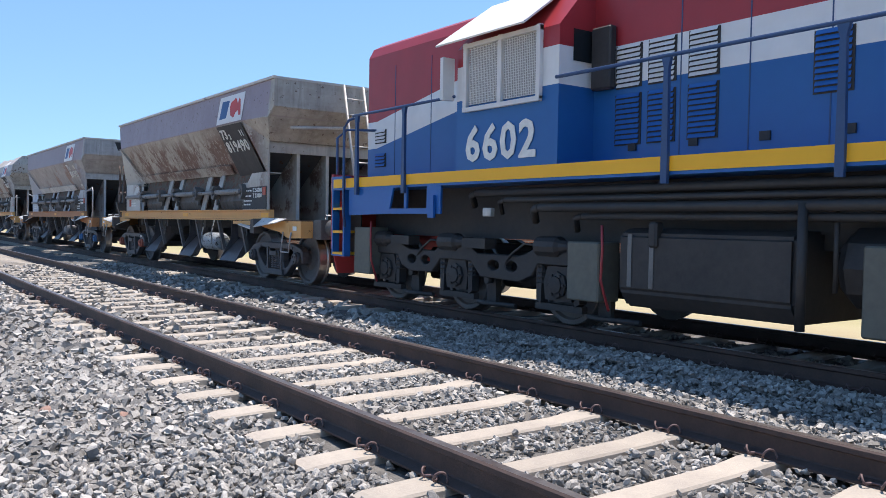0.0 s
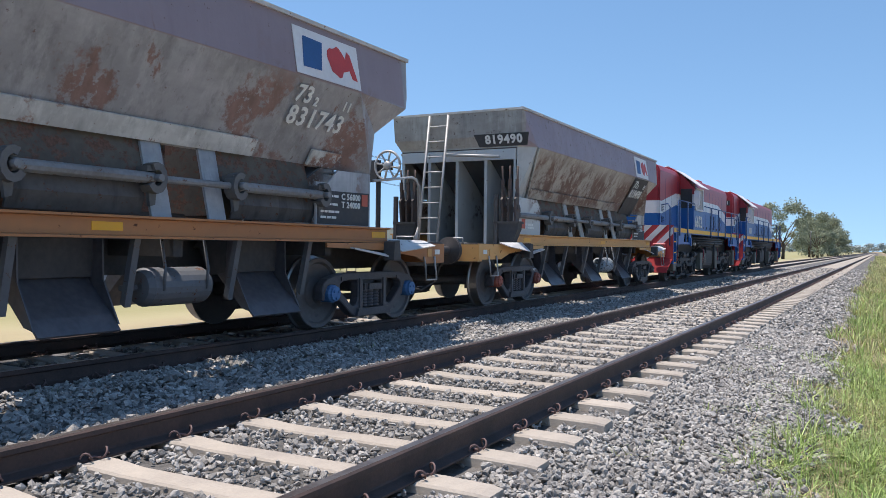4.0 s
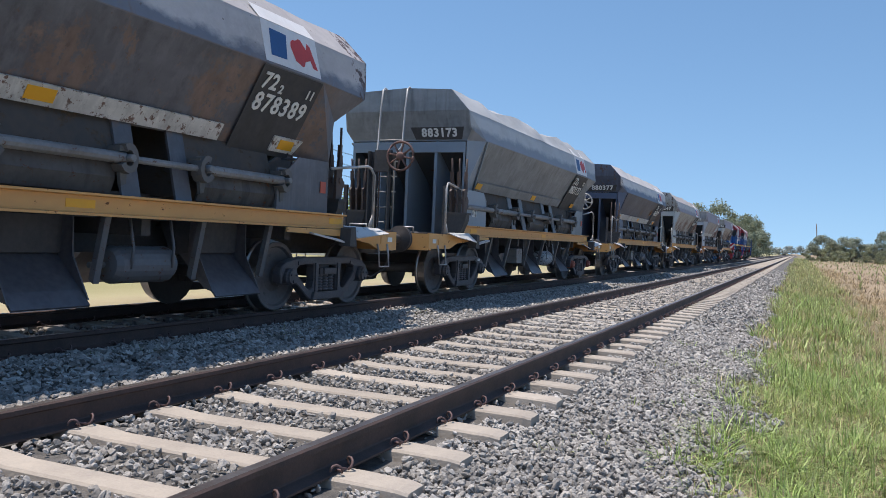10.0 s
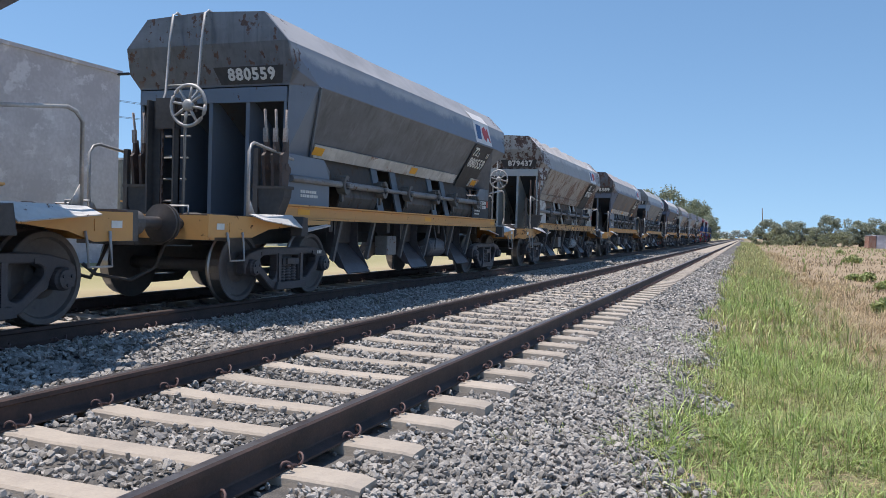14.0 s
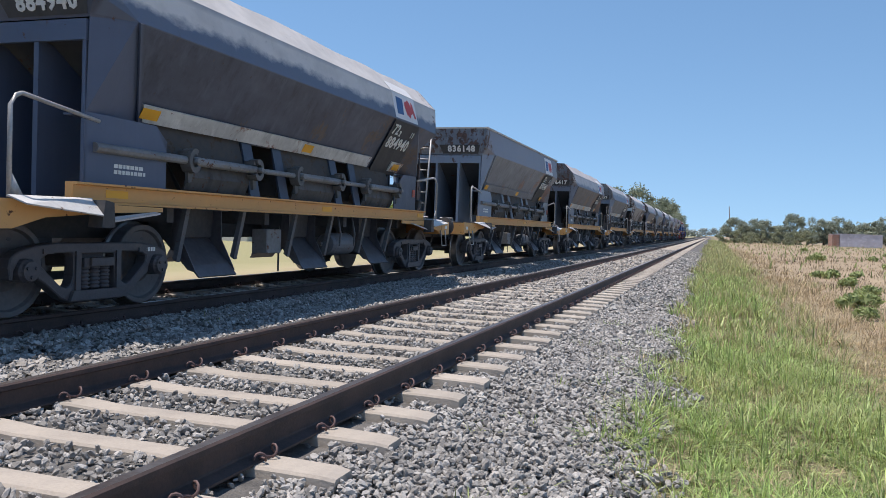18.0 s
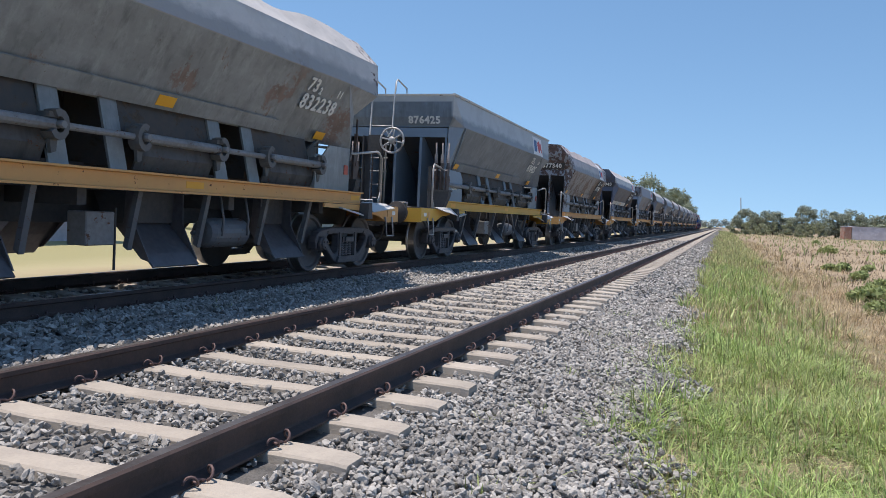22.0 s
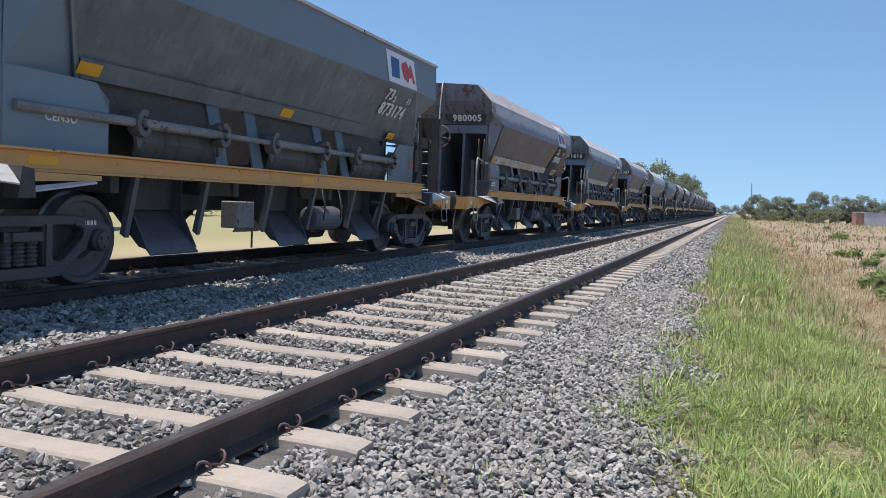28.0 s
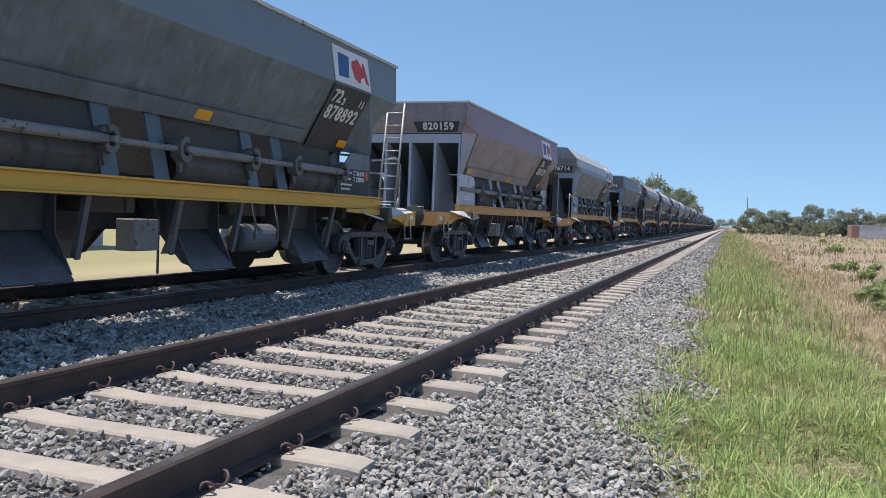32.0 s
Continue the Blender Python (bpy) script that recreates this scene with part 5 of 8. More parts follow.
M["rim"] = material("pale_rim", (0.62, 0.60, 0.56), 0.7, mix=(0.42, 0.40, 0.37), scale=4, amount=0.6, rust=0.1, rust_scale=4)
M["crank"] = material("crank_steel", (0.10, 0.10, 0.10), 0.7, mix=(0.16, 0.15, 0.14), scale=9, amount=0.7)


def wagon_paint(name, base, rust, rc=(0.13, 0.065, 0.04), mix=None, scale=1.1, band=None, roof=None, low=1.9, high=2.75, ends=0.0, dusty=3.06):
    """Worn wagon paint: the lower sheets, an upper band and a dusty roof differ, partly to carry shade and sky light;
    rust sits in a belt on the lower sheets.
    """
    m = material(name, base, 0.52, mix=mix or tuple(c * 0.7 for c in base), scale=2.2, amount=0.75, streak=0.75, bump=0.09, bump_scale=14)
    t = m.node_tree
    n, l = t.nodes, t.links
    bsdf = n["Principled BSDF"]
    col = bsdf.inputs["Base Color"].links[0].from_socket
    tc = n.new("ShaderNodeTexCoord")
    sx = n.new("ShaderNodeSeparateXYZ")
    l.new(tc.outputs["Object"], sx.inputs[0])

    def noise_at(sc, stretch, detail=7):
        mp = n.new("ShaderNodeMapping")
        mp.inputs["Scale"].default_value = stretch
        l.new(tc.outputs["Object"], mp.inputs[0])
        x = n.new("ShaderNodeTexNoise")
        x.inputs["Scale"].default_value, x.inputs["Detail"].default_value, x.inputs["Roughness"].default_value = sc, detail, 0.68
        l.new(mp.outputs[0], x.inputs["Vector"])
        return x.outputs["Fac"]

    def span(v, a, b, lo=0.0, hi=1.0):
        x = n.new("ShaderNodeMapRange")
        x.inputs[1].default_value, x.inputs[2].default_value, x.inputs[3].default_value, x.inputs[4].default_value = a, b, lo, hi
        l.new(v, x.inputs[0])
        return x.outputs[0]

    def calc(op, a, b):
        x = n.new("ShaderNodeMath")
        x.operation = op
        for k, v in ((0, a), (1, b)):
            if isinstance(v, (int, float)):
                x.inputs[k].default_value = v
            else:
                l.new(v, x.inputs[k])
        return x.outputs[0]

    def over(fac, a, b):
        x = n.new("ShaderNodeMix")
        x.data_type = "RGBA"
        l.new(fac, x.inputs[0])
        l.new(a, x.inputs[6])
        if isinstance(b, tuple):
            x.inputs[7].default_value = (*b, 1)
        else:
            l.new(b, x.inputs[7])
        return x.outputs[2]
    z = sx.outputs["Z"]
    grain = noise_at(9, (1, 1, 1))
    zz = calc("ADD", z, span(noise_at(2.0, (1, 0.6, 1)), 0.3, 0.7, -0.10, 0.10))
    smear = tuple(c * 1.4 + 0.025 for c in base)        # dust wiped thin and washed down in streaks
    col = over(span(noise_at(0.8, (1, 1, 2.2)), 0.46, 0.72, 0.0, 0.55), col, smear)
    col = over(span(noise_at(1.0, (6, 6, 0.7), 5), 0.52, 0.70, 0.0, 0.45), col, smear)
    col = over(span(noise_at(1.0, (9, 9, 0.5), 5), 0.58, 0.72, 0.0, 0.5), col, tuple(c * 0.45 for c in base))
    # the corner plates at the trailing end are lighter and bluer than the side sheets
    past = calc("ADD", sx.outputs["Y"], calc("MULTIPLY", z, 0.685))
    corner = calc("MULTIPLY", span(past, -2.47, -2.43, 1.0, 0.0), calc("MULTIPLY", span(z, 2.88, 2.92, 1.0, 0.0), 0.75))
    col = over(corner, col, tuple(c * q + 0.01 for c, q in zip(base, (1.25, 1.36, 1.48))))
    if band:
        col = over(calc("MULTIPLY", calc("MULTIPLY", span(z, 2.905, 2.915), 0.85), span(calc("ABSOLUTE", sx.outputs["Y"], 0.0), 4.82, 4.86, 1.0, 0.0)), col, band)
    if roof:
        # pale tone on the upper slopes is dust together with the light they catch
        dust = over(span(noise_at(1.1, (1, 0.7, 1)), 0.42, 0.68), over(span(grain, 0.0, 0.01), col, roof), tuple(c * 0.72 for c in roof))
        lies = calc("MAXIMUM", span(calc("ABSOLUTE", sx.outputs["X"], 0.0), 1.29, 1.34), span(z, 3.41, 3.43))       # dust lies on the slopes, not on the ends
        col = over(calc("MULTIPLY", calc("MULTIPLY", span(zz, dusty, dusty + 0.12), lies), span(calc("ABSOLUTE", sx.outputs["Y"], 0.0), 4.99, 5.04, 1.0, 0.0)), col, dust)
    if rust:
        belt = calc("MULTIPLY", span(zz, low, low + 0.15), span(zz, high, high + 0.25, 1.0, 0.12))
        patch = calc("MULTIPLY", calc("MAXIMUM", span(noise_at(scale, (1, 1, 1)), 0.60 - rust * 0.3, 0.63 - rust * 0.22), span(noise_at(1.0, (4, 4, 0.9)), 0.66 - rust * 0.2, 0.69 - rust * 0.14)), belt)
        patch = calc("MULTIPLY", patch, span(calc("ABSOLUTE", sx.outputs["Y"], 0.0), 4.0, 4.3, 1.0, 0.08))
        patch = calc("MULTIPLY", patch, span(grain, 0.40, 0.46, 0.12, 1.0))
        rcol = over(span(noise_at(6, (1, 1, 0.4)), 0.35, 0.65), over(span(grain, 0.0, 0.01), col, rc), tuple(min(1.0, c * 1.5) for c in rc))
        col = over(patch, col, rcol)
        chips = calc("MULTIPLY", span(noise_at(11, (1, 1, 1), 4), 0.70 - rust * 0.12, 0.73 - rust * 0.12), 0.8)
        col = over(chips, col, tuple(c * 0.8 for c in rc))
    if ends:         # flaking paint on the two end sheets
        far_end = span(calc("ABSOLUTE", sx.outputs["Y"], 0.0), 4.60, 4.64) if ends < 1 else span(calc("ABSOLUTE", sx.outputs["Y"], 0.0), 4.0, 4.3)
        zone = span(calc("ADD", z, span(noise_at(1.6, (1, 1, 1)), 0.3, 0.7, -0.35, 0.35)), 2.75 - 1.3 * (ends >= 1), 3.0 - 1.3 * (ends >= 1))
        flake = calc("MULTIPLY", span(noise_at(7, (1, 1, 0.8), 6), 0.60 - ends * 0.10, 0.62 - ends * 0.09), calc("MULTIPLY", far_end, zone))
        col = over(flake, col, over(span(grain, 0.4, 0.6), over(span(grain, 0.0, 0.01), col, (0.060, 0.033, 0.028)), (0.13, 0.075, 0.058)))
    l.new(col, bsdf.inputs["Base Color"])
    return m


DUST = (0.62, 0.585, 0.55)
PURPLE, SLATE_BAND = (0.22, 0.18, 0.205), (0.125, 0.15, 0.195)
PAINTS = {
    "worn_purple": wagon_paint("worn_purple", (0.41, 0.39, 0.345), 0.56, (0.115, 0.062, 0.048), (0.26, 0.225, 0.195), band=(0.30, 0.235, 0.275), low=1.95, high=2.62),
    "grey_purple": wagon_paint("grey_purple", (0.36, 0.35, 0.35), 0.2, (0.20, 0.12, 0.10), band=(0.28, 0.205, 0.22)),
    "grey_rust": wagon_paint("grey_rust", (0.37, 0.38, 0.37), 0.42, (0.12, 0.062, 0.05), band=PURPLE, roof=(0.50, 0.45, 0.41), high=2.5, ends=0.4, dusty=3.08),
    # dark wagons' bases also carry shade under the lean and blue reflected sky
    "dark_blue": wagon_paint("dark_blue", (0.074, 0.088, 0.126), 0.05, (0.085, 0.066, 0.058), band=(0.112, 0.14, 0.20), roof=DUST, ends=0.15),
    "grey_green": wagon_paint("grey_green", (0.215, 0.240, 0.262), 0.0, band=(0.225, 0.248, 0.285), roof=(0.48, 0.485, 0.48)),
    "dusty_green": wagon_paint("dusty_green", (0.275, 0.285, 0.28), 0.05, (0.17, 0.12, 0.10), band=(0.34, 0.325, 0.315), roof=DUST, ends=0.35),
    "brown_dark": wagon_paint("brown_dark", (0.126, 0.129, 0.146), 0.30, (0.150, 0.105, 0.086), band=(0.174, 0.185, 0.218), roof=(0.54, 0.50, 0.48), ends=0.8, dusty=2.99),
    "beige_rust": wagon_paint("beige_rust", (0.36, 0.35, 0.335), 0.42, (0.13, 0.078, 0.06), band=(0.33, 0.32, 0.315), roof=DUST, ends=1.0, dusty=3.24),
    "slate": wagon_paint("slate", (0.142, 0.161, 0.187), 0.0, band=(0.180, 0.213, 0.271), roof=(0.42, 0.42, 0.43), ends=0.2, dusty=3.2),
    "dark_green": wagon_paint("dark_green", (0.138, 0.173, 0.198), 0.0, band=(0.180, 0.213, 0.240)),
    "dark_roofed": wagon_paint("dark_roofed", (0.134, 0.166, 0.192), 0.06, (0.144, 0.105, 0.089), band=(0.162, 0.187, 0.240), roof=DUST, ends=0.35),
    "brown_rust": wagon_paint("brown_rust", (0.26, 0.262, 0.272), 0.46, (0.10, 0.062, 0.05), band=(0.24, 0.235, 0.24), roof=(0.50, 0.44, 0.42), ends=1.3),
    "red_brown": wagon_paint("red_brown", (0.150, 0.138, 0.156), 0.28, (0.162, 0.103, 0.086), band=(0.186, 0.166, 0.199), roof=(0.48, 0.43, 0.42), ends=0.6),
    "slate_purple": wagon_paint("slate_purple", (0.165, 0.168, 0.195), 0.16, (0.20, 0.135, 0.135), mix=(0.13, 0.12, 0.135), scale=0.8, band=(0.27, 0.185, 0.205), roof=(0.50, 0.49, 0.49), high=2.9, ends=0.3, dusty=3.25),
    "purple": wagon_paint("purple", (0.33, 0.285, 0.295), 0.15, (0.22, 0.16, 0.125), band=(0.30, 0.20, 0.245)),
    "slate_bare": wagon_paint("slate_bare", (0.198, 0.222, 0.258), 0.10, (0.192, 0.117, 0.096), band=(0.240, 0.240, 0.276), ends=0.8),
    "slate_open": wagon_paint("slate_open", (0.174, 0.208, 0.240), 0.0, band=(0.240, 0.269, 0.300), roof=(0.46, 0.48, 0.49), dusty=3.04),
}
PALE = wagon_paint("pale_grey_paint", (0.60, 0.60, 0.575), 0.12, (0.22, 0.12, 0.09), low=1.2, high=2.6)
BEIGE = wagon_paint("beige_frame_paint", (0.45, 0.425, 0.38), 0.22, (0.13, 0.08, 0.064), low=1.2, high=2.6)
GREY = wagon_paint("grey_frame_paint", (0.40, 0.41, 0.425), 0.12, (0.16, 0.10, 0.08), low=1.2, high=2.6)
PALE_RUST = wagon_paint("pale_rusty_paint", (0.64, 0.615, 0.57), 0.16, (0.13, 0.075, 0.055), scale=11, low=1.2, high=2.6)
BLUEHUB = material("blue_hub", (0.08, 0.22, 0.45), 0.6)
REDHUB = material("red_hub", (0.42, 0.12, 0.08), 0.6)

ROW = [
    # number, series, paint, roofed, corner, strip, sill, label
    ("819490", "73", "worn_purple", 0, BEIGE, "paint", "sill", "open hopper wagon, rusty purple-brown over beige, pale end frames"),
    ("831743", "73", "grey_purple", 0, GREY, PALE, "sill_orange", "open hopper wagon, grey with a faded purple upper band"),
    ("884247", "72", "grey_rust", 1, BEIGE, "paint", "sill", "covered hopper wagon, pale grey with flaking rust patches"),
    ("880377", "72", "dark_blue", 1, "paint", PALE, "sill", "covered hopper wagon, dark blue-grey with brown stains"),
    ("883173", "72", "grey_green", 1, "paint", "paint", "sill", "covered hopper wagon, grey-green with a dented roof"),
    ("878389", "72", "brown_dark", 1, "paint", PALE_RUST, "sill", "covered hopper wagon, dark brown-grey with stained sides"),
    ("879437", "72", "beige_rust", 1, BEIGE, "paint", "sill_worn", "covered hopper wagon, beige with heavy rust speckles"),
    ("880559", "72", "slate", 1, "paint", PALE, "sill", "covered hopper wagon, slate grey with a white lower strip"),
    ("876417", "72", "brown_dark", 1, "paint", PALE, "sill", "covered hopper wagon, dark grey stained brown"),
    ("836148", "73", "slate_bare", 0, "paint", "paint", "sill", "open hopper wagon, slate grey with a pale rim"),
    ("884940", "72", "dark_blue", 1, "paint", PALE, "sill", "covered hopper wagon, dark blue-grey with a white strip"),
    ("877340", "72", "brown_rust", 1, "paint", "paint", "sill", "covered hopper wagon, brown and rusty with flaking ends"),
    ("876425", "72", "slate_open", 0, "paint", "paint", "sill_bright", "open hopper wagon, clean slate grey, dented upper sheets, bright yellow sills"),
    ("832238", "73", "dusty_green", 1, "paint", "paint", "sill", "covered hopper wagon, grey-green with a sagging dusty roof"),
    ("882357", "72", "slate_purple", 1, "paint", PALE_RUST, "sill", "covered hopper wagon, dark grey with a purple upper band"),
    ("871616", "72", "dark_roofed", 1, "paint", PALE, "sill", "covered hopper wagon, dark green-grey"),
    ("980005", "72", "red_brown", 1, "paint", PALE_RUST, "sill", "covered hopper wagon, dark grey-brown with rust stains"),
    ("873174", "73", "dark_green", 0, "paint", "paint", "sill", "open hopper wagon, clean dark green-grey with a pale rim"),
    ("876714", "72", "grey_green", 1, "paint", "paint", "sill", "covered hopper wagon, grey-green with dents"),
    ("820159", "73", "purple", 0, GREY, "paint", "sill", "open hopper wagon, faded purple over grey"),
    ("878892", "72", "dark_green", 0, "paint", "paint", "sill_bright", "open hopper wagon, dark green-grey with yellow sills"),
]
DATA = {0: ("C 56200", "T 23800"), 1: ("C 56000", "T 24000"), 7: ("C 56200", "T 22380"), 14: ("C 55700", "T 24240"), 19: ("C 56270", "T 23730"), 20: ("C 56130", "T 23870")}
LENGTH = 14.05
WAGONS = []
for k, (num, series, pname, roofed, corner, strip, sill, label) in enumerate(ROW):
    pick = lambda v: PAINTS[pname] if v == "paint" else v
    style = dict(paint=PAINTS[pname], roofed=roofed, corner=pick(corner), strip=pick(strip), inner=M["inner_rust"] if pname in ("worn_purple", "grey_rust", "beige_rust", "brown_rust", "grey_purple") else M["inner_dark"],
                 sill=M[sill], label=label, emblem=k != 13, panel=k not in (1, 12, 13, 17), end_panel=k not in (1, 12, 13, 17), wheel=M["rusty_wheel"] if k in (4, 16) else M["galv"] if k in (0, 1, 3, 6, 7, 12, 14, 15) else None,
                 levers=k in (0, 3, 4, 6, 7, 12, 14, 15, 16), front_levers=k in (5, 9, 10, 11, 13, 17, 18, 19), loop=k in (3, 4, 5, 6, 7, 8, 10, 11, 12, 13, 14, 15, 16), front_ladder=k == 0, rails=2 if k in (6, 15) else 0 if k in (0, 17, 19) else 1, tank=M["tank"] if k in (0, 4, 6) else M["tank_dark"], box=k > 2,
                 hub=(REDHUB, M["bogie"]) if k in (0, 18) else (M["bogie"], REDHUB) if k in (14, 4) else (M["bogie"], BLUEHUB) if k == 1 else (M["bogie"], M["bogie"]),
                 data=DATA.get(k, ()), stickers=() if k in (0, 1, 2, 6) else (-3.74, -0.06, 3.55))
    w = hopper_wagon(k, num, series, style)
    WAGONS.append((w, -k * LENGTH))


# ---- the locomotives ----
def livery(name, length):
    """Blue below, a white band and red above; the band dips towards both ends."""
    m = material(name, (0.010, 0.118, 0.36), 0.40, mix=(0.009, 0.10, 0.31), scale=2, amount=0.5)
    t = m.node_tree
    n, l = t.nodes, t.links
    bsdf = n["Principled BSDF"]
    blue = bsdf.inputs["Base Color"].links[0].from_socket
    tc = n.new("ShaderNodeTexCoord")
    sx = n.new("ShaderNodeSeparateXYZ")
    l.new(tc.outputs["Object"], sx.inputs[0])

    def calc(op, a, b):
        x = n.new("ShaderNodeMath")
        x.operation = op
        for k, v in ((0, a), (1, b)):
            if isinstance(v, (int, float)):
                x.inputs[k].default_value = v
            else:
                l.new(v, x.inputs[k])
        return x.outputs[0]
    away = calc("MINIMUM", calc("SUBTRACT", sx.outputs["Y"], 0.5), calc("SUBTRACT", length - 0.5, sx.outputs["Y"]))
    rise = n.new("ShaderNodeMapRange")
    rise.inputs[2].default_value, rise.inputs[4].default_value = 2.0, 0.36
    l.new(away, rise.inputs[0])
    z = calc("SUBTRACT", sx.outputs["Z"], rise.outputs[0])
    no = n.new("ShaderNodeTexNoise")
    no.inputs["Scale"].default_value, no.inputs["Detail"].default_value = 3.0, 6
    l.new(tc.outputs["Object"], no.inputs["Vector"])

    def layer(col, low, under):
        mx = n.new("ShaderNodeMix")
        mx.data_type = "RGBA"
        l.new(calc("GREATER_THAN", z, low), mx.inputs[0])
        l.new(under, mx.inputs[6])
        sh = n.new("ShaderNodeMix")
        sh.data_type = "RGBA"
        l.new(no.outputs["Fac"], sh.inputs[0])
        sh.inputs[6].default_value = (*col, 1)
        sh.inputs[7].default_value = (*[c * 0.72 for c in col], 1)
        l.new(sh.outputs[2], mx.inputs[7])
        return mx.outputs[2]
    c = layer((0.84, 0.84, 0.84), 2.13, blue)
    c = layer((0.42, 0.035, 0.045), 2.53, c)
    l.new(c, bsdf.inputs["Base Color"])
    return m


M["loco_blue"] = material("loco_blue", (0.010, 0.122, 0.41), 0.40, mix=(0.009, 0.10, 0.35), scale=2, amount=0.5)
M["loco_rail"] = material("loco_rail_blue", (0.03, 0.08, 0.2), 0.45, scale=8, amount=0.4)
M["loco_yellow"] = material("loco_yellow", (0.95, 0.48, 0.015), 0.5, mix=(0.85, 0.43, 0.015), scale=4, amount=0.4)
M["loco_red"] = material("loco_red", (0.50, 0.05, 0.055), 0.5, mix=(0.42, 0.045, 0.05), scale=4, amount=0.4)
M["loco_white"] = material("loco_white", (0.72, 0.72, 0.72), 0.5, mix=(0.58, 0.57, 0.56), scale=4, amount=0.4)
M["loco_under"] = material("loco_underframe", (0.020, 0.020, 0.023), 0.62, mix=(0.05, 0.046, 0.044), scale=4, amount=0.7, bump=0.1)
M["loco_box"] = material("loco_box_olive", (0.15, 0.15, 0.125), 0.6, mix=(0.07, 0.07, 0.06), scale=4, amount=0.5)
M["mesh"] = material("window_mesh", (0.38, 0.38, 0.37), 0.6, mix=(0.25, 0.25, 0.25), scale=30, amount=0.6)
M["dark_glass"] = material("dark_glass", (0.02, 0.025, 0.03), 0.1)
M["hose_red"] = material("hose_red", (0.40, 0.05, 0.06), 0.5)
M["lamp_glow"] = material("lit_headlight", (1, 0.75, 0.4), 0.3)
_b = M["lamp_glow"].node_tree.nodes["Principled BSDF"]
_b.inputs["Emission Color"].default_value = (1.0, 0.72, 0.36, 1)
_b.inputs["Emission Strength"].default_value = 9.0


def clipped(poly, x0, x1, z0, z1):
    """The part of a polygon inside a rectangle."""
    for axis, lim, keep_low in ((0, x0, False), (0, x1, True), (1, z0, False), (1, z1, True)):
        out = []
        for a, b in zip(poly, poly[1:] + poly[:1]):
            ia = (a[axis] <= lim) if keep_low else (a[axis] >= lim)
            ib = (b[axis] <= lim) if keep_low else (b[axis] >= lim)
            if ia:
                out.append(a)
            if ia != ib:
                u = (lim - a[axis]) / (b[axis] - a[axis])
                out.append((a[0] + u * (b[0] - a[0]), a[1] + u * (b[1] - a[1])))
        poly = out
        if len(poly) < 3:
            return []
    return poly


def louvre(w, h, n):
    bm = bmesh.new()
    box(bm, -0.008, 0.004, -w / 2, w / 2, -h / 2, h / 2, mat=1)
    for k in range(n):
        z = -h / 2 + (k + 0.5) * h / n
        plate(bm, [(0.004, -w / 2 + 0.02, z + 0.47 * h / n), (0.004, w / 2 - 0.02, z + 0.47 * h / n), (0.022, w / 2 - 0.02, z - 0.26 * h / n), (0.022, -w / 2 + 0.02, z - 0.26 * h / n)], 0.004)
    return bm


def hood(x, y0, y1, z0, z1, cut=0.22):
    bm = bmesh.new()
    pr = [(-x, z0), (x, z0), (x, z1 - cut), (x - cut * 0.35, z1 - cut * 0.35), (x - cut, z1), (-x + cut, z1), (-x + cut * 0.35, z1 - cut * 0.35), (-x, z1 - cut)]
    prism(bm, pr, y0, y1, "y")
    bmesh.ops.bevel(bm, geom=[e for e in bm.edges if abs(e.verts[0].co.y - e.verts[1].co.y) < 0.01], offset=0.05, segments=2, affect="EDGES")
    return bm


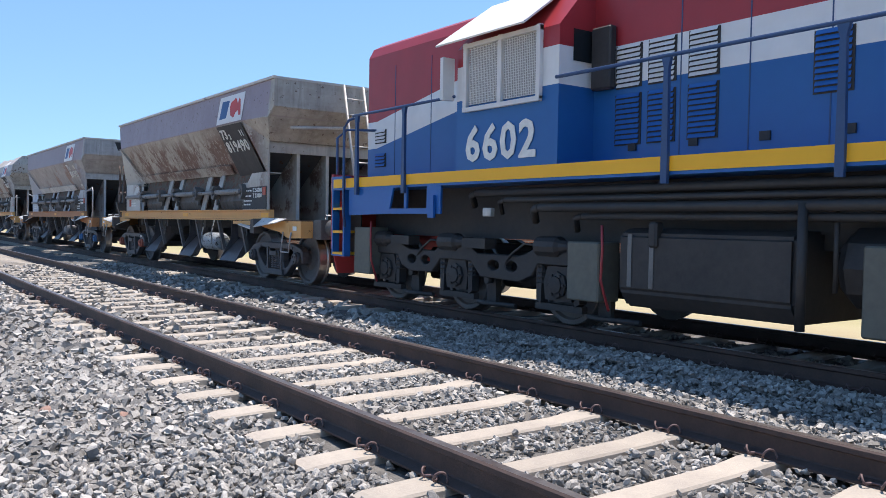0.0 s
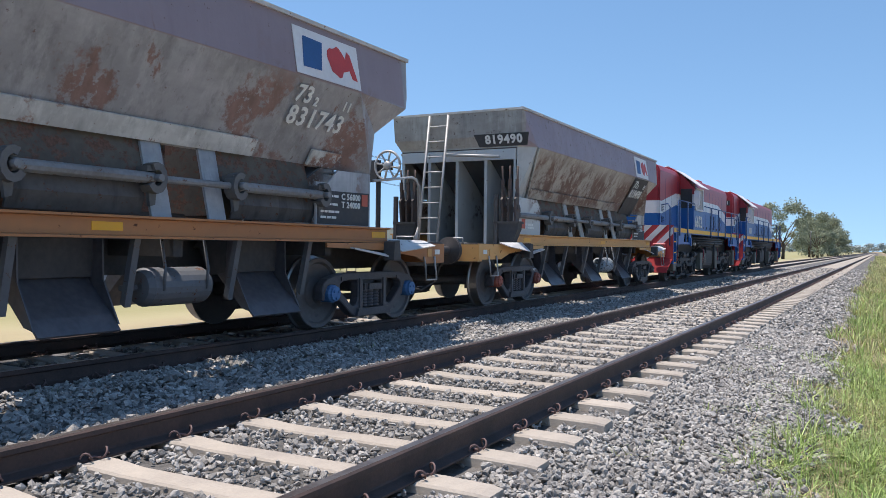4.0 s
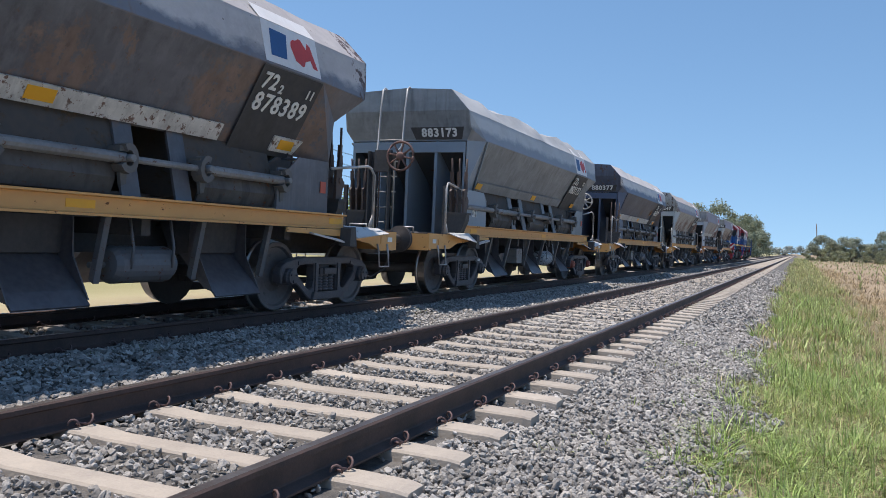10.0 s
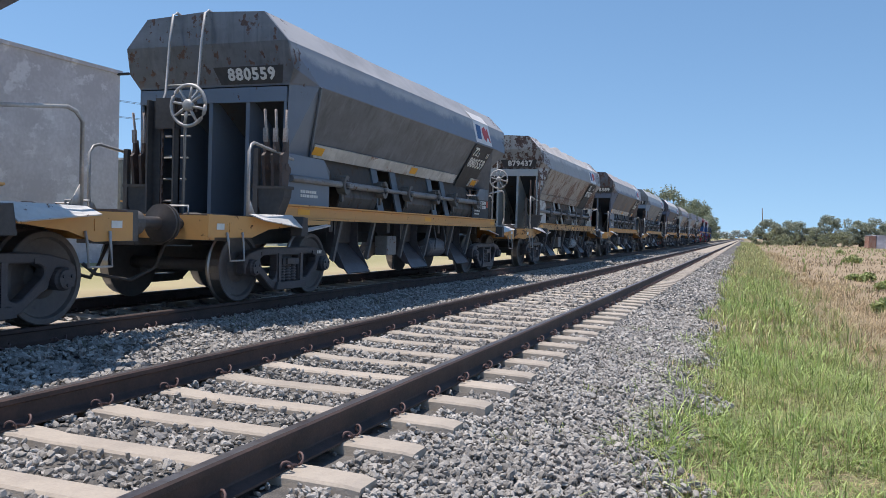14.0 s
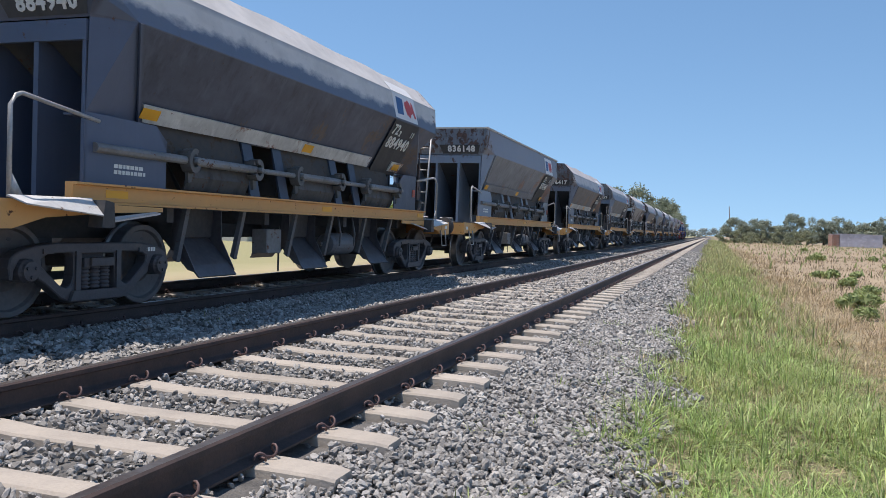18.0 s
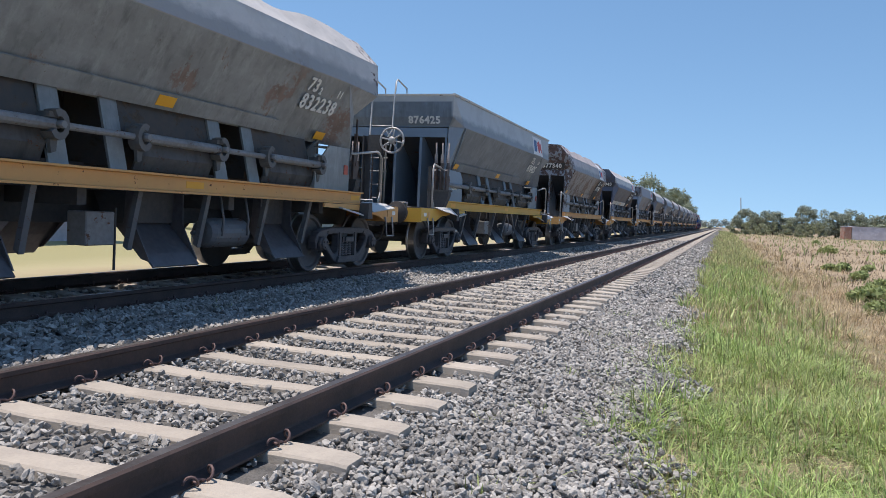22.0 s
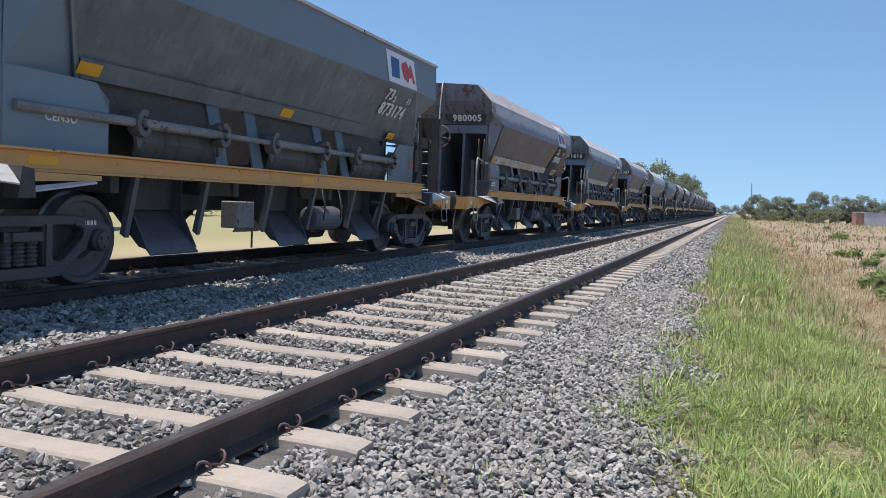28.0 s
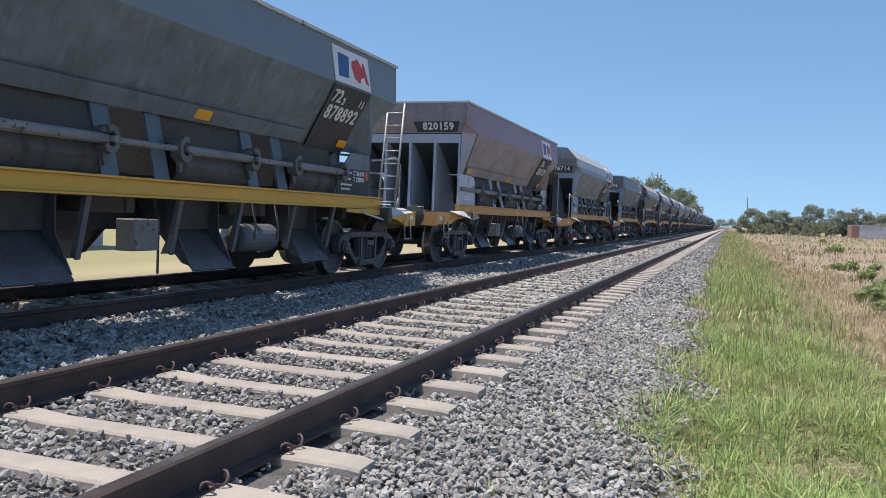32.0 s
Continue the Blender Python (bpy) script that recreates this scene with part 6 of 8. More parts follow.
def loco_bogie(loco, ys):
    c = [y - ys[1] for y in ys]

    def oval(y, z):
        return [(y + 0.085 * math.cos(q) * (1.25 if abs(math.cos(q)) > 0.5 else 1), z + 0.06 * math.sin(q)) for q in (k * math.pi / 5 for k in range(10))]

    def frame_plate(x0, x1):
        top = [(c[0] - 0.50, 0.60), (c[0] - 0.42, 0.80), (c[0] - 0.30, 0.86), (c[0] + 0.30, 0.86), (c[0] + 0.48, 0.78), (c[0] + 0.62, 0.74), (c[1] - 0.45, 0.74), (c[1] - 0.25, 0.86), (c[1] + 0.25, 0.86), (c[1] + 0.45, 0.74), (c[2] - 0.62, 0.74), (c[2] - 0.48, 0.78), (c[2] - 0.30, 0.86), (c[2] + 0.30, 0.86), (c[2] + 0.42, 0.80), (c[2] + 0.50, 0.60)]
        low = [(c[2] + 0.36, 0.56), (c[2] + 0.30, 0.66), (c[2] - 0.30, 0.66), (c[2] - 0.40, 0.52), (c[2] - 0.62, 0.44), (c[1] + 0.50, 0.46), (c[1] + 0.32, 0.64), (c[1] - 0.32, 0.64), (c[1] - 0.50, 0.46), (c[0] + 0.62, 0.44), (c[0] + 0.40, 0.52), (c[0] + 0.30, 0.66), (c[0] - 0.30, 0.66), (c[0] - 0.36, 0.56)]
        holes = [oval(y, 0.61)[::-1] for y in ((c[0] + c[1]) / 2 - 0.16, (c[0] + c[1]) / 2 + 0.16, (c[1] + c[2]) / 2 - 0.16, (c[1] + c[2]) / 2 + 0.16)]
        return pierced(top + low, holes, x0, x1)
    b = part("bogie", boxed(-1.03, 1.03, -0.3, 0.3, 0.64, 0.84), M["loco_under"], loco, m=pose(0, ys[1], 0))
    for x0, x1 in ((1.03, 1.15), (-1.15, -1.03)):
        part("side_frame", frame_plate(x0, x1), M["loco_under"], b)
    for y in c:
        part("traction_motor", shared("traction_motor", lambda: boxed(-0.5, 0.5, 0.15, 0.75, 0.3, 0.75, bevel=0.04), M["loco_under"]), None, b, m=pose(0, y, 0))
    for y in ys:
        w = part("wheelset", shared("wheelset", wheelset, [M["wheel"], M["tread"], M["bogie"]]), None, b, m=pose(0, y - ys[1], 0.45))
        WHEELS.append((w, y - ys[1], 0.45, 0.45))

        def axlebox():
            bm = bmesh.new()
            prism(bm, [(-0.20, -0.17), (0.20, -0.17), (0.23, 0.02), (0.17, 0.20), (-0.17, 0.20), (-0.23, 0.02)], 0.96, 1.12)
            lathe(bm, [(1.10, 0.15), (1.15, 0.145), (1.16, 0.10), (1.18, 0.095), (1.185, 0.03)], "x", 8)
            for q in range(6):
                u, v = 0.115 * math.cos(q * 1.047), 0.115 * math.sin(q * 1.047)
                rod(bm, (1.15, u, v), (1.175, u, v), 0.018, 6)
            return bm

        def pedestal():
            bm = bmesh.new()
            for d in (-1, 1):
                prism(bm, [(d * 0.24, 0.24), (d * 0.34, 0.24), (d * 0.33, -0.18), (d * 0.26, -0.22)], 1.02, 1.13)
            box(bm, 1.04, 1.12, -0.36, 0.36, -0.28, -0.21)
            return bm

        def nest():
            bm = bmesh.new()
            lathe(bm, [(0.0, 0.02), (0.02, 0.07), (0.05, 0.05), (0.08, 0.07), (0.11, 0.05), (0.14, 0.07), (0.17, 0.05), (0.20, 0.07), (0.22, 0.02)], "z", 10, at=(1.08, 0, 0.0))
            return bm

        def rigging():
            bm = bmesh.new()
            tube(bm, [(1.12, 0.45, -0.29), (1.13, 0.62, -0.30), (1.13, 1.15, -0.29)], 0.03, 6)
            prism(bm, [(0.50, -0.32), (0.68, -0.32), (0.66, 0.02), (0.58, 0.16), (0.52, 0.02)], 0.98, 1.03)
            box(bm, 0.90, 0.99, 0.50, 0.62, -0.22, 0.12)
            rod(bm, (1.03, 0.59, -0.02), (1.12, 0.59, -0.02), 0.05, 8)
            return bm
        part("pedestal", shared("pedestal", pedestal, M["loco_under"]), None, b, m=pose(0, y - ys[1], 0.45))
        part("brake_rigging", shared("rigging", rigging, M["loco_under"]), None, b, m=pose(0, y - ys[1], 0.45))
        for d in (-0.29, 0.29):
            part("spring", shared("loco_spring", nest, M["loco_under"]), None, b, m=pose(0, y - ys[1] + d, 0.44))
        part("axle_box", shared("axlebox", axlebox, M["loco_under"]), None, b, m=pose(0, y - ys[1], 0.45))

        def cylinder():
            bm = bmesh.new()
            lathe(bm, [(-0.22, 0.05), (-0.2, 0.11), (0.12, 0.115), (0.16, 0.08), (0.3, 0.05)], "y", 12)
            tube(bm, [(0, -0.2, 0), (0.05, -0.4, 0.02), (0.06, -0.6, -0.1), (0.02, -0.75, -0.2)], 0.015, 5)
            box(bm, -0.1, 0.08, 0.3, 0.75, -0.06, 0.06)
            return bm
        part("brake_cylinder", shared("cylinder", cylinder, M["loco_under"], False), None, b, m=pose(1.12, y - ys[1] - 0.1, 0.86))
    return b


def locomotive(number, length, cab, wide, label, lit):
    """cab: its start and end along the length; wide: whether it reaches the edge of the footplate."""
    loco = new("locomotive")
    tagged(loco, label, "locomotive", "locomotives")
    paint = livery("livery_" + number, length)
    c0, c1 = cab
    deck = part("footplate", boxed(-1.40, 1.40, 0.12, length - 0.12, 1.50, 1.66), M["loco_blue"], loco)
    for s in (-1, 1):
        part("stripe", boxed(s * 1.404 - 0.006, s * 1.404 + 0.006, 0.45, length - 0.45, 1.53, 1.665), M["loco_yellow"], deck, "bright yellow edge stripe")
        for e in (0, 1):
            def skirt(pts, x0, x1):
                bm = bmesh.new()
                prism(bm, [(length - u if e else u, z) for u, z in pts], s * x0, s * x1)
                return bm
            vl = part("valance", skirt([(0.52, 1.53), (1.72, 1.53), (1.60, 1.15), (0.52, 1.13)], 1.36, 1.39), M["loco_blue"], loco)
            for u, v in ((1.98, 2.04), (2.50, 2.80)):
                part("upright", skirt([(u, 1.53), (v, 1.53), (v, 1.221), (u, 1.221)], 1.36, 1.39), M["loco_blue"], vl)
            part("lower_rail", skirt([(1.62, 1.22), (2.80, 1.22), (2.80, 1.15), (1.60, 1.15)], 1.362, 1.388), M["loco_blue"], vl)
            part("jacking_bracket", skirt([(2.58, 1.38), (2.70, 1.38), (2.70, 1.10), (2.58, 1.10)], 1.391, 1.43), M["loco_blue"], vl)
    rear = part("short_hood", hood(0.92, 0.2, c0 + 0.1, 1.66, 3.72), paint, loco)
    part("long_hood", hood(0.88, c1 - 0.1, length - 0.2, 1.66, 3.70), paint, loco)
    cx = 1.40 if wide else 1.30

    def cab_shell():
        bm = bmesh.new()
        prism(bm, [(-cx, 1.66), (cx, 1.66), (cx, 3.10), (0.95, 3.62), (0.55, 3.86), (-0.55, 3.86), (-0.95, 3.62), (-cx, 3.10)], c0, c1, "y")
        return bm
    cb = part("cab", cab_shell(), paint, loco)
    for s in (-1, 1):
        w0, w1 = c0 + 0.2, c1 - 0.27
        part("window_mesh", boxed(s * (cx + 0.002), s * (cx + 0.012), w0 + 0.06, w1 - 0.06, 2.42, 3.08), M["mesh"], cb, "grey wire mesh over the window")

        def wires():
            bm = bmesh.new()
            k = w0 + 0.05
            while k < w1 - 0.06:
                box(bm, s * (cx + 0.012), s * (cx + 0.017), k, k + 0.006, 2.42, 3.08)
                k += 0.028
            z = 2.42
            while z < 3.08:
                box(bm, s * (cx + 0.017), s * (cx + 0.021), w0 + 0.05, w1 - 0.05, z, z + 0.006)
                z += 0.028
            return bm
        part("wire_grid", wires(), M["loco_white"], cb)["kind"] = "stuff"

        def frame_bars():
            bm = bmesh.new()
            for y in (w0, (w0 + w1) / 2, w1):
                box(bm, s * (cx + 0.003), s * (cx + 0.05), y - 0.03, y + 0.03, 2.36, 3.14)
            for z in (2.36, 3.10):
                box(bm, s * (cx + 0.003), s * (cx + 0.055), w0 - 0.03, w1 + 0.03, z - 0.02, z + 0.03)
            return bm
        part("window_frame", frame_bars(), M["loco_white"], cb, "white steel window frame")
        bm = bmesh.new()
        plate(bm, [(s * 0.78, c0 - 0.12, 3.74), (s * 0.78, c1 - 0.35, 3.74), (s * (cx + 0.24), c1 - 0.28, 3.12), (s * (cx + 0.24), c0 - 0.12, 3.12)][::s], 0.02)
        part("sun_visor", bm, M["loco_white"], cb, "white sloping sun visor")
        if s > 0:
            part("number", letters(number, 0.41 if wide else 0.28, M["lettering"], 0.014), None, cb, m=facing((cx + 0.012, (c0 + c1) / 2 - 0.06, 1.94), RIGHT, (0, 0, 1)))
        part("side_mirror", boxed(s * (cx + 0.03), s * (cx + 0.2), c0 - 0.08, c0 - 0.02, 2.5, 3.0), M["loco_white"], cb)
        part("radiator_grille", boxed(s * 0.89, s * 1.0, c1 + 0.05, c1 + 0.32, 2.45, 3.1, bevel=0.02), M["loco_under"], cb)
    for s in (-1, 1):
        part("rear_window", boxed(s * 0.96, s * (cx - 0.05), c0 - 0.05, c0 - 0.004, 2.42, 3.08, bevel=0.01), M["loco_under"], cb, "dark mesh over the rear cab window")
    part("windscreen", boxed(-1.2, 1.2, c1 + 0.002, c1 + 0.012, 2.75, 3.08), M["dark_glass"], cb)
    # louvres and doors on the hoods
    y = c1 + 0.75
    k = 0
    for v in (0.48, 0.90, 1.38):
        part("louvre", shared("louvre_white", lambda: louvre(0.34, 0.44, 9), [paint_white, M["loco_under"]]), None, loco, m=pose(0.885, c1 + v, 2.66))
        part("louvre", shared("louvre_blue", lambda: louvre(0.34, 0.52, 10), [M["loco_blue"], M["loco_under"]]), None, loco, m=pose(0.885, c1 + v, 2.12))
    part("louvre", shared("louvre_blue", lambda: louvre(0.34, 0.52, 10), [M["loco_blue"], M["loco_under"]]), None, loco, m=pose(0.885, c1 + 2.62, 2.40))
    while y < length - 1.2:
        if k > 4 and k % 4 < 3:
            part("louvre", shared("louvre_blue", lambda: louvre(0.34, 0.52, 10), [M["loco_blue"], M["loco_under"]]), None, loco, m=pose(0.885, y, 2.12))
        part("door_seam", shared("seam", lambda: boxed(0.88, 0.884, -0.006, 0.006, 1.7, 3.3), M["loco_rail"]), None, loco, m=pose(0, y + 0.37, 0))
        part("door_latch", shared("latch", lambda: boxed(0.88, 0.90, -0.05, 0.05, 1.74, 1.82), M["loco_under"]), None, loco, m=pose(0, y - 0.2, 0.06))
        y += 0.74
        k += 1
    for y in (1.0, 1.9, 2.7):
        part("door_seam", shared("seam_rear", lambda: boxed(0.92, 0.924, -0.006, 0.006, 1.7, 3.3), M["loco_rail"]), None, loco, m=pose(0, y, 0))
    part("louvre", shared("louvre_low", lambda: louvre(0.3, 0.2, 4), [M["loco_blue"], M["loco_under"]]), None, loco, m=pose(0.925, 0.62, 1.95))
    part("louvre", shared("louvre_mid", lambda: louvre(0.3, 0.2, 4), [paint_white, M["loco_under"]]), None, loco, m=pose(0.925, 0.62, 2.3))
    # roof gear
    for y, h in ((c1 + 1.2, 0.18), (c1 + 2.6, 0.12), (c1 + 4.4, 0.2), (length - 2.0, 0.15)):
        part("roof_hatch", boxed(-0.45, 0.45, y - 0.4, y + 0.4, 3.60, 3.66 + h, bevel=0.03), M["loco_red"], loco)

    def horns():
        bm = bmesh.new()
        for s in (-1, 1):
            rod(bm, (0.12 * s, 0, 0), (0.12 * s, 0.4, 0.03), 0.025, 8, r2=0.07)
        rod(bm, (0, 0, -0.15), (0, 0, 0.02), 0.03, 6)
        return bm
    part("horn", horns(), M["galv"], loco, m=pose(0, c1 - 0.5, 3.98))
    # ends: pilot with chevrons, steps, lamps, number board
    for e in (0, 1):
        turn = pose(0, 0, 0) if not e else pose(0, length, 0, 0, 0, 180)
        pilot = part("pilot", shared("pilot", lambda: boxed(-1.40, 1.40, 0.0, 0.06, 0.62, 1.74), M["loco_red"]), None, loco, "red end plate with white chevrons", m=turn)

        def plough():
            bm = bmesh.new()
            plate(bm, [(-1.38, 0.02, 0.66), (1.38, 0.02, 0.66), (1.22, -0.1, 0.24), (-1.22, -0.1, 0.24)], 0.04)
            return bm
        part("plough", shared("plough", plough, M["loco_red"]), None, pilot)
        for s in (-1, 1):
            for j in range(5):
                a = -0.55 + j * 0.46
                poly = clipped([(0.0, a), (1.6, a + 1.6), (1.6, a + 1.83), (0.0, a + 0.23)], 0.0, 1.4, 0.0, 1.12)
                if poly:
                    bm = bmesh.new()
                    prism(bm, [(s * x, 0.62 + z) for x, z in poly], -0.006, 0.0, "y")
                    part("chevron", bm, M["loco_white"], pilot)
        cp = part("coupler", shared("loco_coupler", barrel, M["loco_red"], False), None, loco, m=turn @ pose(0, -0.02, 0.93, 0, 0, 180) @ pose(0, -0.35, 0))
        part("brake_hose", shared("hoses", hoses, M["under"], True), None, cp, m=pose(0, 0.3, -0.05))
        for s in (-1, 1):
            def stair():
                bm = bmesh.new()
                for y in (0.06, 0.40):
                    box(bm, s * 1.30, s * 1.41, y - 0.02, y + 0.02, 0.52, 1.70)
                box(bm, s * 1.30, s * 1.41, 0.08, 0.38, 0.52, 0.545)
                box(bm, s * 1.395, s * 1.41, 0.08, 0.38, 1.50, 1.70)
                return bm
            st = part("stair", shared("stair%d" % s, stair, M["loco_blue"]), None, loco, m=turn)
            part("riser", shared("riser%d" % s, lambda: boxed(s * 1.1, s * 1.12, 0.05, 0.41, 0.52, 1.66), M["loco_under"]), None, st)
            part("top_plate", shared("top_plate%d" % s, lambda: boxed(s * 1.411, s * 1.416, 0.09, 0.37, 1.53, 1.66), M["loco_yellow"]), None, st)
            for z in (0.56, 0.88, 1.22):
                part("tread", shared("tread%d" % s, lambda: boxed(s * 1.12, s * 1.415, 0.08, 0.38, -0.015, 0.02), M["loco_yellow"]), None, st, m=pose(0, 0, z))

            def grab():
                bm = bmesh.new()
                tube(bm, [(s * 1.43, 0.48, 0.95), (s * 1.45, 0.46, 1.2), (s * 1.45, 0.46, 2.40), (s * 1.43, 0.55, 2.5), (s * 1.42, 0.7, 2.52)], 0.02, 6)
                tube(bm, [(s * 1.3, 0.0, 1.1), (s * 1.3, -0.02, 2.3), (s * 1.2, 0.1, 2.42), (s * 0.9, 0.5, 2.4)], 0.02, 6)
                return bm
            part("grab_rail", shared("loco_grab%d" % s, grab, M["loco_rail"], True), None, loco, m=turn)
        face = turn @ pose(0, -0.35, 0)
        hl = part("headlight", shared("headlight", lambda: boxed(-0.09, 0.09, 0.50, 0.56, 3.02, 3.42, bevel=0.02), M["loco_red"]), None, loco, m=face)
        for z in (3.12, 3.31):
            bm = bmesh.new()
            rod(bm, (0, 0.47, z), (0, 0.52, z), 0.075, 14)
            part("lens", bm, M["lamp_glow"] if lit and not e else M["galv"], hl)
        for s in (-1, 1):
            bd = part("number_board", shared("number_board%d" % s, lambda: boxed(s * 0.46 - 0.29, s * 0.46 + 0.29, 0.52, 0.56, 3.10, 3.34, bevel=0.01), M["black_panel"]), None, loco, m=face)
            part("number", letters(number, 0.16, M["lettering"], 0.006), None, bd, m=facing((s * 0.46, 0.515, 3.22), (1, 0, 0), (0, 0, 1)))
            bm = bmesh.new()
            lathe(bm, [(0.42, 0.02), (0.43, 0.07), (0.50, 0.085), (0.56, 0.085), (0.565, 0.03)], "y", 12, at=(s * 0.55, 0, 3.50))
            part("marker_lamp", bm, M["loco_red"], loco, m=face)
        emblem(loco, face @ facing((0.05, 0.545, 2.33), (1, 0, 0), (0, 0, 1)), 0.7, 0.3, False)
        for z in (2.2, 1.9):
            bm = bmesh.new()
            tube(bm, [(-0.3, 0.55, z + 0.02), (-0.28, 0.46, z - 0.02), (0.28, 0.46, z - 0.02), (0.3, 0.55, z + 0.02)], 0.013, 6)
            part("grab_iron", bm, M["loco_under"], loco, m=face)
        for s in (-1, 1):
            part("buffer_block", shared("buffer_block%d" % s, lambda: boxed(s * 0.98 - 0.2, s * 0.98 + 0.2, -0.10, 0.01, 0.80, 1.16, bevel=0.02), M["loco_red"]), None, loco, m=turn)
    # hand rails along the footplate
    for s in (-1, 1):
        posts = [0.80, 2.02, 6.25, 7.84, 9.5, 11.0, length - 0.8] if wide else [0.85, 2.3, 5.2, 7.4, 9.6, 11.8, 13.8, length - 0.85]
        for y in posts:
            if c0 - 0.2 < y < c1 + 0.1:
                continue

            def post():
                bm = bmesh.new()
                prism(bm, [(-0.035, 1.42), (0.035, 1.42), (0.035, 1.7), (0.025, 2.44), (0.05, 2.54), (-0.05, 2.54), (-0.025, 2.44), (-0.035, 1.7)], s * 1.412, s * 1.45)
                return bm
            part("stanchion", shared("stanchion%d" % s, post, M["loco_rail"]), None, loco, m=pose(0, y, 0))
        for a, b in ((0.7, c0), (c1, length - 0.7)):
            bm = bmesh.new()
            rod(bm, (s * 1.44, a, 2.55), (s * 1.44, b, 2.55), 0.019, 8)
            part("handrail", bm, M["loco_rail"], loco)
    # under the footplate
    half = length / 2
    front = [1.17, 2.8, 4.62]
    loco_bogie(loco, front)
    loco_bogie(loco, [length - y for y in front[::-1]])

    def fuel():
        bm = bmesh.new()
        prism(bm, [(-1.28, 0.48), (-1.16, 0.32), (1.16, 0.32), (1.28, 0.48), (1.28, 1.02), (1.15, 1.08), (-1.15, 1.08), (-1.28, 1.02)], half - 1.10, half + 0.72, "y")
        bmesh.ops.bevel(bm, geom=bm.edges[:], offset=0.03, segments=2, affect="EDGES")
        return bm
    ft = part("fuel_tank", fuel(), M["loco_under"], loco, "black fuel tank with worn edges")
    for s in (-1, 1):
        for v in (-0.98, -0.72):
            part("tank_strap", boxed(s * 1.278, s * 1.288, half + v, half + v + 0.05, 0.52, 1.02), M["galv_dark"], ft)
        part("tank_filler", boxed(s * 1.2, s * 1.32, half - 0.72, half - 0.62, 0.90, 1.14, bevel=0.02), M["loco_under"], ft)
        bm = bmesh.new()
        rod(bm, (s * 1.32, half + 0.80, 0.3), (s * 1.32, half + 0.80, 1.3), 0.04, 8)
        part("standpipe", bm, M["loco_under"], ft)
    for s in (-1, 1):
        rs = part("air_reservoir", lathed([(half + 0.95, 0.05), (half + 0.98, 0.26), (half + 1.06, 0.33), (half + 1.85, 0.33), (half + 1.92, 0.26), (half + 1.95, 0.05)], (s * 0.86, 0, 0.74)), M["loco_under"], loco)
        part("drain_pipe", rodded((s * 1.22, half + 1.02, 0.55), (s * 1.22, half + 1.02, 1.2), 0.02), M["loco_under"], rs)
    part("frame_beam", boxed(-0.85, 0.85, 0.4, length - 0.4, 0.86, 1.52), M["loco_under"], loco)
    for k, (z, x, r) in enumerate(((1.40, 1.22, 0.045), (1.31, 1.28, 0.03), (1.22, 1.3, 0.045), (1.13, 1.26, 0.035))):
        bm = bmesh.new()
        a, b = 3.3 + 0.6 * k, length - 3.2 - 0.4 * k
        rod(bm, (x, a, z), (x, b, z), r, 8)
        tube(bm, [(x, a, z), (x - 0.05, a - 0.15, z - 0.02), (x - 0.15, a - 0.22, z - 0.15)], r, 6)
        part("pipe", bm, M["loco_under"], loco)
    for y, z0, z1, mat in ((0.75, 0.35, 1.02, "loco_box"), (5.14, 0.33, 0.93, "loco_box"), (length - 0.85, 0.35, 1.02, "loco_box"), (length - 5.22, 0.3, 0.98, "loco_box")):
        part("sand_box", boxed(0.98, 1.3, y - 0.22, y + 0.22, z0, z1, bevel=0.015), M[mat], loco)
        bm = bmesh.new()
        tube(bm, [(1.3, y + 0.26, 1.1), (1.33, y + 0.3, 0.85), (1.28, y + 0.24, 0.55), (1.2, y + 0.28, 0.25)], 0.015, 6)
        part("hose", bm, M["hose_red"], loco)
    part("junction_box", boxed(1.3, 1.37, 3.6, 3.75, 1.12, 1.22, bevel=0.01), M["galv"], loco)
    for ch in loco.children:          # the body rides a little above its running gear
        if not ch.name.startswith(("bogie", "fuel_tank", "sand_box", "hose", "plough")):
            ch.location.z += 0.06
    return loco


paint_white = M["loco_white"]
M["galv_dark"] = material("worn_steel", (0.2, 0.2, 0.2), 0.5, scale=9, amount=0.7, metal=0.3)
WAGONS.append((locomotive("6602", 13.4, (3.12, 4.85), True, "diesel locomotive in red, white and blue with a yellow stripe", False), 7.15))
WAGONS.append((locomotive("8261", 16.4, (2.0, 4.3), False, "second diesel locomotive in red, white and blue with a lit headlight", True), 7.15 + 13.4 + 1.35))


# ---- vegetation ----
def blades(name, x, y, h, w, mat, parent, lean=0.5):
    """Grass: one bent blade of two pieces at each place."""
    n = len(x)
    z = ground_z(x, y) - 0.05
    a = rng.uniform(0, 2 * np.pi, n)
    side = np.stack([np.cos(a), np.sin(a), np.zeros(n)], 1) * (w / 2)[:, None]
    b = rng.uniform(0, 2 * np.pi, n)
    out = np.stack([np.cos(b), np.sin(b), np.zeros(n)], 1) * (h * rng.uniform(0.1, lean, n))[:, None]
    root = np.stack([x, y, z], 1)
    up = np.zeros((n, 3))
    up[:, 2] = h
    mid = root + up * 0.55 + out * 0.35
    tip = root + up * 0.95 + out
    V = np.stack([root - side, root + side, mid + side * 0.75, mid - side * 0.75, tip], 1).reshape(-1, 3)
    k = 5 * np.arange(n)[:, None]
    F = np.concatenate([k + np.array([[0, 1, 2]]), k + np.array([[0, 2, 3]]), k + np.array([[3, 2, 4]])])
    return arrays(name, V, F, mat, parent, "stuff")


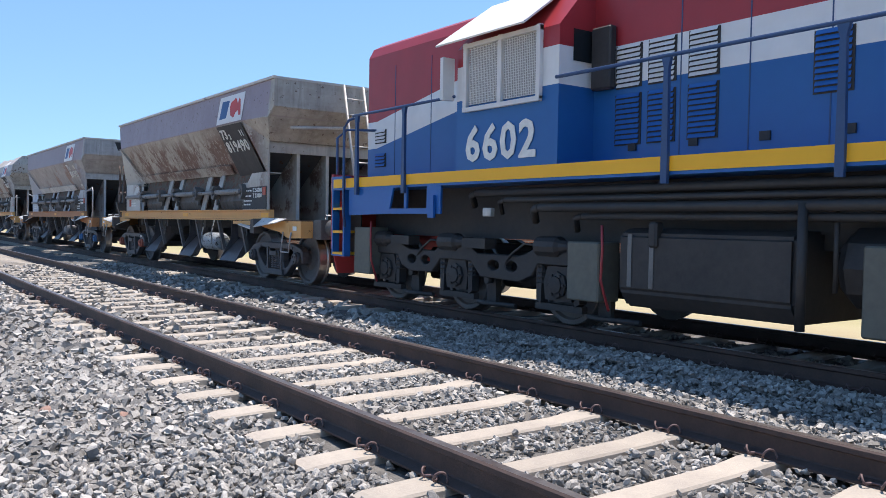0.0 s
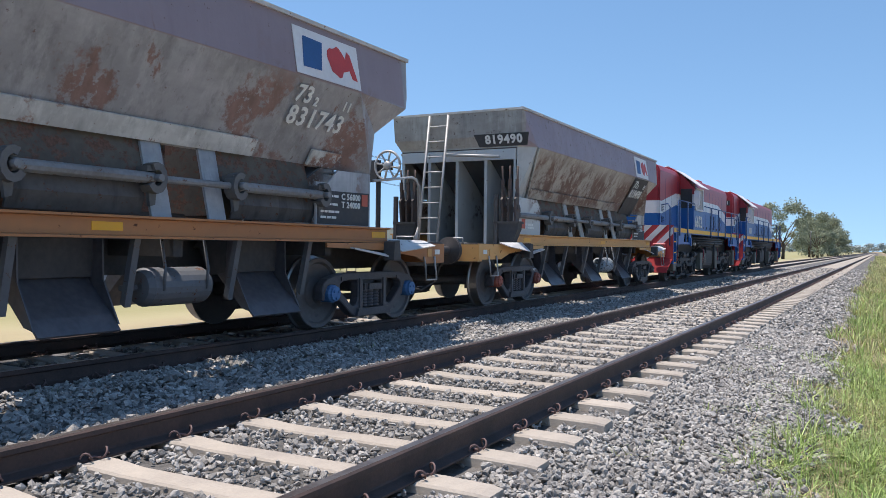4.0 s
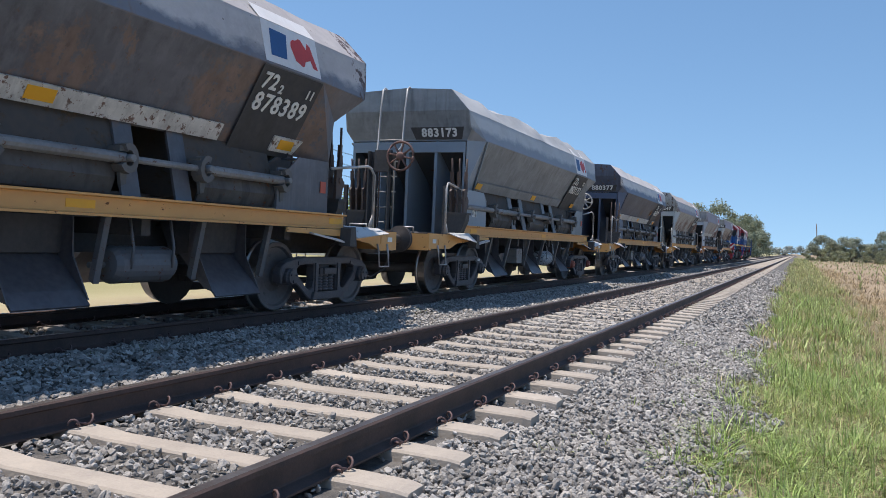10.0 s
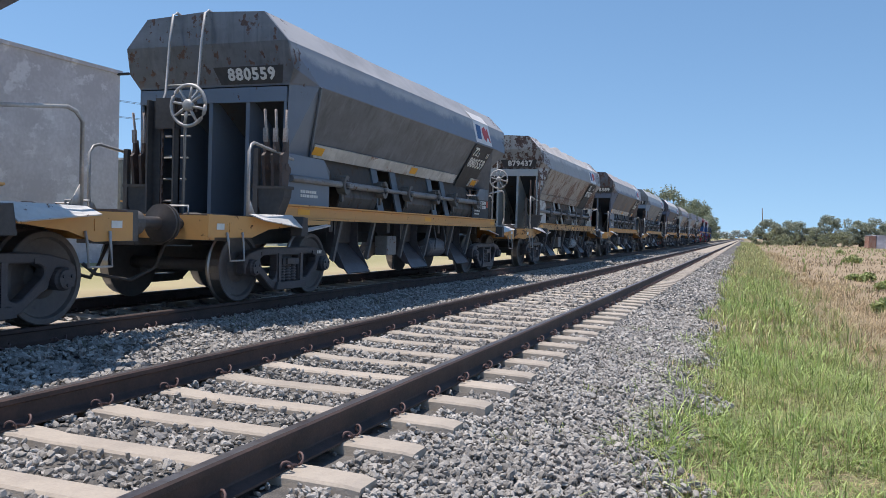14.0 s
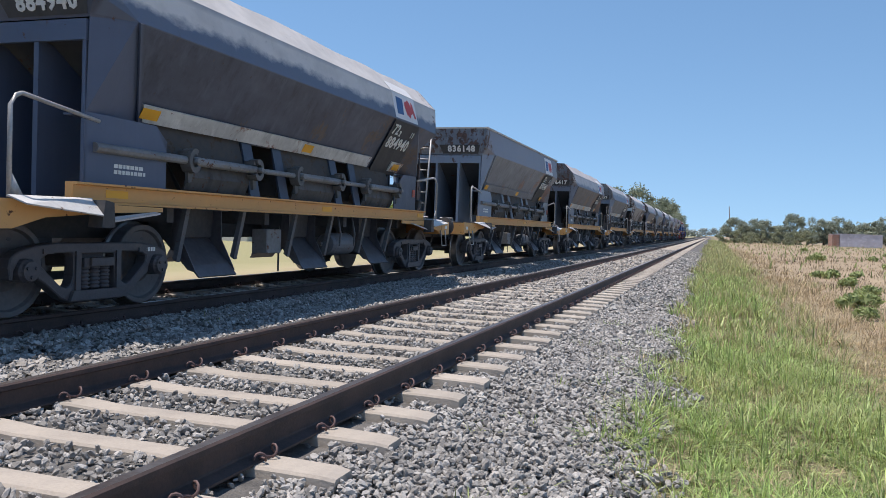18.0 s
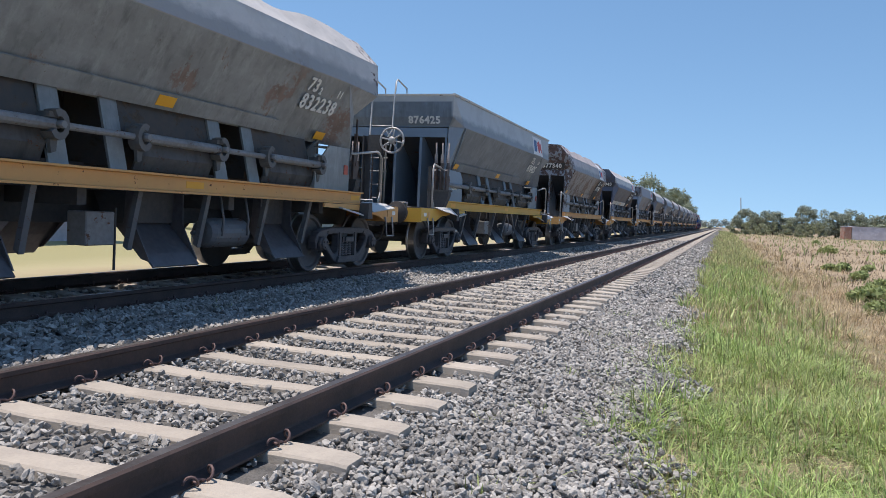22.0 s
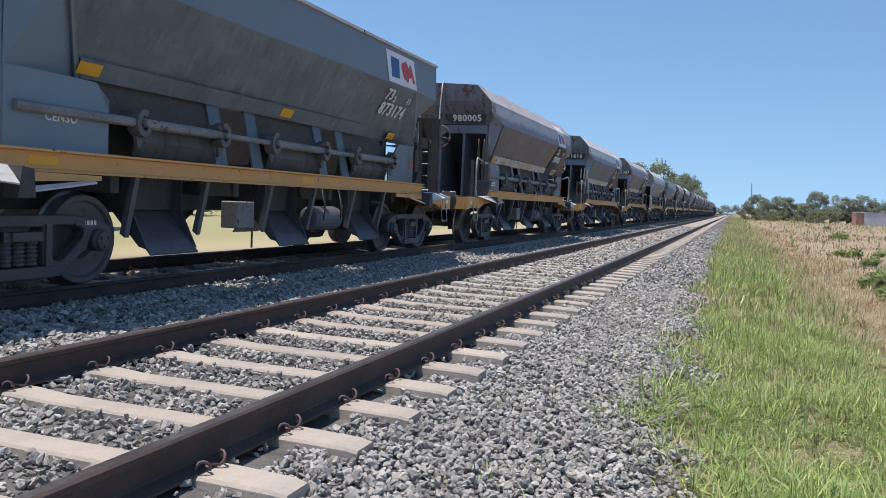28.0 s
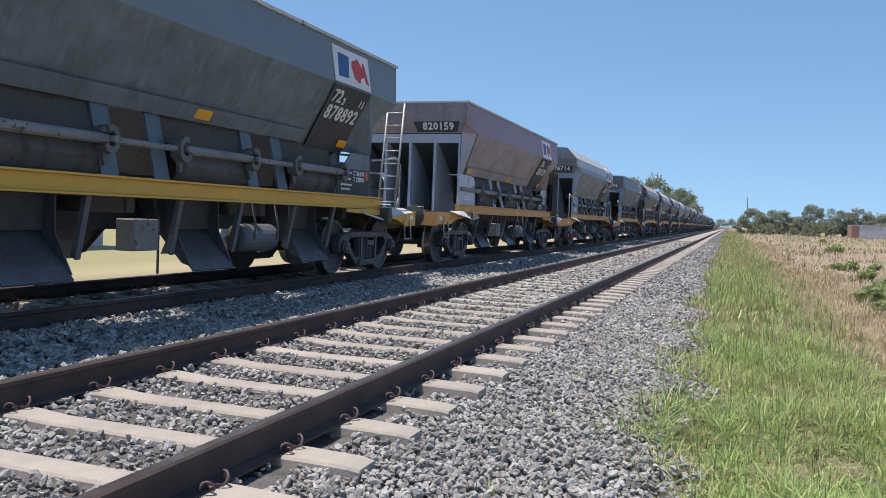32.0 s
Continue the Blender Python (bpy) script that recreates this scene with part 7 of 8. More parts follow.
def tufts(name, cx, cy, per, h, w, mat, parent, spread=0.07, lean=0.9, tall=None):
    """Grass in tufts: bent blades of three pieces that arch outwards from a common root."""
    k = len(cx)
    n = k * per
    size = np.repeat(rng.uniform(0.55, 1.25, k) if tall is None else tall, per)
    ang = rng.uniform(0, 2 * np.pi, n)
    rad = spread * np.sqrt(rng.uniform(size=n)) * size
    x = np.repeat(cx, per) + rad * np.cos(ang)
    y = np.repeat(cy, per) + rad * np.sin(ang)
    root = np.stack([x, y, ground_z(x, y) - 0.05], 1)
    ang = ang + rng.normal(size=n) * 0.7
    out = np.stack([np.cos(ang), np.sin(ang), np.zeros(n)], 1)
    side = np.stack([-np.sin(ang), np.cos(ang), np.zeros(n)], 1)
    L = (h * size * rng.uniform(0.5, 1.2, n))[:, None]
    bend = (rng.uniform(0.05, lean, n))[:, None]
    W = (w * rng.uniform(0.6, 1.4, n) / 2)[:, None]
    up = np.array([0, 0, 1.0])
    pts = [root + out * L * bend * q * q + up * L * (q - 0.42 * bend * q * q) for q in (0.0, 0.4, 0.75, 1.0)]
    V = np.stack([pts[0] - side * W * 0.7, pts[0] + side * W * 0.7, pts[1] - side * W, pts[1] + side * W, pts[2] - side * W * 0.7, pts[2] + side * W * 0.7, pts[3]], 1).reshape(-1, 3)
    j = 7 * np.arange(n)[:, None]
    F = np.concatenate([j + np.array([q]) for q in ((0, 1, 3), (0, 3, 2), (2, 3, 5), (2, 5, 4), (4, 5, 6))])
    return arrays(name, V, F, mat, parent, "stuff")


verge = new("grass_verge")
tagged(verge, "coarse green grass in tufts with straw along the ballast", "grass", kind="stuff")


def turf(n, y0, y1, lo, hi, per, h, w, mat, name="grass", spread=0.09, lean=0.9, thin_out=1.2):
    y = y0 + (y1 - y0) * rng.uniform(size=n)
    u = rng.uniform(size=n)
    x = shoulder(y) + lo + (hi - lo) * u
    patch = 0.5 + 0.5 * np.sin(x * 2.3 + np.sin(y * 0.9) * 2) * np.sin(y * 1.7 + np.cos(x * 1.3))
    edge = np.clip((x - shoulder(y) + 0.25) / 1.0, 0.06, 1) * np.clip((shoulder(y) + hi + 0.2 - x) / 0.9, 0.08, 1) ** thin_out
    keep = rng.uniform(size=n) < (0.25 + 0.75 * patch) * edge
    x, y, patch = x[keep], y[keep], patch[keep]
    return tufts(name, x, y, per, h, w, mat, verge, spread, lean, (0.55 + 0.55 * patch) * rng.uniform(0.7, 1.2, len(x)))


turf(2600, -1.6, 9, -0.15, 2.05, 24, 0.25, 0.0068, M["grass"], spread=0.13, lean=1.9)
turf(1700, -1.6, 9, -0.1, 2.3, 20, 0.16, 0.006, M["grass"], spread=0.14, lean=2.0)
turf(260, -1.6, 9, -0.2, 2.3, 14, 0.38, 0.009, M["grass_fresh"], lean=1.5)
turf(900, -1.6, 9, -0.6, 0.2, 11, 0.27, 0.0065, M["grass"], spread=0.10, lean=2.0)
turf(480, -1.6, 10, -0.85, 0.1, 9, 0.27, 0.0045, M["dry"], "straw", 0.12, 2.2)
turf(260, -1.6, 9, -0.7, 0.15, 7, 0.36, 0.004, M["twig"], "dead_stems", 0.14, 1.8)
turf(3400, -1.6, 10, -0.2, 3.8, 16, 0.18, 0.006, M["dry"], "straw", 0.14, 2.1, 0.4)
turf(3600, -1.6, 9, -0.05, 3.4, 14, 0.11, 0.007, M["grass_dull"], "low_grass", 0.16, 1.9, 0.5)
turf(1500, -1.6, 9, 0.0, 3.8, 9, 0.12, 0.005, M["twig"], "dead_stems", 0.18, 2.2, 0.3)
turf(2400, -16, -1.6, -0.15, 2.4, 16, 0.26, 0.010, M["grass"], spread=0.13, lean=1.7)
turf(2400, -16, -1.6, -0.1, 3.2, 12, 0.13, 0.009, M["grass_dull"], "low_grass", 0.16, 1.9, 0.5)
turf(2200, -16, -1.6, -0.2, 4.0, 12, 0.18, 0.008, M["dry"], "straw", 0.15, 2.0, 0.4)
turf(800, 9, 26, -0.15, 1.9, 13, 0.38, 0.014, M["grass"])
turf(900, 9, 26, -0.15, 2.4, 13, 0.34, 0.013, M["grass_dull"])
turf(240, 9, 26, -0.15, 1.9, 10, 0.42, 0.016, M["grass_fresh"])
turf(1700, 7, 30, -0.2, 3.8, 12, 0.28, 0.010, M["dry"], "straw", 0.14, 1.5, 0.4)
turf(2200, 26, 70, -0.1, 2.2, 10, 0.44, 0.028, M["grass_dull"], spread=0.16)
turf(900, 26, 90, -0.1, 3.9, 9, 0.36, 0.03, M["dry"], "straw", 0.2, 1.2, 0.4)
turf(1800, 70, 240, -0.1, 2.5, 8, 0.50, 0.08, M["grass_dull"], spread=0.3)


def field(n, x0, x1, y0, y1, tall, wide, mat, name):
    y = y0 + (y1 - y0) * rng.uniform(size=n)
    x = x0 + (x1 - x0) * rng.uniform(size=n)
    clump = 0.5 + 0.5 * np.sin(x * 0.9 + 2 * np.sin(y * 0.23)) * np.sin(y * 0.5 + x * 0.31)
    keep = rng.uniform(size=n) < 0.1 + 0.9 * clump ** 2
    x, y = x[keep], y[keep]
    return blades(name, x, y, tall * rng.uniform(0.4, 1.3, len(x)), wide * rng.uniform(0.6, 1.3, len(x)), mat, stubble, 0.9)


stubble = new("dry_field")
tagged(stubble, "stubble field of dry straw and low weeds", "dry field", kind="stuff")
field(9000, 1.0, 7.5, -1, 22, 0.14, 0.009, M["dry"], "straw")
field(8000, 2.2, 9.0, -16, -1, 0.14, 0.011, M["dry"], "straw")
field(9000, 1.6, 9, 2, 30, 0.14, 0.008, M["twig"], "twigs")
field(10000, 1.2, 22, 20, 70, 0.18, 0.03, M["dry"], "straw")
field(9000, 1.8, 22, 20, 80, 0.2, 0.025, M["twig"], "twigs")
field(9000, 1.2, 70, 70, 230, 0.28, 0.12, M["dry"], "straw")
field(3000, 3, 70, 70, 230, 0.35, 0.10, M["weed"], "weeds")
field(4000, 2.0, 9, 4, 26, 0.22, 0.016, M["weed"], "weeds")
field(2500, 2.0, 40, 30, 200, 0.4, 0.12, M["weed"], "weeds")


def leaf_cloud(centres, radii, per, size, mat, name, parent, droop=0.0):
    """Many small leaves round a set of clump centres."""
    C = np.repeat(np.array(centres, float), per, 0)
    R = np.repeat(np.array(radii, float), per)
    n = len(C)
    d = rng.normal(size=(n, 3))
    d /= np.linalg.norm(d, axis=1, keepdims=True)
    p = C + d * (R * rng.uniform(0.25, 1.0, n) ** 0.6)[:, None] * np.array([1, 1, 0.8])
    if droop:
        p[:, 2] -= droop * rng.uniform(size=n) ** 2
    a = rng.normal(size=(n, 3))
    a /= np.linalg.norm(a, axis=1, keepdims=True)
    b = np.cross(a, d + 0.01)
    b /= np.linalg.norm(b, axis=1, keepdims=True)
    if droop:
        a = a * 0.35 + np.array([0, 0, -1.0])
    s = (size * rng.uniform(0.6, 1.4, n))[:, None]
    V = np.stack([p - a * s, p + b * s * 0.45, p + a * s, p - b * s * 0.45], 1).reshape(-1, 3)
    F = 4 * np.arange(n)[:, None] + np.array([[0, 1, 2, 3]])
    return arrays(name, V, F, mat, parent)


def tree(x, y, h, spread, leaves, leaf, mat, label, trunk=0.3, base=None, droop=0.0, low=0.25, name="tree", clumps=26):
    r = random.Random(int(x * 13 + y * 7))
    t = new(name)
    tagged(t, label, "tree")
    z0 = float(ground_z(x, y)) - 0.1 if base is None else base
    t.location = (x, y, z0)
    bm = bmesh.new()
    tips = []
    top = h * 0.45
    rod(bm, (0, 0, 0), (r.uniform(-0.2, 0.2), r.uniform(-0.2, 0.2), top * 0.6), trunk, 8, r2=trunk * 0.7)
    for k in range(7):
        an = k * 0.9 + r.uniform(-0.3, 0.3)
        st = Vector((0, 0, top * r.uniform(0.35, 0.62)))
        mid = st + Vector((math.cos(an), math.sin(an), 0)) * spread * r.uniform(0.25, 0.45) + Vector((0, 0, h * r.uniform(0.12, 0.25)))
        end = mid + Vector((math.cos(an + 0.3), math.sin(an + 0.3), 0)) * spread * r.uniform(0.2, 0.4) + Vector((0, 0, h * r.uniform(0.05, 0.25)))
        rod(bm, st, mid, trunk * 0.42, 6, r2=trunk * 0.25)
        rod(bm, mid, end, trunk * 0.25, 5, r2=trunk * 0.08)
        tips += [mid, end]
    part("trunk", bm, M["bark"], t)
    cs, rs = [], []
    for k in range(clumps):
        an, u = r.uniform(0, 6.283), r.random()
        z = h * (low + (0.93 - low) * r.random())
        k2 = math.sqrt(max(0.05, 1 - ((z / h - 0.5) / 0.55) ** 2))
        rad = spread * k2 * math.sqrt(u) * 0.95
        cs.append((rad * math.cos(an), rad * math.sin(an), z))
        rs.append(spread * r.uniform(0.18, 0.36))
    leaf_cloud(cs, rs, max(8, leaves // len(cs)), leaf, mat, "crown", t, droop)
    return t


tree(-20.5, -0.3, 9.6, 3.6, 9000, 0.10, M["willow"], "tall willow with drooping pale green foliage behind the track", 0.22, droop=1.9, low=0.3, clumps=46)
for k, (x, y, h) in enumerate(((-27, 44.0, 4.9), (-28.5, 50, 4.2), (-27.5, 57, 4.6), (-28, 65, 4.4), (-29, 34.5, 2.6), (-26.5, 75, 4.8))):
    tree(x, y, h, 1.9 + 0.25 * (k % 3), 3000, 0.10, M["willow"], "small bright green garden tree behind the railway", 0.1, low=0.2, clumps=24)
r_ = random.Random(5)
for k in range(11):          # dark trees beside the line, far down the track
    d = 190 + k * 11
    tree(-12.5 - 1.2 * (k % 3) - (k * 0.35 if k < 6 else 0), d, 9.5 + r_.uniform(-1.5, 1.5), 4.6, 3200, 0.26, M["leaf"], "dark green tree beside the railway", 0.3, low=0.12)
tree(-15.5, 150, 10.5, 5.2, 4500, 0.22, M["leaf"], "broad dark green tree beside the railway", 0.3, low=0.15)
for k, (bx, h, s) in enumerate(((0.022, 6.6, 4.0), (0.036, 6.4, 4.2), (0.052, 6.6, 4.4), (0.066, 6.2, 4.2), (0.088, 8.6, 4.8), (0.102, 7.8, 4.6), (0.118, 7.0, 4.2), (0.134, 7.8, 4.6), (0.150, 6.6, 4.4), (0.176, 8.0, 4.6), (0.197, 9.0, 5.0), (0.215, 8.4, 5.0), (0.24, 8.8, 5.0))):
    d = 232 + (k * 37) % 19
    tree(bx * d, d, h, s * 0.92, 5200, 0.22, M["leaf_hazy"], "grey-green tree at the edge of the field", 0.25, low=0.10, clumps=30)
for k in range(9):
    d = 205 + (k * 23) % 17
    tree((0.012 + 0.011 * k) * d, d, 2.6 + (k % 3) * 0.7, 2.6, 1100, 0.18, M["leaf_pale"], "grey-green bush at the edge of the field", 0.1, low=0.05, name="bush", clumps=12)
WEEDS = [(2.35, 16.3, 0.34), (2.75, 17.1, 0.30), (2.2, 13.9, 0.22)]
r_ = random.Random(21)
WEEDS += [(r_.uniform(2.6, 9.0), r_.uniform(9, 34), r_.uniform(0.14, 0.34)) for _ in range(22)]
WEEDS += [(r_.uniform(5, 26), r_.uniform(34, 110), r_.uniform(0.3, 0.6)) for _ in range(20)]
for x, y, s in WEEDS:
    b_ = new("weed_plant")
    tagged(b_, "leafy green weed in the dry field", "weed")
    b_.location = (x, y, float(ground_z(x, y)))
    leaf_cloud([(0, 0, s * 0.5), (s * 0.7, 0.2, s * 0.4), (-s * 0.6, -0.2, s * 0.35), (0.1, s * 0.6, s * 0.6)], [s * 0.6] * 4, 110, 0.06 + 0.05 * s, M["weed"], "leaves", b_)


# ---- buildings and poles behind the train ----
def house(name, label, x0, x1, y0, y1, top, mat, cat="building", base=-0.5):
    h_ = new(name)
    tagged(h_, label, cat)
    h_.location = ((x0 + x1) / 2, (y0 + y1) / 2, base)
    w, d = (x1 - x0) / 2, (y1 - y0) / 2
    part("wall", boxed(-w, w, -d, d, 0, top - base), mat, h_)
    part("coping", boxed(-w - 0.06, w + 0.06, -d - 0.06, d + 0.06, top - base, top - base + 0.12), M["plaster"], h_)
    return h_


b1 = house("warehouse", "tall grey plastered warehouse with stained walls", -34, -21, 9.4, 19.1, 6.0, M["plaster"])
for y, z, w, h in ((-3.4, 4.2, 0.3, 0.65), (-3.8, 2.6, 0.9, 1.2)):
    part("window", boxed(6.5, 6.51, y - w / 2, y + w / 2, z, z + h), M["dark_glass"], b1)
    part("window_frame", boxed(6.505, 6.53, y - w / 2 - 0.06, y + w / 2 + 0.06, z - 0.08, z), M["plaster"], b1)
part("roof_lamp", boxed(6.4, 7.0, 4.7, 4.78, 6.45, 6.53), M["loco_under"], b1)
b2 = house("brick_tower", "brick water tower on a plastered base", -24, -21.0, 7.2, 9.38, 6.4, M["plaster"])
part("brick_band", boxed(-1.52, 1.52, -1.11, 1.11, 5.4, 6.88), M["brick"], b2)
bm = bmesh.new()
lathe(bm, [(0, 0.5), (0.05, 0.56), (1.0, 0.56), (1.15, 0.5), (1.25, 0.2), (1.3, 0.05)], "z", 20)
part("water_tank", bm, M["tank_white"], b2, "white round water tank", m=pose(0.4, 0, 7.03))
b3 = new("gabled_shed")
tagged(b3, "grey rendered shed with a sloping roof line", "building")
b3.location = (-23, 6.4, -0.5)
bm = bmesh.new()
prism(bm, [(-0.8, 0), (0.78, 0), (0.78, 5.95), (-0.8, 5.0)], -2, 2.0)
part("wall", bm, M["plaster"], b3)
bm = bmesh.new()
prism(bm, [(-0.95, 4.95), (0.78, 6.0), (0.78, 6.12), (-0.95, 5.07)], -2.1, 2.1)
part("roof", bm, M["roof_sheet"], b3)
house("flat_house", "low grey house with a flat roof beyond the warehouse", -44, -35, 34.8, 39.5, 4.5, M["plaster_dark"])
b4t = house("tank_tower", "small brick tower carrying a white water tank", -37, -35.1, 37.9, 39.2, 5.2, M["brick"], base=4.62)
bm = bmesh.new()
lathe(bm, [(0, 0.6), (0.9, 0.6), (1.05, 0.5), (1.15, 0.1)], "z", 16)
part("water_tank", bm, M["tank_white"], b4t, m=pose(0, 0, 0.7))
house("white_shed", "long low shed with a white roof", -40, -30, 44, 60, 2.2, M["tank_white"])
house("low_house", "low house with a pale roof", -46, -38, -14, -6, 2.4, M["tank_white"])
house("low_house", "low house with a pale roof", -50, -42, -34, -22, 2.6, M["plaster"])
house("field_house", "small grey house at the edge of the field", 27.6, 36.5, 205, 212, 2.4, M["plaster"])
house("field_house", "small brick house at the edge of the field", 26.0, 27.5, 205, 212, 2.3, M["brick"])

wall = new("brick_wall")
tagged(wall, "low red brick garden wall", "wall", kind="structure")
part("wall_body", boxed(-17.4, -17.2, -55, 5.4, -0.6, 1.30), M["brick"], wall)
part("coping", boxed(-17.44, -17.16, -55, 5.4, 1.30, 1.37), M["brick"], wall)


def pole(x, y, h, r, label, arms=(), lamp=0.0, name="utility_pole"):
    p = new(name)
    tagged(p, label, "pole")
    z0 = -0.5
    p.location = (x, y, z0)
    bm = bmesh.new()
    rod(bm, (0, 0, 0), (0, 0, h - z0), r, 10, r2=r * 0.7)
    part("post", bm, M["post"], p)
    for z, w in arms:
        part("cross_arm", boxed(-0.05, 0.05, -w, w, h - z0 - z, h - z0 - z + 0.09), M["post"], p)
        for s in (-1, 1):
            bm = bmesh.new()
            lathe(bm, [(0, 0.03), (0.05, 0.07), (0.1, 0.04), (0.15, 0.07), (0.2, 0.04), (0.28, 0.02)], "z", 8, at=(0, s * w * 0.92, h - z0 - z - 0.32))
            part("insulator", bm, M["tank_white"], p)
    if lamp:
        bm = bmesh.new()
        tube(bm, [(0, 0, h - z0 - 0.3), (0, lamp * 0.5, h - z0 - 0.05), (0, lamp, h - z0)], 0.03, 6)
        part("lamp_arm", bm, M["post"], p)
        bm = bmesh.new()
        lathe(bm, [(-0.25, 0.05), (-0.2, 0.14), (-0.05, 0.17), (0.0, 0.1), (0.08, 0.06)], "z", 12, at=(0, lamp, h - z0))
        part("lamp_head", bm, M["tank_white"], p)
    return p


pole(-20.2, 12.05, 6.4, 0.09, "slim steel street lamp beside the warehouse", lamp=1.15, name="street_lamp")
pole(-45, 55, 11.0, 0.14, "wooden power pole with cross arms and insulators", ((0.3, 0.9), (1.5, 0.9), (2.7, 0.9)))
pole(-45, 63.5, 10.8, 0.14, "wooden power pole beyond the houses", ())
pole(-60, -31, 9.6, 0.14, "timber power pole with wires", ((0.2, 0.6),))
pole(-60, -37.5, 6.6, 0.1, "thin timber pole behind the houses", ())
pole(-60, -32.7, 7.8, 0.07, "thin steel lamp pole behind the houses", lamp=1.2, name="street_lamp")
pole(-60, -26, 4.9, 0.1, "short timber pole behind the houses", ((0.2, 0.5),))
pole(-62, -20, 7.6, 0.1, "timber power pole with wires", ((0.2, 0.6),))
pole(4.2, 233, 9.2, 0.16, "leaning timber pole among the trees", ()).rotation_euler = (0, radians(-4), 0)
pole(-11.8, 160, 4.6, 0.07, "white street lamp beside the track", lamp=0.9, name="street_lamp")


def wire(points, sag, name="power_line"):
    bm = bmesh.new()
    for a, b in points:
        a, b = Vector(a), Vector(b)
        tube(bm, [a.lerp(b, u / 10) - Vector((0, 0, sag * 4 * (u / 10) * (1 - u / 10))) for u in range(11)], 0.014, 4)
    ob = part(name, bm, M["loco_under"])
    return tagged(ob, "thin dark overhead power lines", "power line")


wire([((-60, -31.5 + 0.4 * k, 9.3 - 0.8 * k), (-60, 60, 9.2 - 0.8 * k)) for k in range(4)] + [((-60, -31, 9.3), (-60, -140, 9.0)), ((-60, -31, 9.3), (-62, -20, 7.4)), ((-60, -31, 7.4), (-60, -26, 4.8))], 0.8)
wire([((-45, 55 + s * 0.85, z), (-45, 160 + s * 0.85, z)) for s in (-1, 1) for z in (10.4, 9.2, 8.0)] + [((-45, 55 + s * 0.85, z), (-45, -40 + s * 0.85, z)) for s in (-1, 1) for z in (10.4, 9.2)], 1.4)


def far_line(name, label, x0, x1, y, h, mat, n, seed):
    """A distant line of trees: a row of leafy clumps."""
    ob = new(name)
    tagged(ob, label, "tree line", kind="structure")
    r = random.Random(seed)
    cs, rs = [], []
    for k in range(n):
        cs.append((x0 + (x1 - x0) * k / n + r.uniform(-2, 2), y + r.uniform(-6, 6), h * r.uniform(0.2, 0.65)))
        rs.append(h * r.uniform(0.35, 0.6))
    leaf_cloud(cs, rs, 70, h * 0.13, mat, "foliage", ob)


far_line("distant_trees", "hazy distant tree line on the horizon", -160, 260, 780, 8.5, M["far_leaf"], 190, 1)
far_line("distant_trees", "distant tree line behind the field", 40, 260, 300, 8, M["leaf"], 110, 2)
far_line("distant_trees", "distant tree line behind the houses", -190, -60, 160, 7, M["leaf"], 40, 4)
far_line("distant_trees", "distant trees behind the train", -120, -110, -60, 8, M["leaf"], 6, 3)


# ---- small growth and loose stones on the ballast ----
tufts_at = [(-6.32, 1.9), (-6.2, 2.6), (-6.4, 0.4), (-6.25, -0.7), (-6.35, -1.8), (-6.1, 4.6), (-6.3, 6.2), (-5.9, -3.0), (-6.2, 8.4), (-1.9, 1.4), (-1.75, 3.2), (-1.9, 5.6), (-1.6, 0.2), (-1.85, 7.7)]
for x, y in tufts_at:
    g_ = new("grass_tuft")
    tagged(g_, "small green tuft growing out of the ballast", "grass tuft", "tufts on the ballast")
    tufts("grass_blade", np.array([x, x + 0.08, x - 0.05]), np.array([y, y + 0.1, y - 0.12]), 9, 0.17, 0.007, M["grass"] if x > -3 else M["weed"], g_, 0.05, 1.2)
r_ = random.Random(4)
for x, y, q, kind in ((-6.25, -1.4, 0.08, "pale"), (-6.05, 0.9, 0.06, "pale"), (-6.0, 3.9, 0.07, "pale"), (-1.38, -10.3, 0.05, "red"), (-1.75, -9.9, 0.05, "red")):
    bm = bmesh.new()
    bmesh.ops.create_icosphere(bm, subdivisions=2, radius=q)
    for v in bm.verts:
        v.co *= r_.uniform(0.82, 1.08)
        v.co.z *= 0.38
    st = part("stone", bm, M["pale_stone"] if kind == "pale" else M["brick_bit"], m=pose(x, y, float(ground_z(x, y)) + q * 0.22, r_.uniform(-12, 12), r_.uniform(-12, 12), r_.uniform(0, 180)))
    tagged(st, "flat pale stone lying on the ballast" if kind == "pale" else "reddish broken stone lying on the ballast", "stone", "loose stones")


# ---- sleepers and clips, the pieces of the tracks ----
sl = shared("sleeper", sleeper, M["concrete"])
cl = shared("clip", clip, M["clip"], smooth=True)
for k in range(-45, 235):
    part("sleeper", sl, None, near_track, m=pose(NEAR, k * PITCH, 0))
for k in range(-30, 60):
    part("sleeper", sl, None, far_track, m=pose(FAR, k * PITCH, 0))
for k in range(-30, 62):
    for s in (-1, 1):
        part("rail_clip", cl, None, near_track, m=pose(NEAR + s * HALF, k * PITCH, 0))
for k in range(-22, 30):
    part("rail_clip", cl, None, far_track, m=pose(FAR + HALF, k * PITCH, 0))
    part("rail_clip", cl, None, far_track, m=pose(FAR - HALF, k * PITCH, 0))


def more(mesh, spots, name, parent):
    """Joins many copies of a mesh into one."""
    n = len(mesh.vertices)
    co = np.empty(n * 3, np.float32)
    mesh.vertices.foreach_get("co", co)
    co = co.reshape(-1, 3)
    faces = [tuple(p.vertices) for p in mesh.polygons]
    verts, fs = [], []
    for j, (x, y) in enumerate(spots):
        verts.extend((co + np.array((x, y, 0), np.float32)).tolist())
        fs.extend([tuple(v + j * n for v in f) for f in faces])
    return loose(name, verts, fs, mesh.materials[0], parent, "stuff")


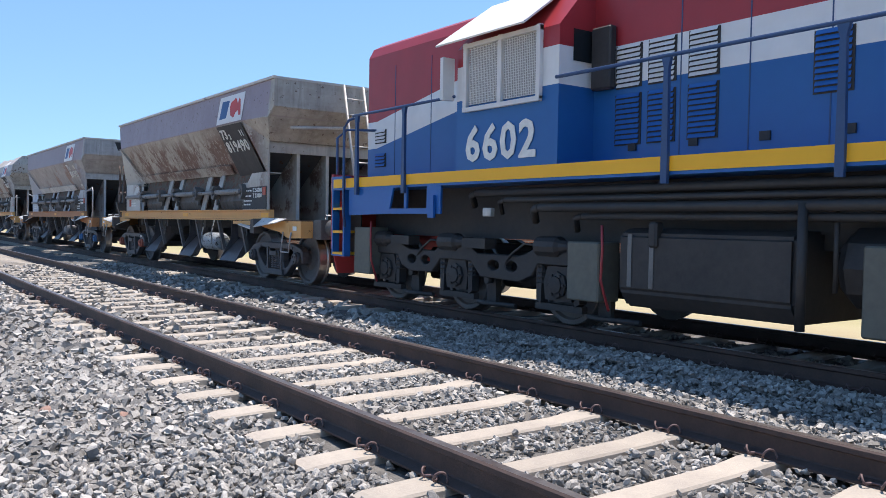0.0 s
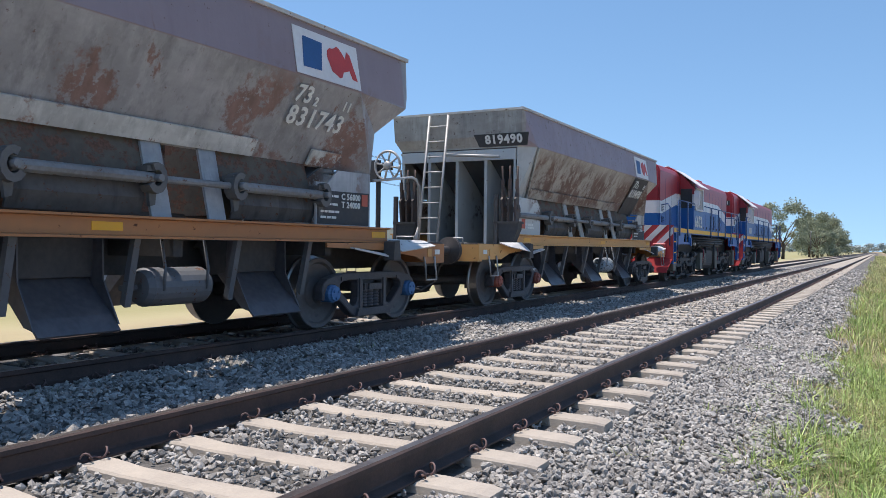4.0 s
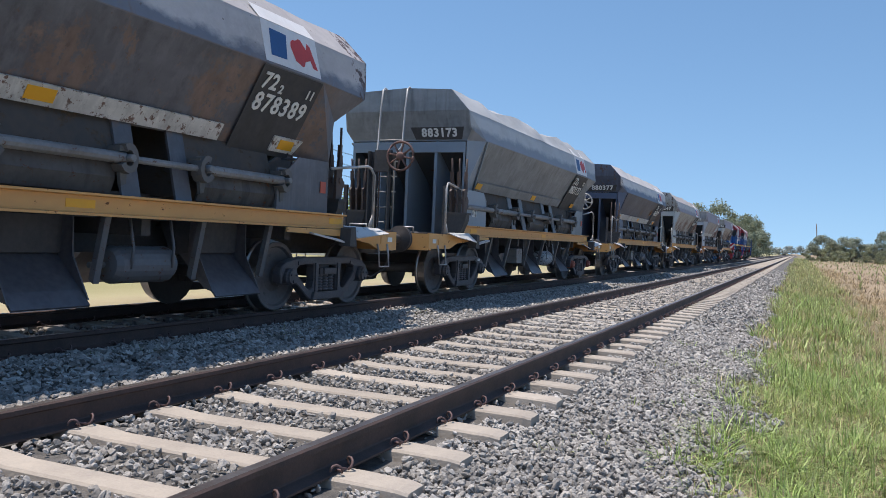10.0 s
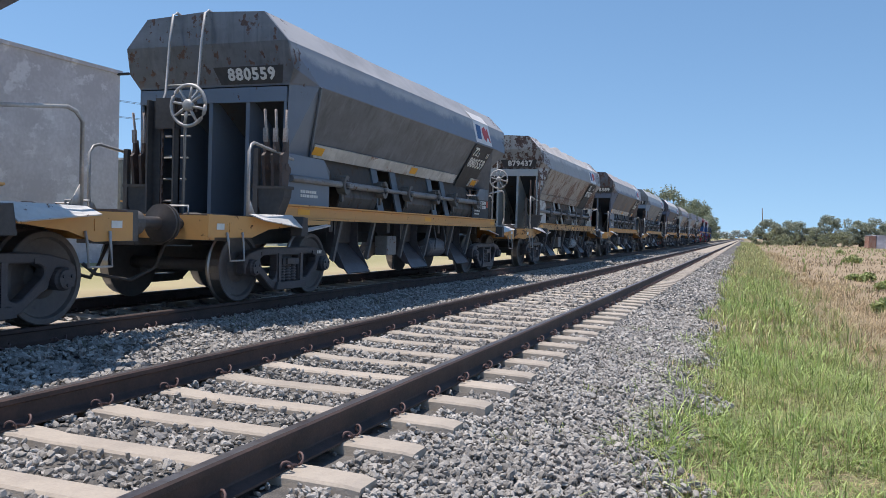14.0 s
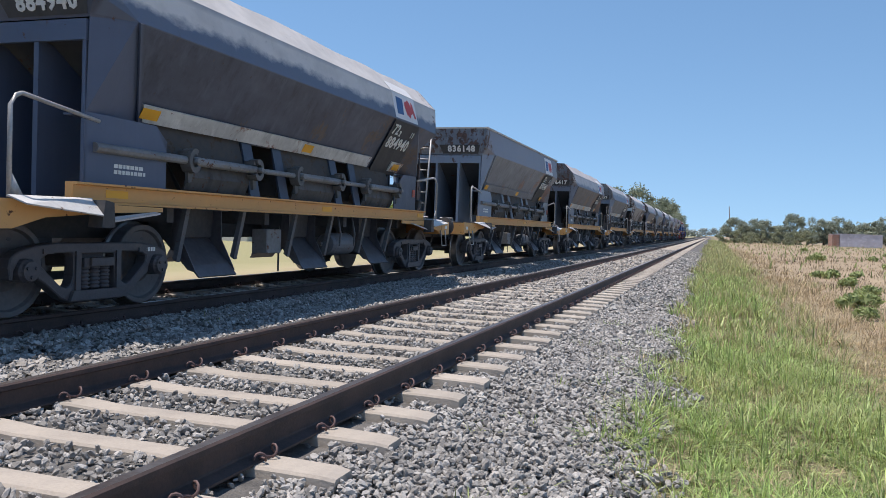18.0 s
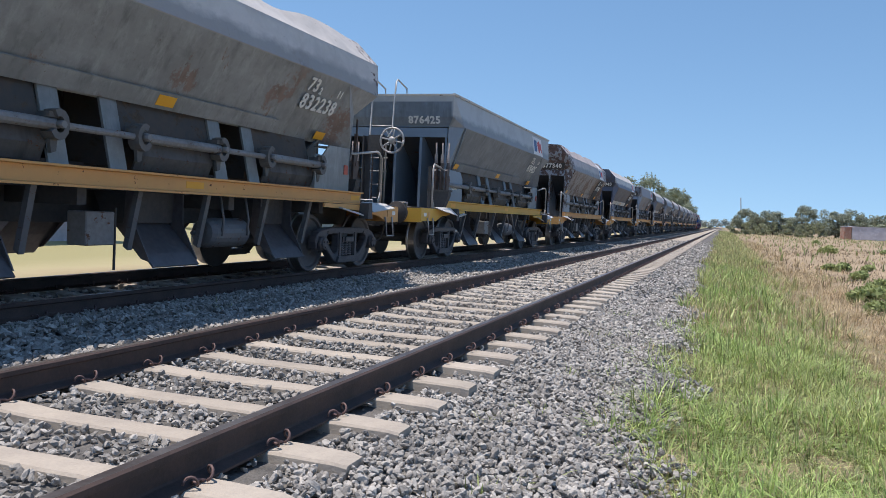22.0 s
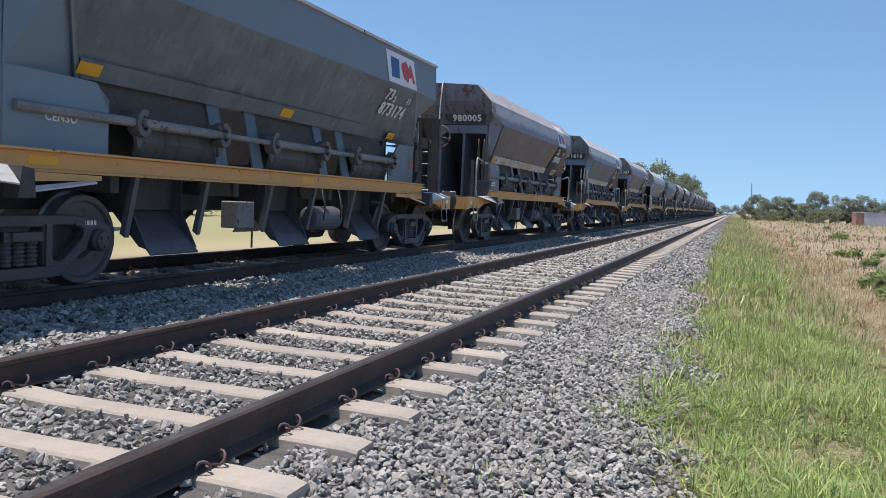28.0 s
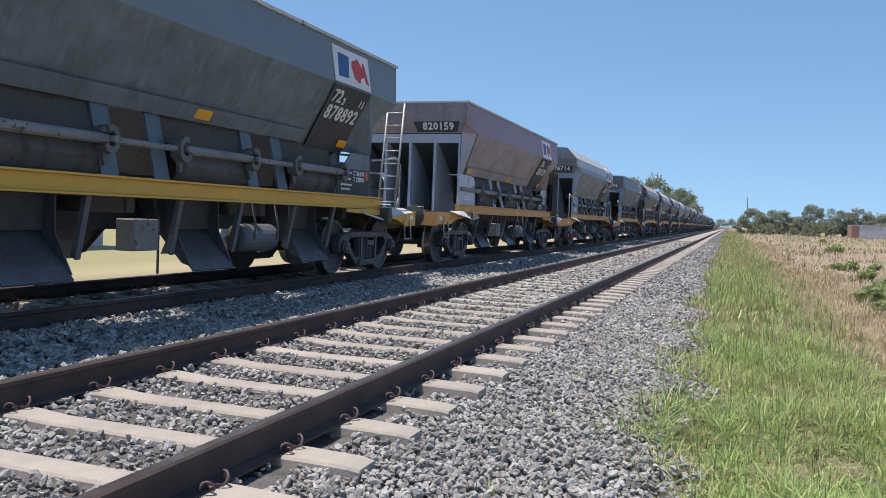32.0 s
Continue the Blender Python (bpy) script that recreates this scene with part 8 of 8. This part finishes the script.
more(sl, [(NEAR, k * PITCH) for k in (*range(235, 700), *range(-120, -45))], "sleepers", near_track)
more(sl, [(FAR, k * PITCH) for k in (*range(60, 300), *range(-120, -30))], "sleepers", far_track)
more(cl, [(NEAR + s * HALF, k * PITCH) for k in range(62, 120) for s in (-1, 1)], "rail_clips", near_track)


# ---- motion ----
# seconds and the place of the leading wagon's middle along the track
RUN = [(0, -22.55), (0.5, -18.02), (1, -13.55), (2, -4.2), (3, 5.21), (6, 34.36), (7, 43.71), (8, 53.03), (9, 62.33), (10, 71.77), (11, 80.96), (12, 90.3), (13, 99.66), (14, 109.3), (17, 138.63), (18.6, 154.12), (19, 157.97), (20, 167.53), (21, 177.19), (22, 186.83), (23, 196.49), (24, 205.89), (25, 215.58), (28, 245.42), (29, 255.44), (30, 265.43), (31, 275.55), (32, 285.71)]


def run_at(t):
    """Where the train is at t: a smooth curve through RUN."""
    ts = [r[0] for r in RUN]
    ps = [r[1] for r in RUN]
    n = len(ts)
    d = [(ps[i + 1] - ps[i]) / (ts[i + 1] - ts[i]) for i in range(n - 1)]
    v = [d[0]] + [(d[i - 1] * (ts[i + 1] - ts[i]) + d[i] * (ts[i] - ts[i - 1])) / (ts[i + 1] - ts[i - 1]) for i in range(1, n - 1)] + [d[-1]]
    i = min(max(sum(1 for a in ts if a <= t) - 1, 0), n - 2)
    h = ts[i + 1] - ts[i]
    u = (t - ts[i]) / h
    return (ps[i] * (1 + 2 * u) * (1 - u) ** 2 + v[i] * h * u * (1 - u) ** 2 + ps[i + 1] * u * u * (3 - 2 * u) + v[i + 1] * h * u * u * (u - 1))


def motions():
    """The whole train rolls along the far track, and every wheel turns with it."""
    steps = [i * 0.5 for i in range(65)]
    for thing, offset in WAGONS:
        walk(thing, [(t, pose(FAR, run_at(t) + offset, 0)) for t in steps])
    ticks = [i / 15 for i in range(481)]
    spun = {}
    for wheel, y, z, r in WHEELS:
        key = (round(y, 3), round(z, 3))
        if key not in spun:
            walk(wheel, [(t, pose(0, y, z, -math.degrees((run_at(t) - run_at(0)) / r) % 360)) for t in ticks])
            spun[key] = wheel.animation_data
        else:
            src = spun[key]
            wheel.rotation_mode = "QUATERNION"
            wheel.animation_data_create()
            wheel.animation_data.action = src.action
            wheel.animation_data.action_slot = src.action_slot


motions()
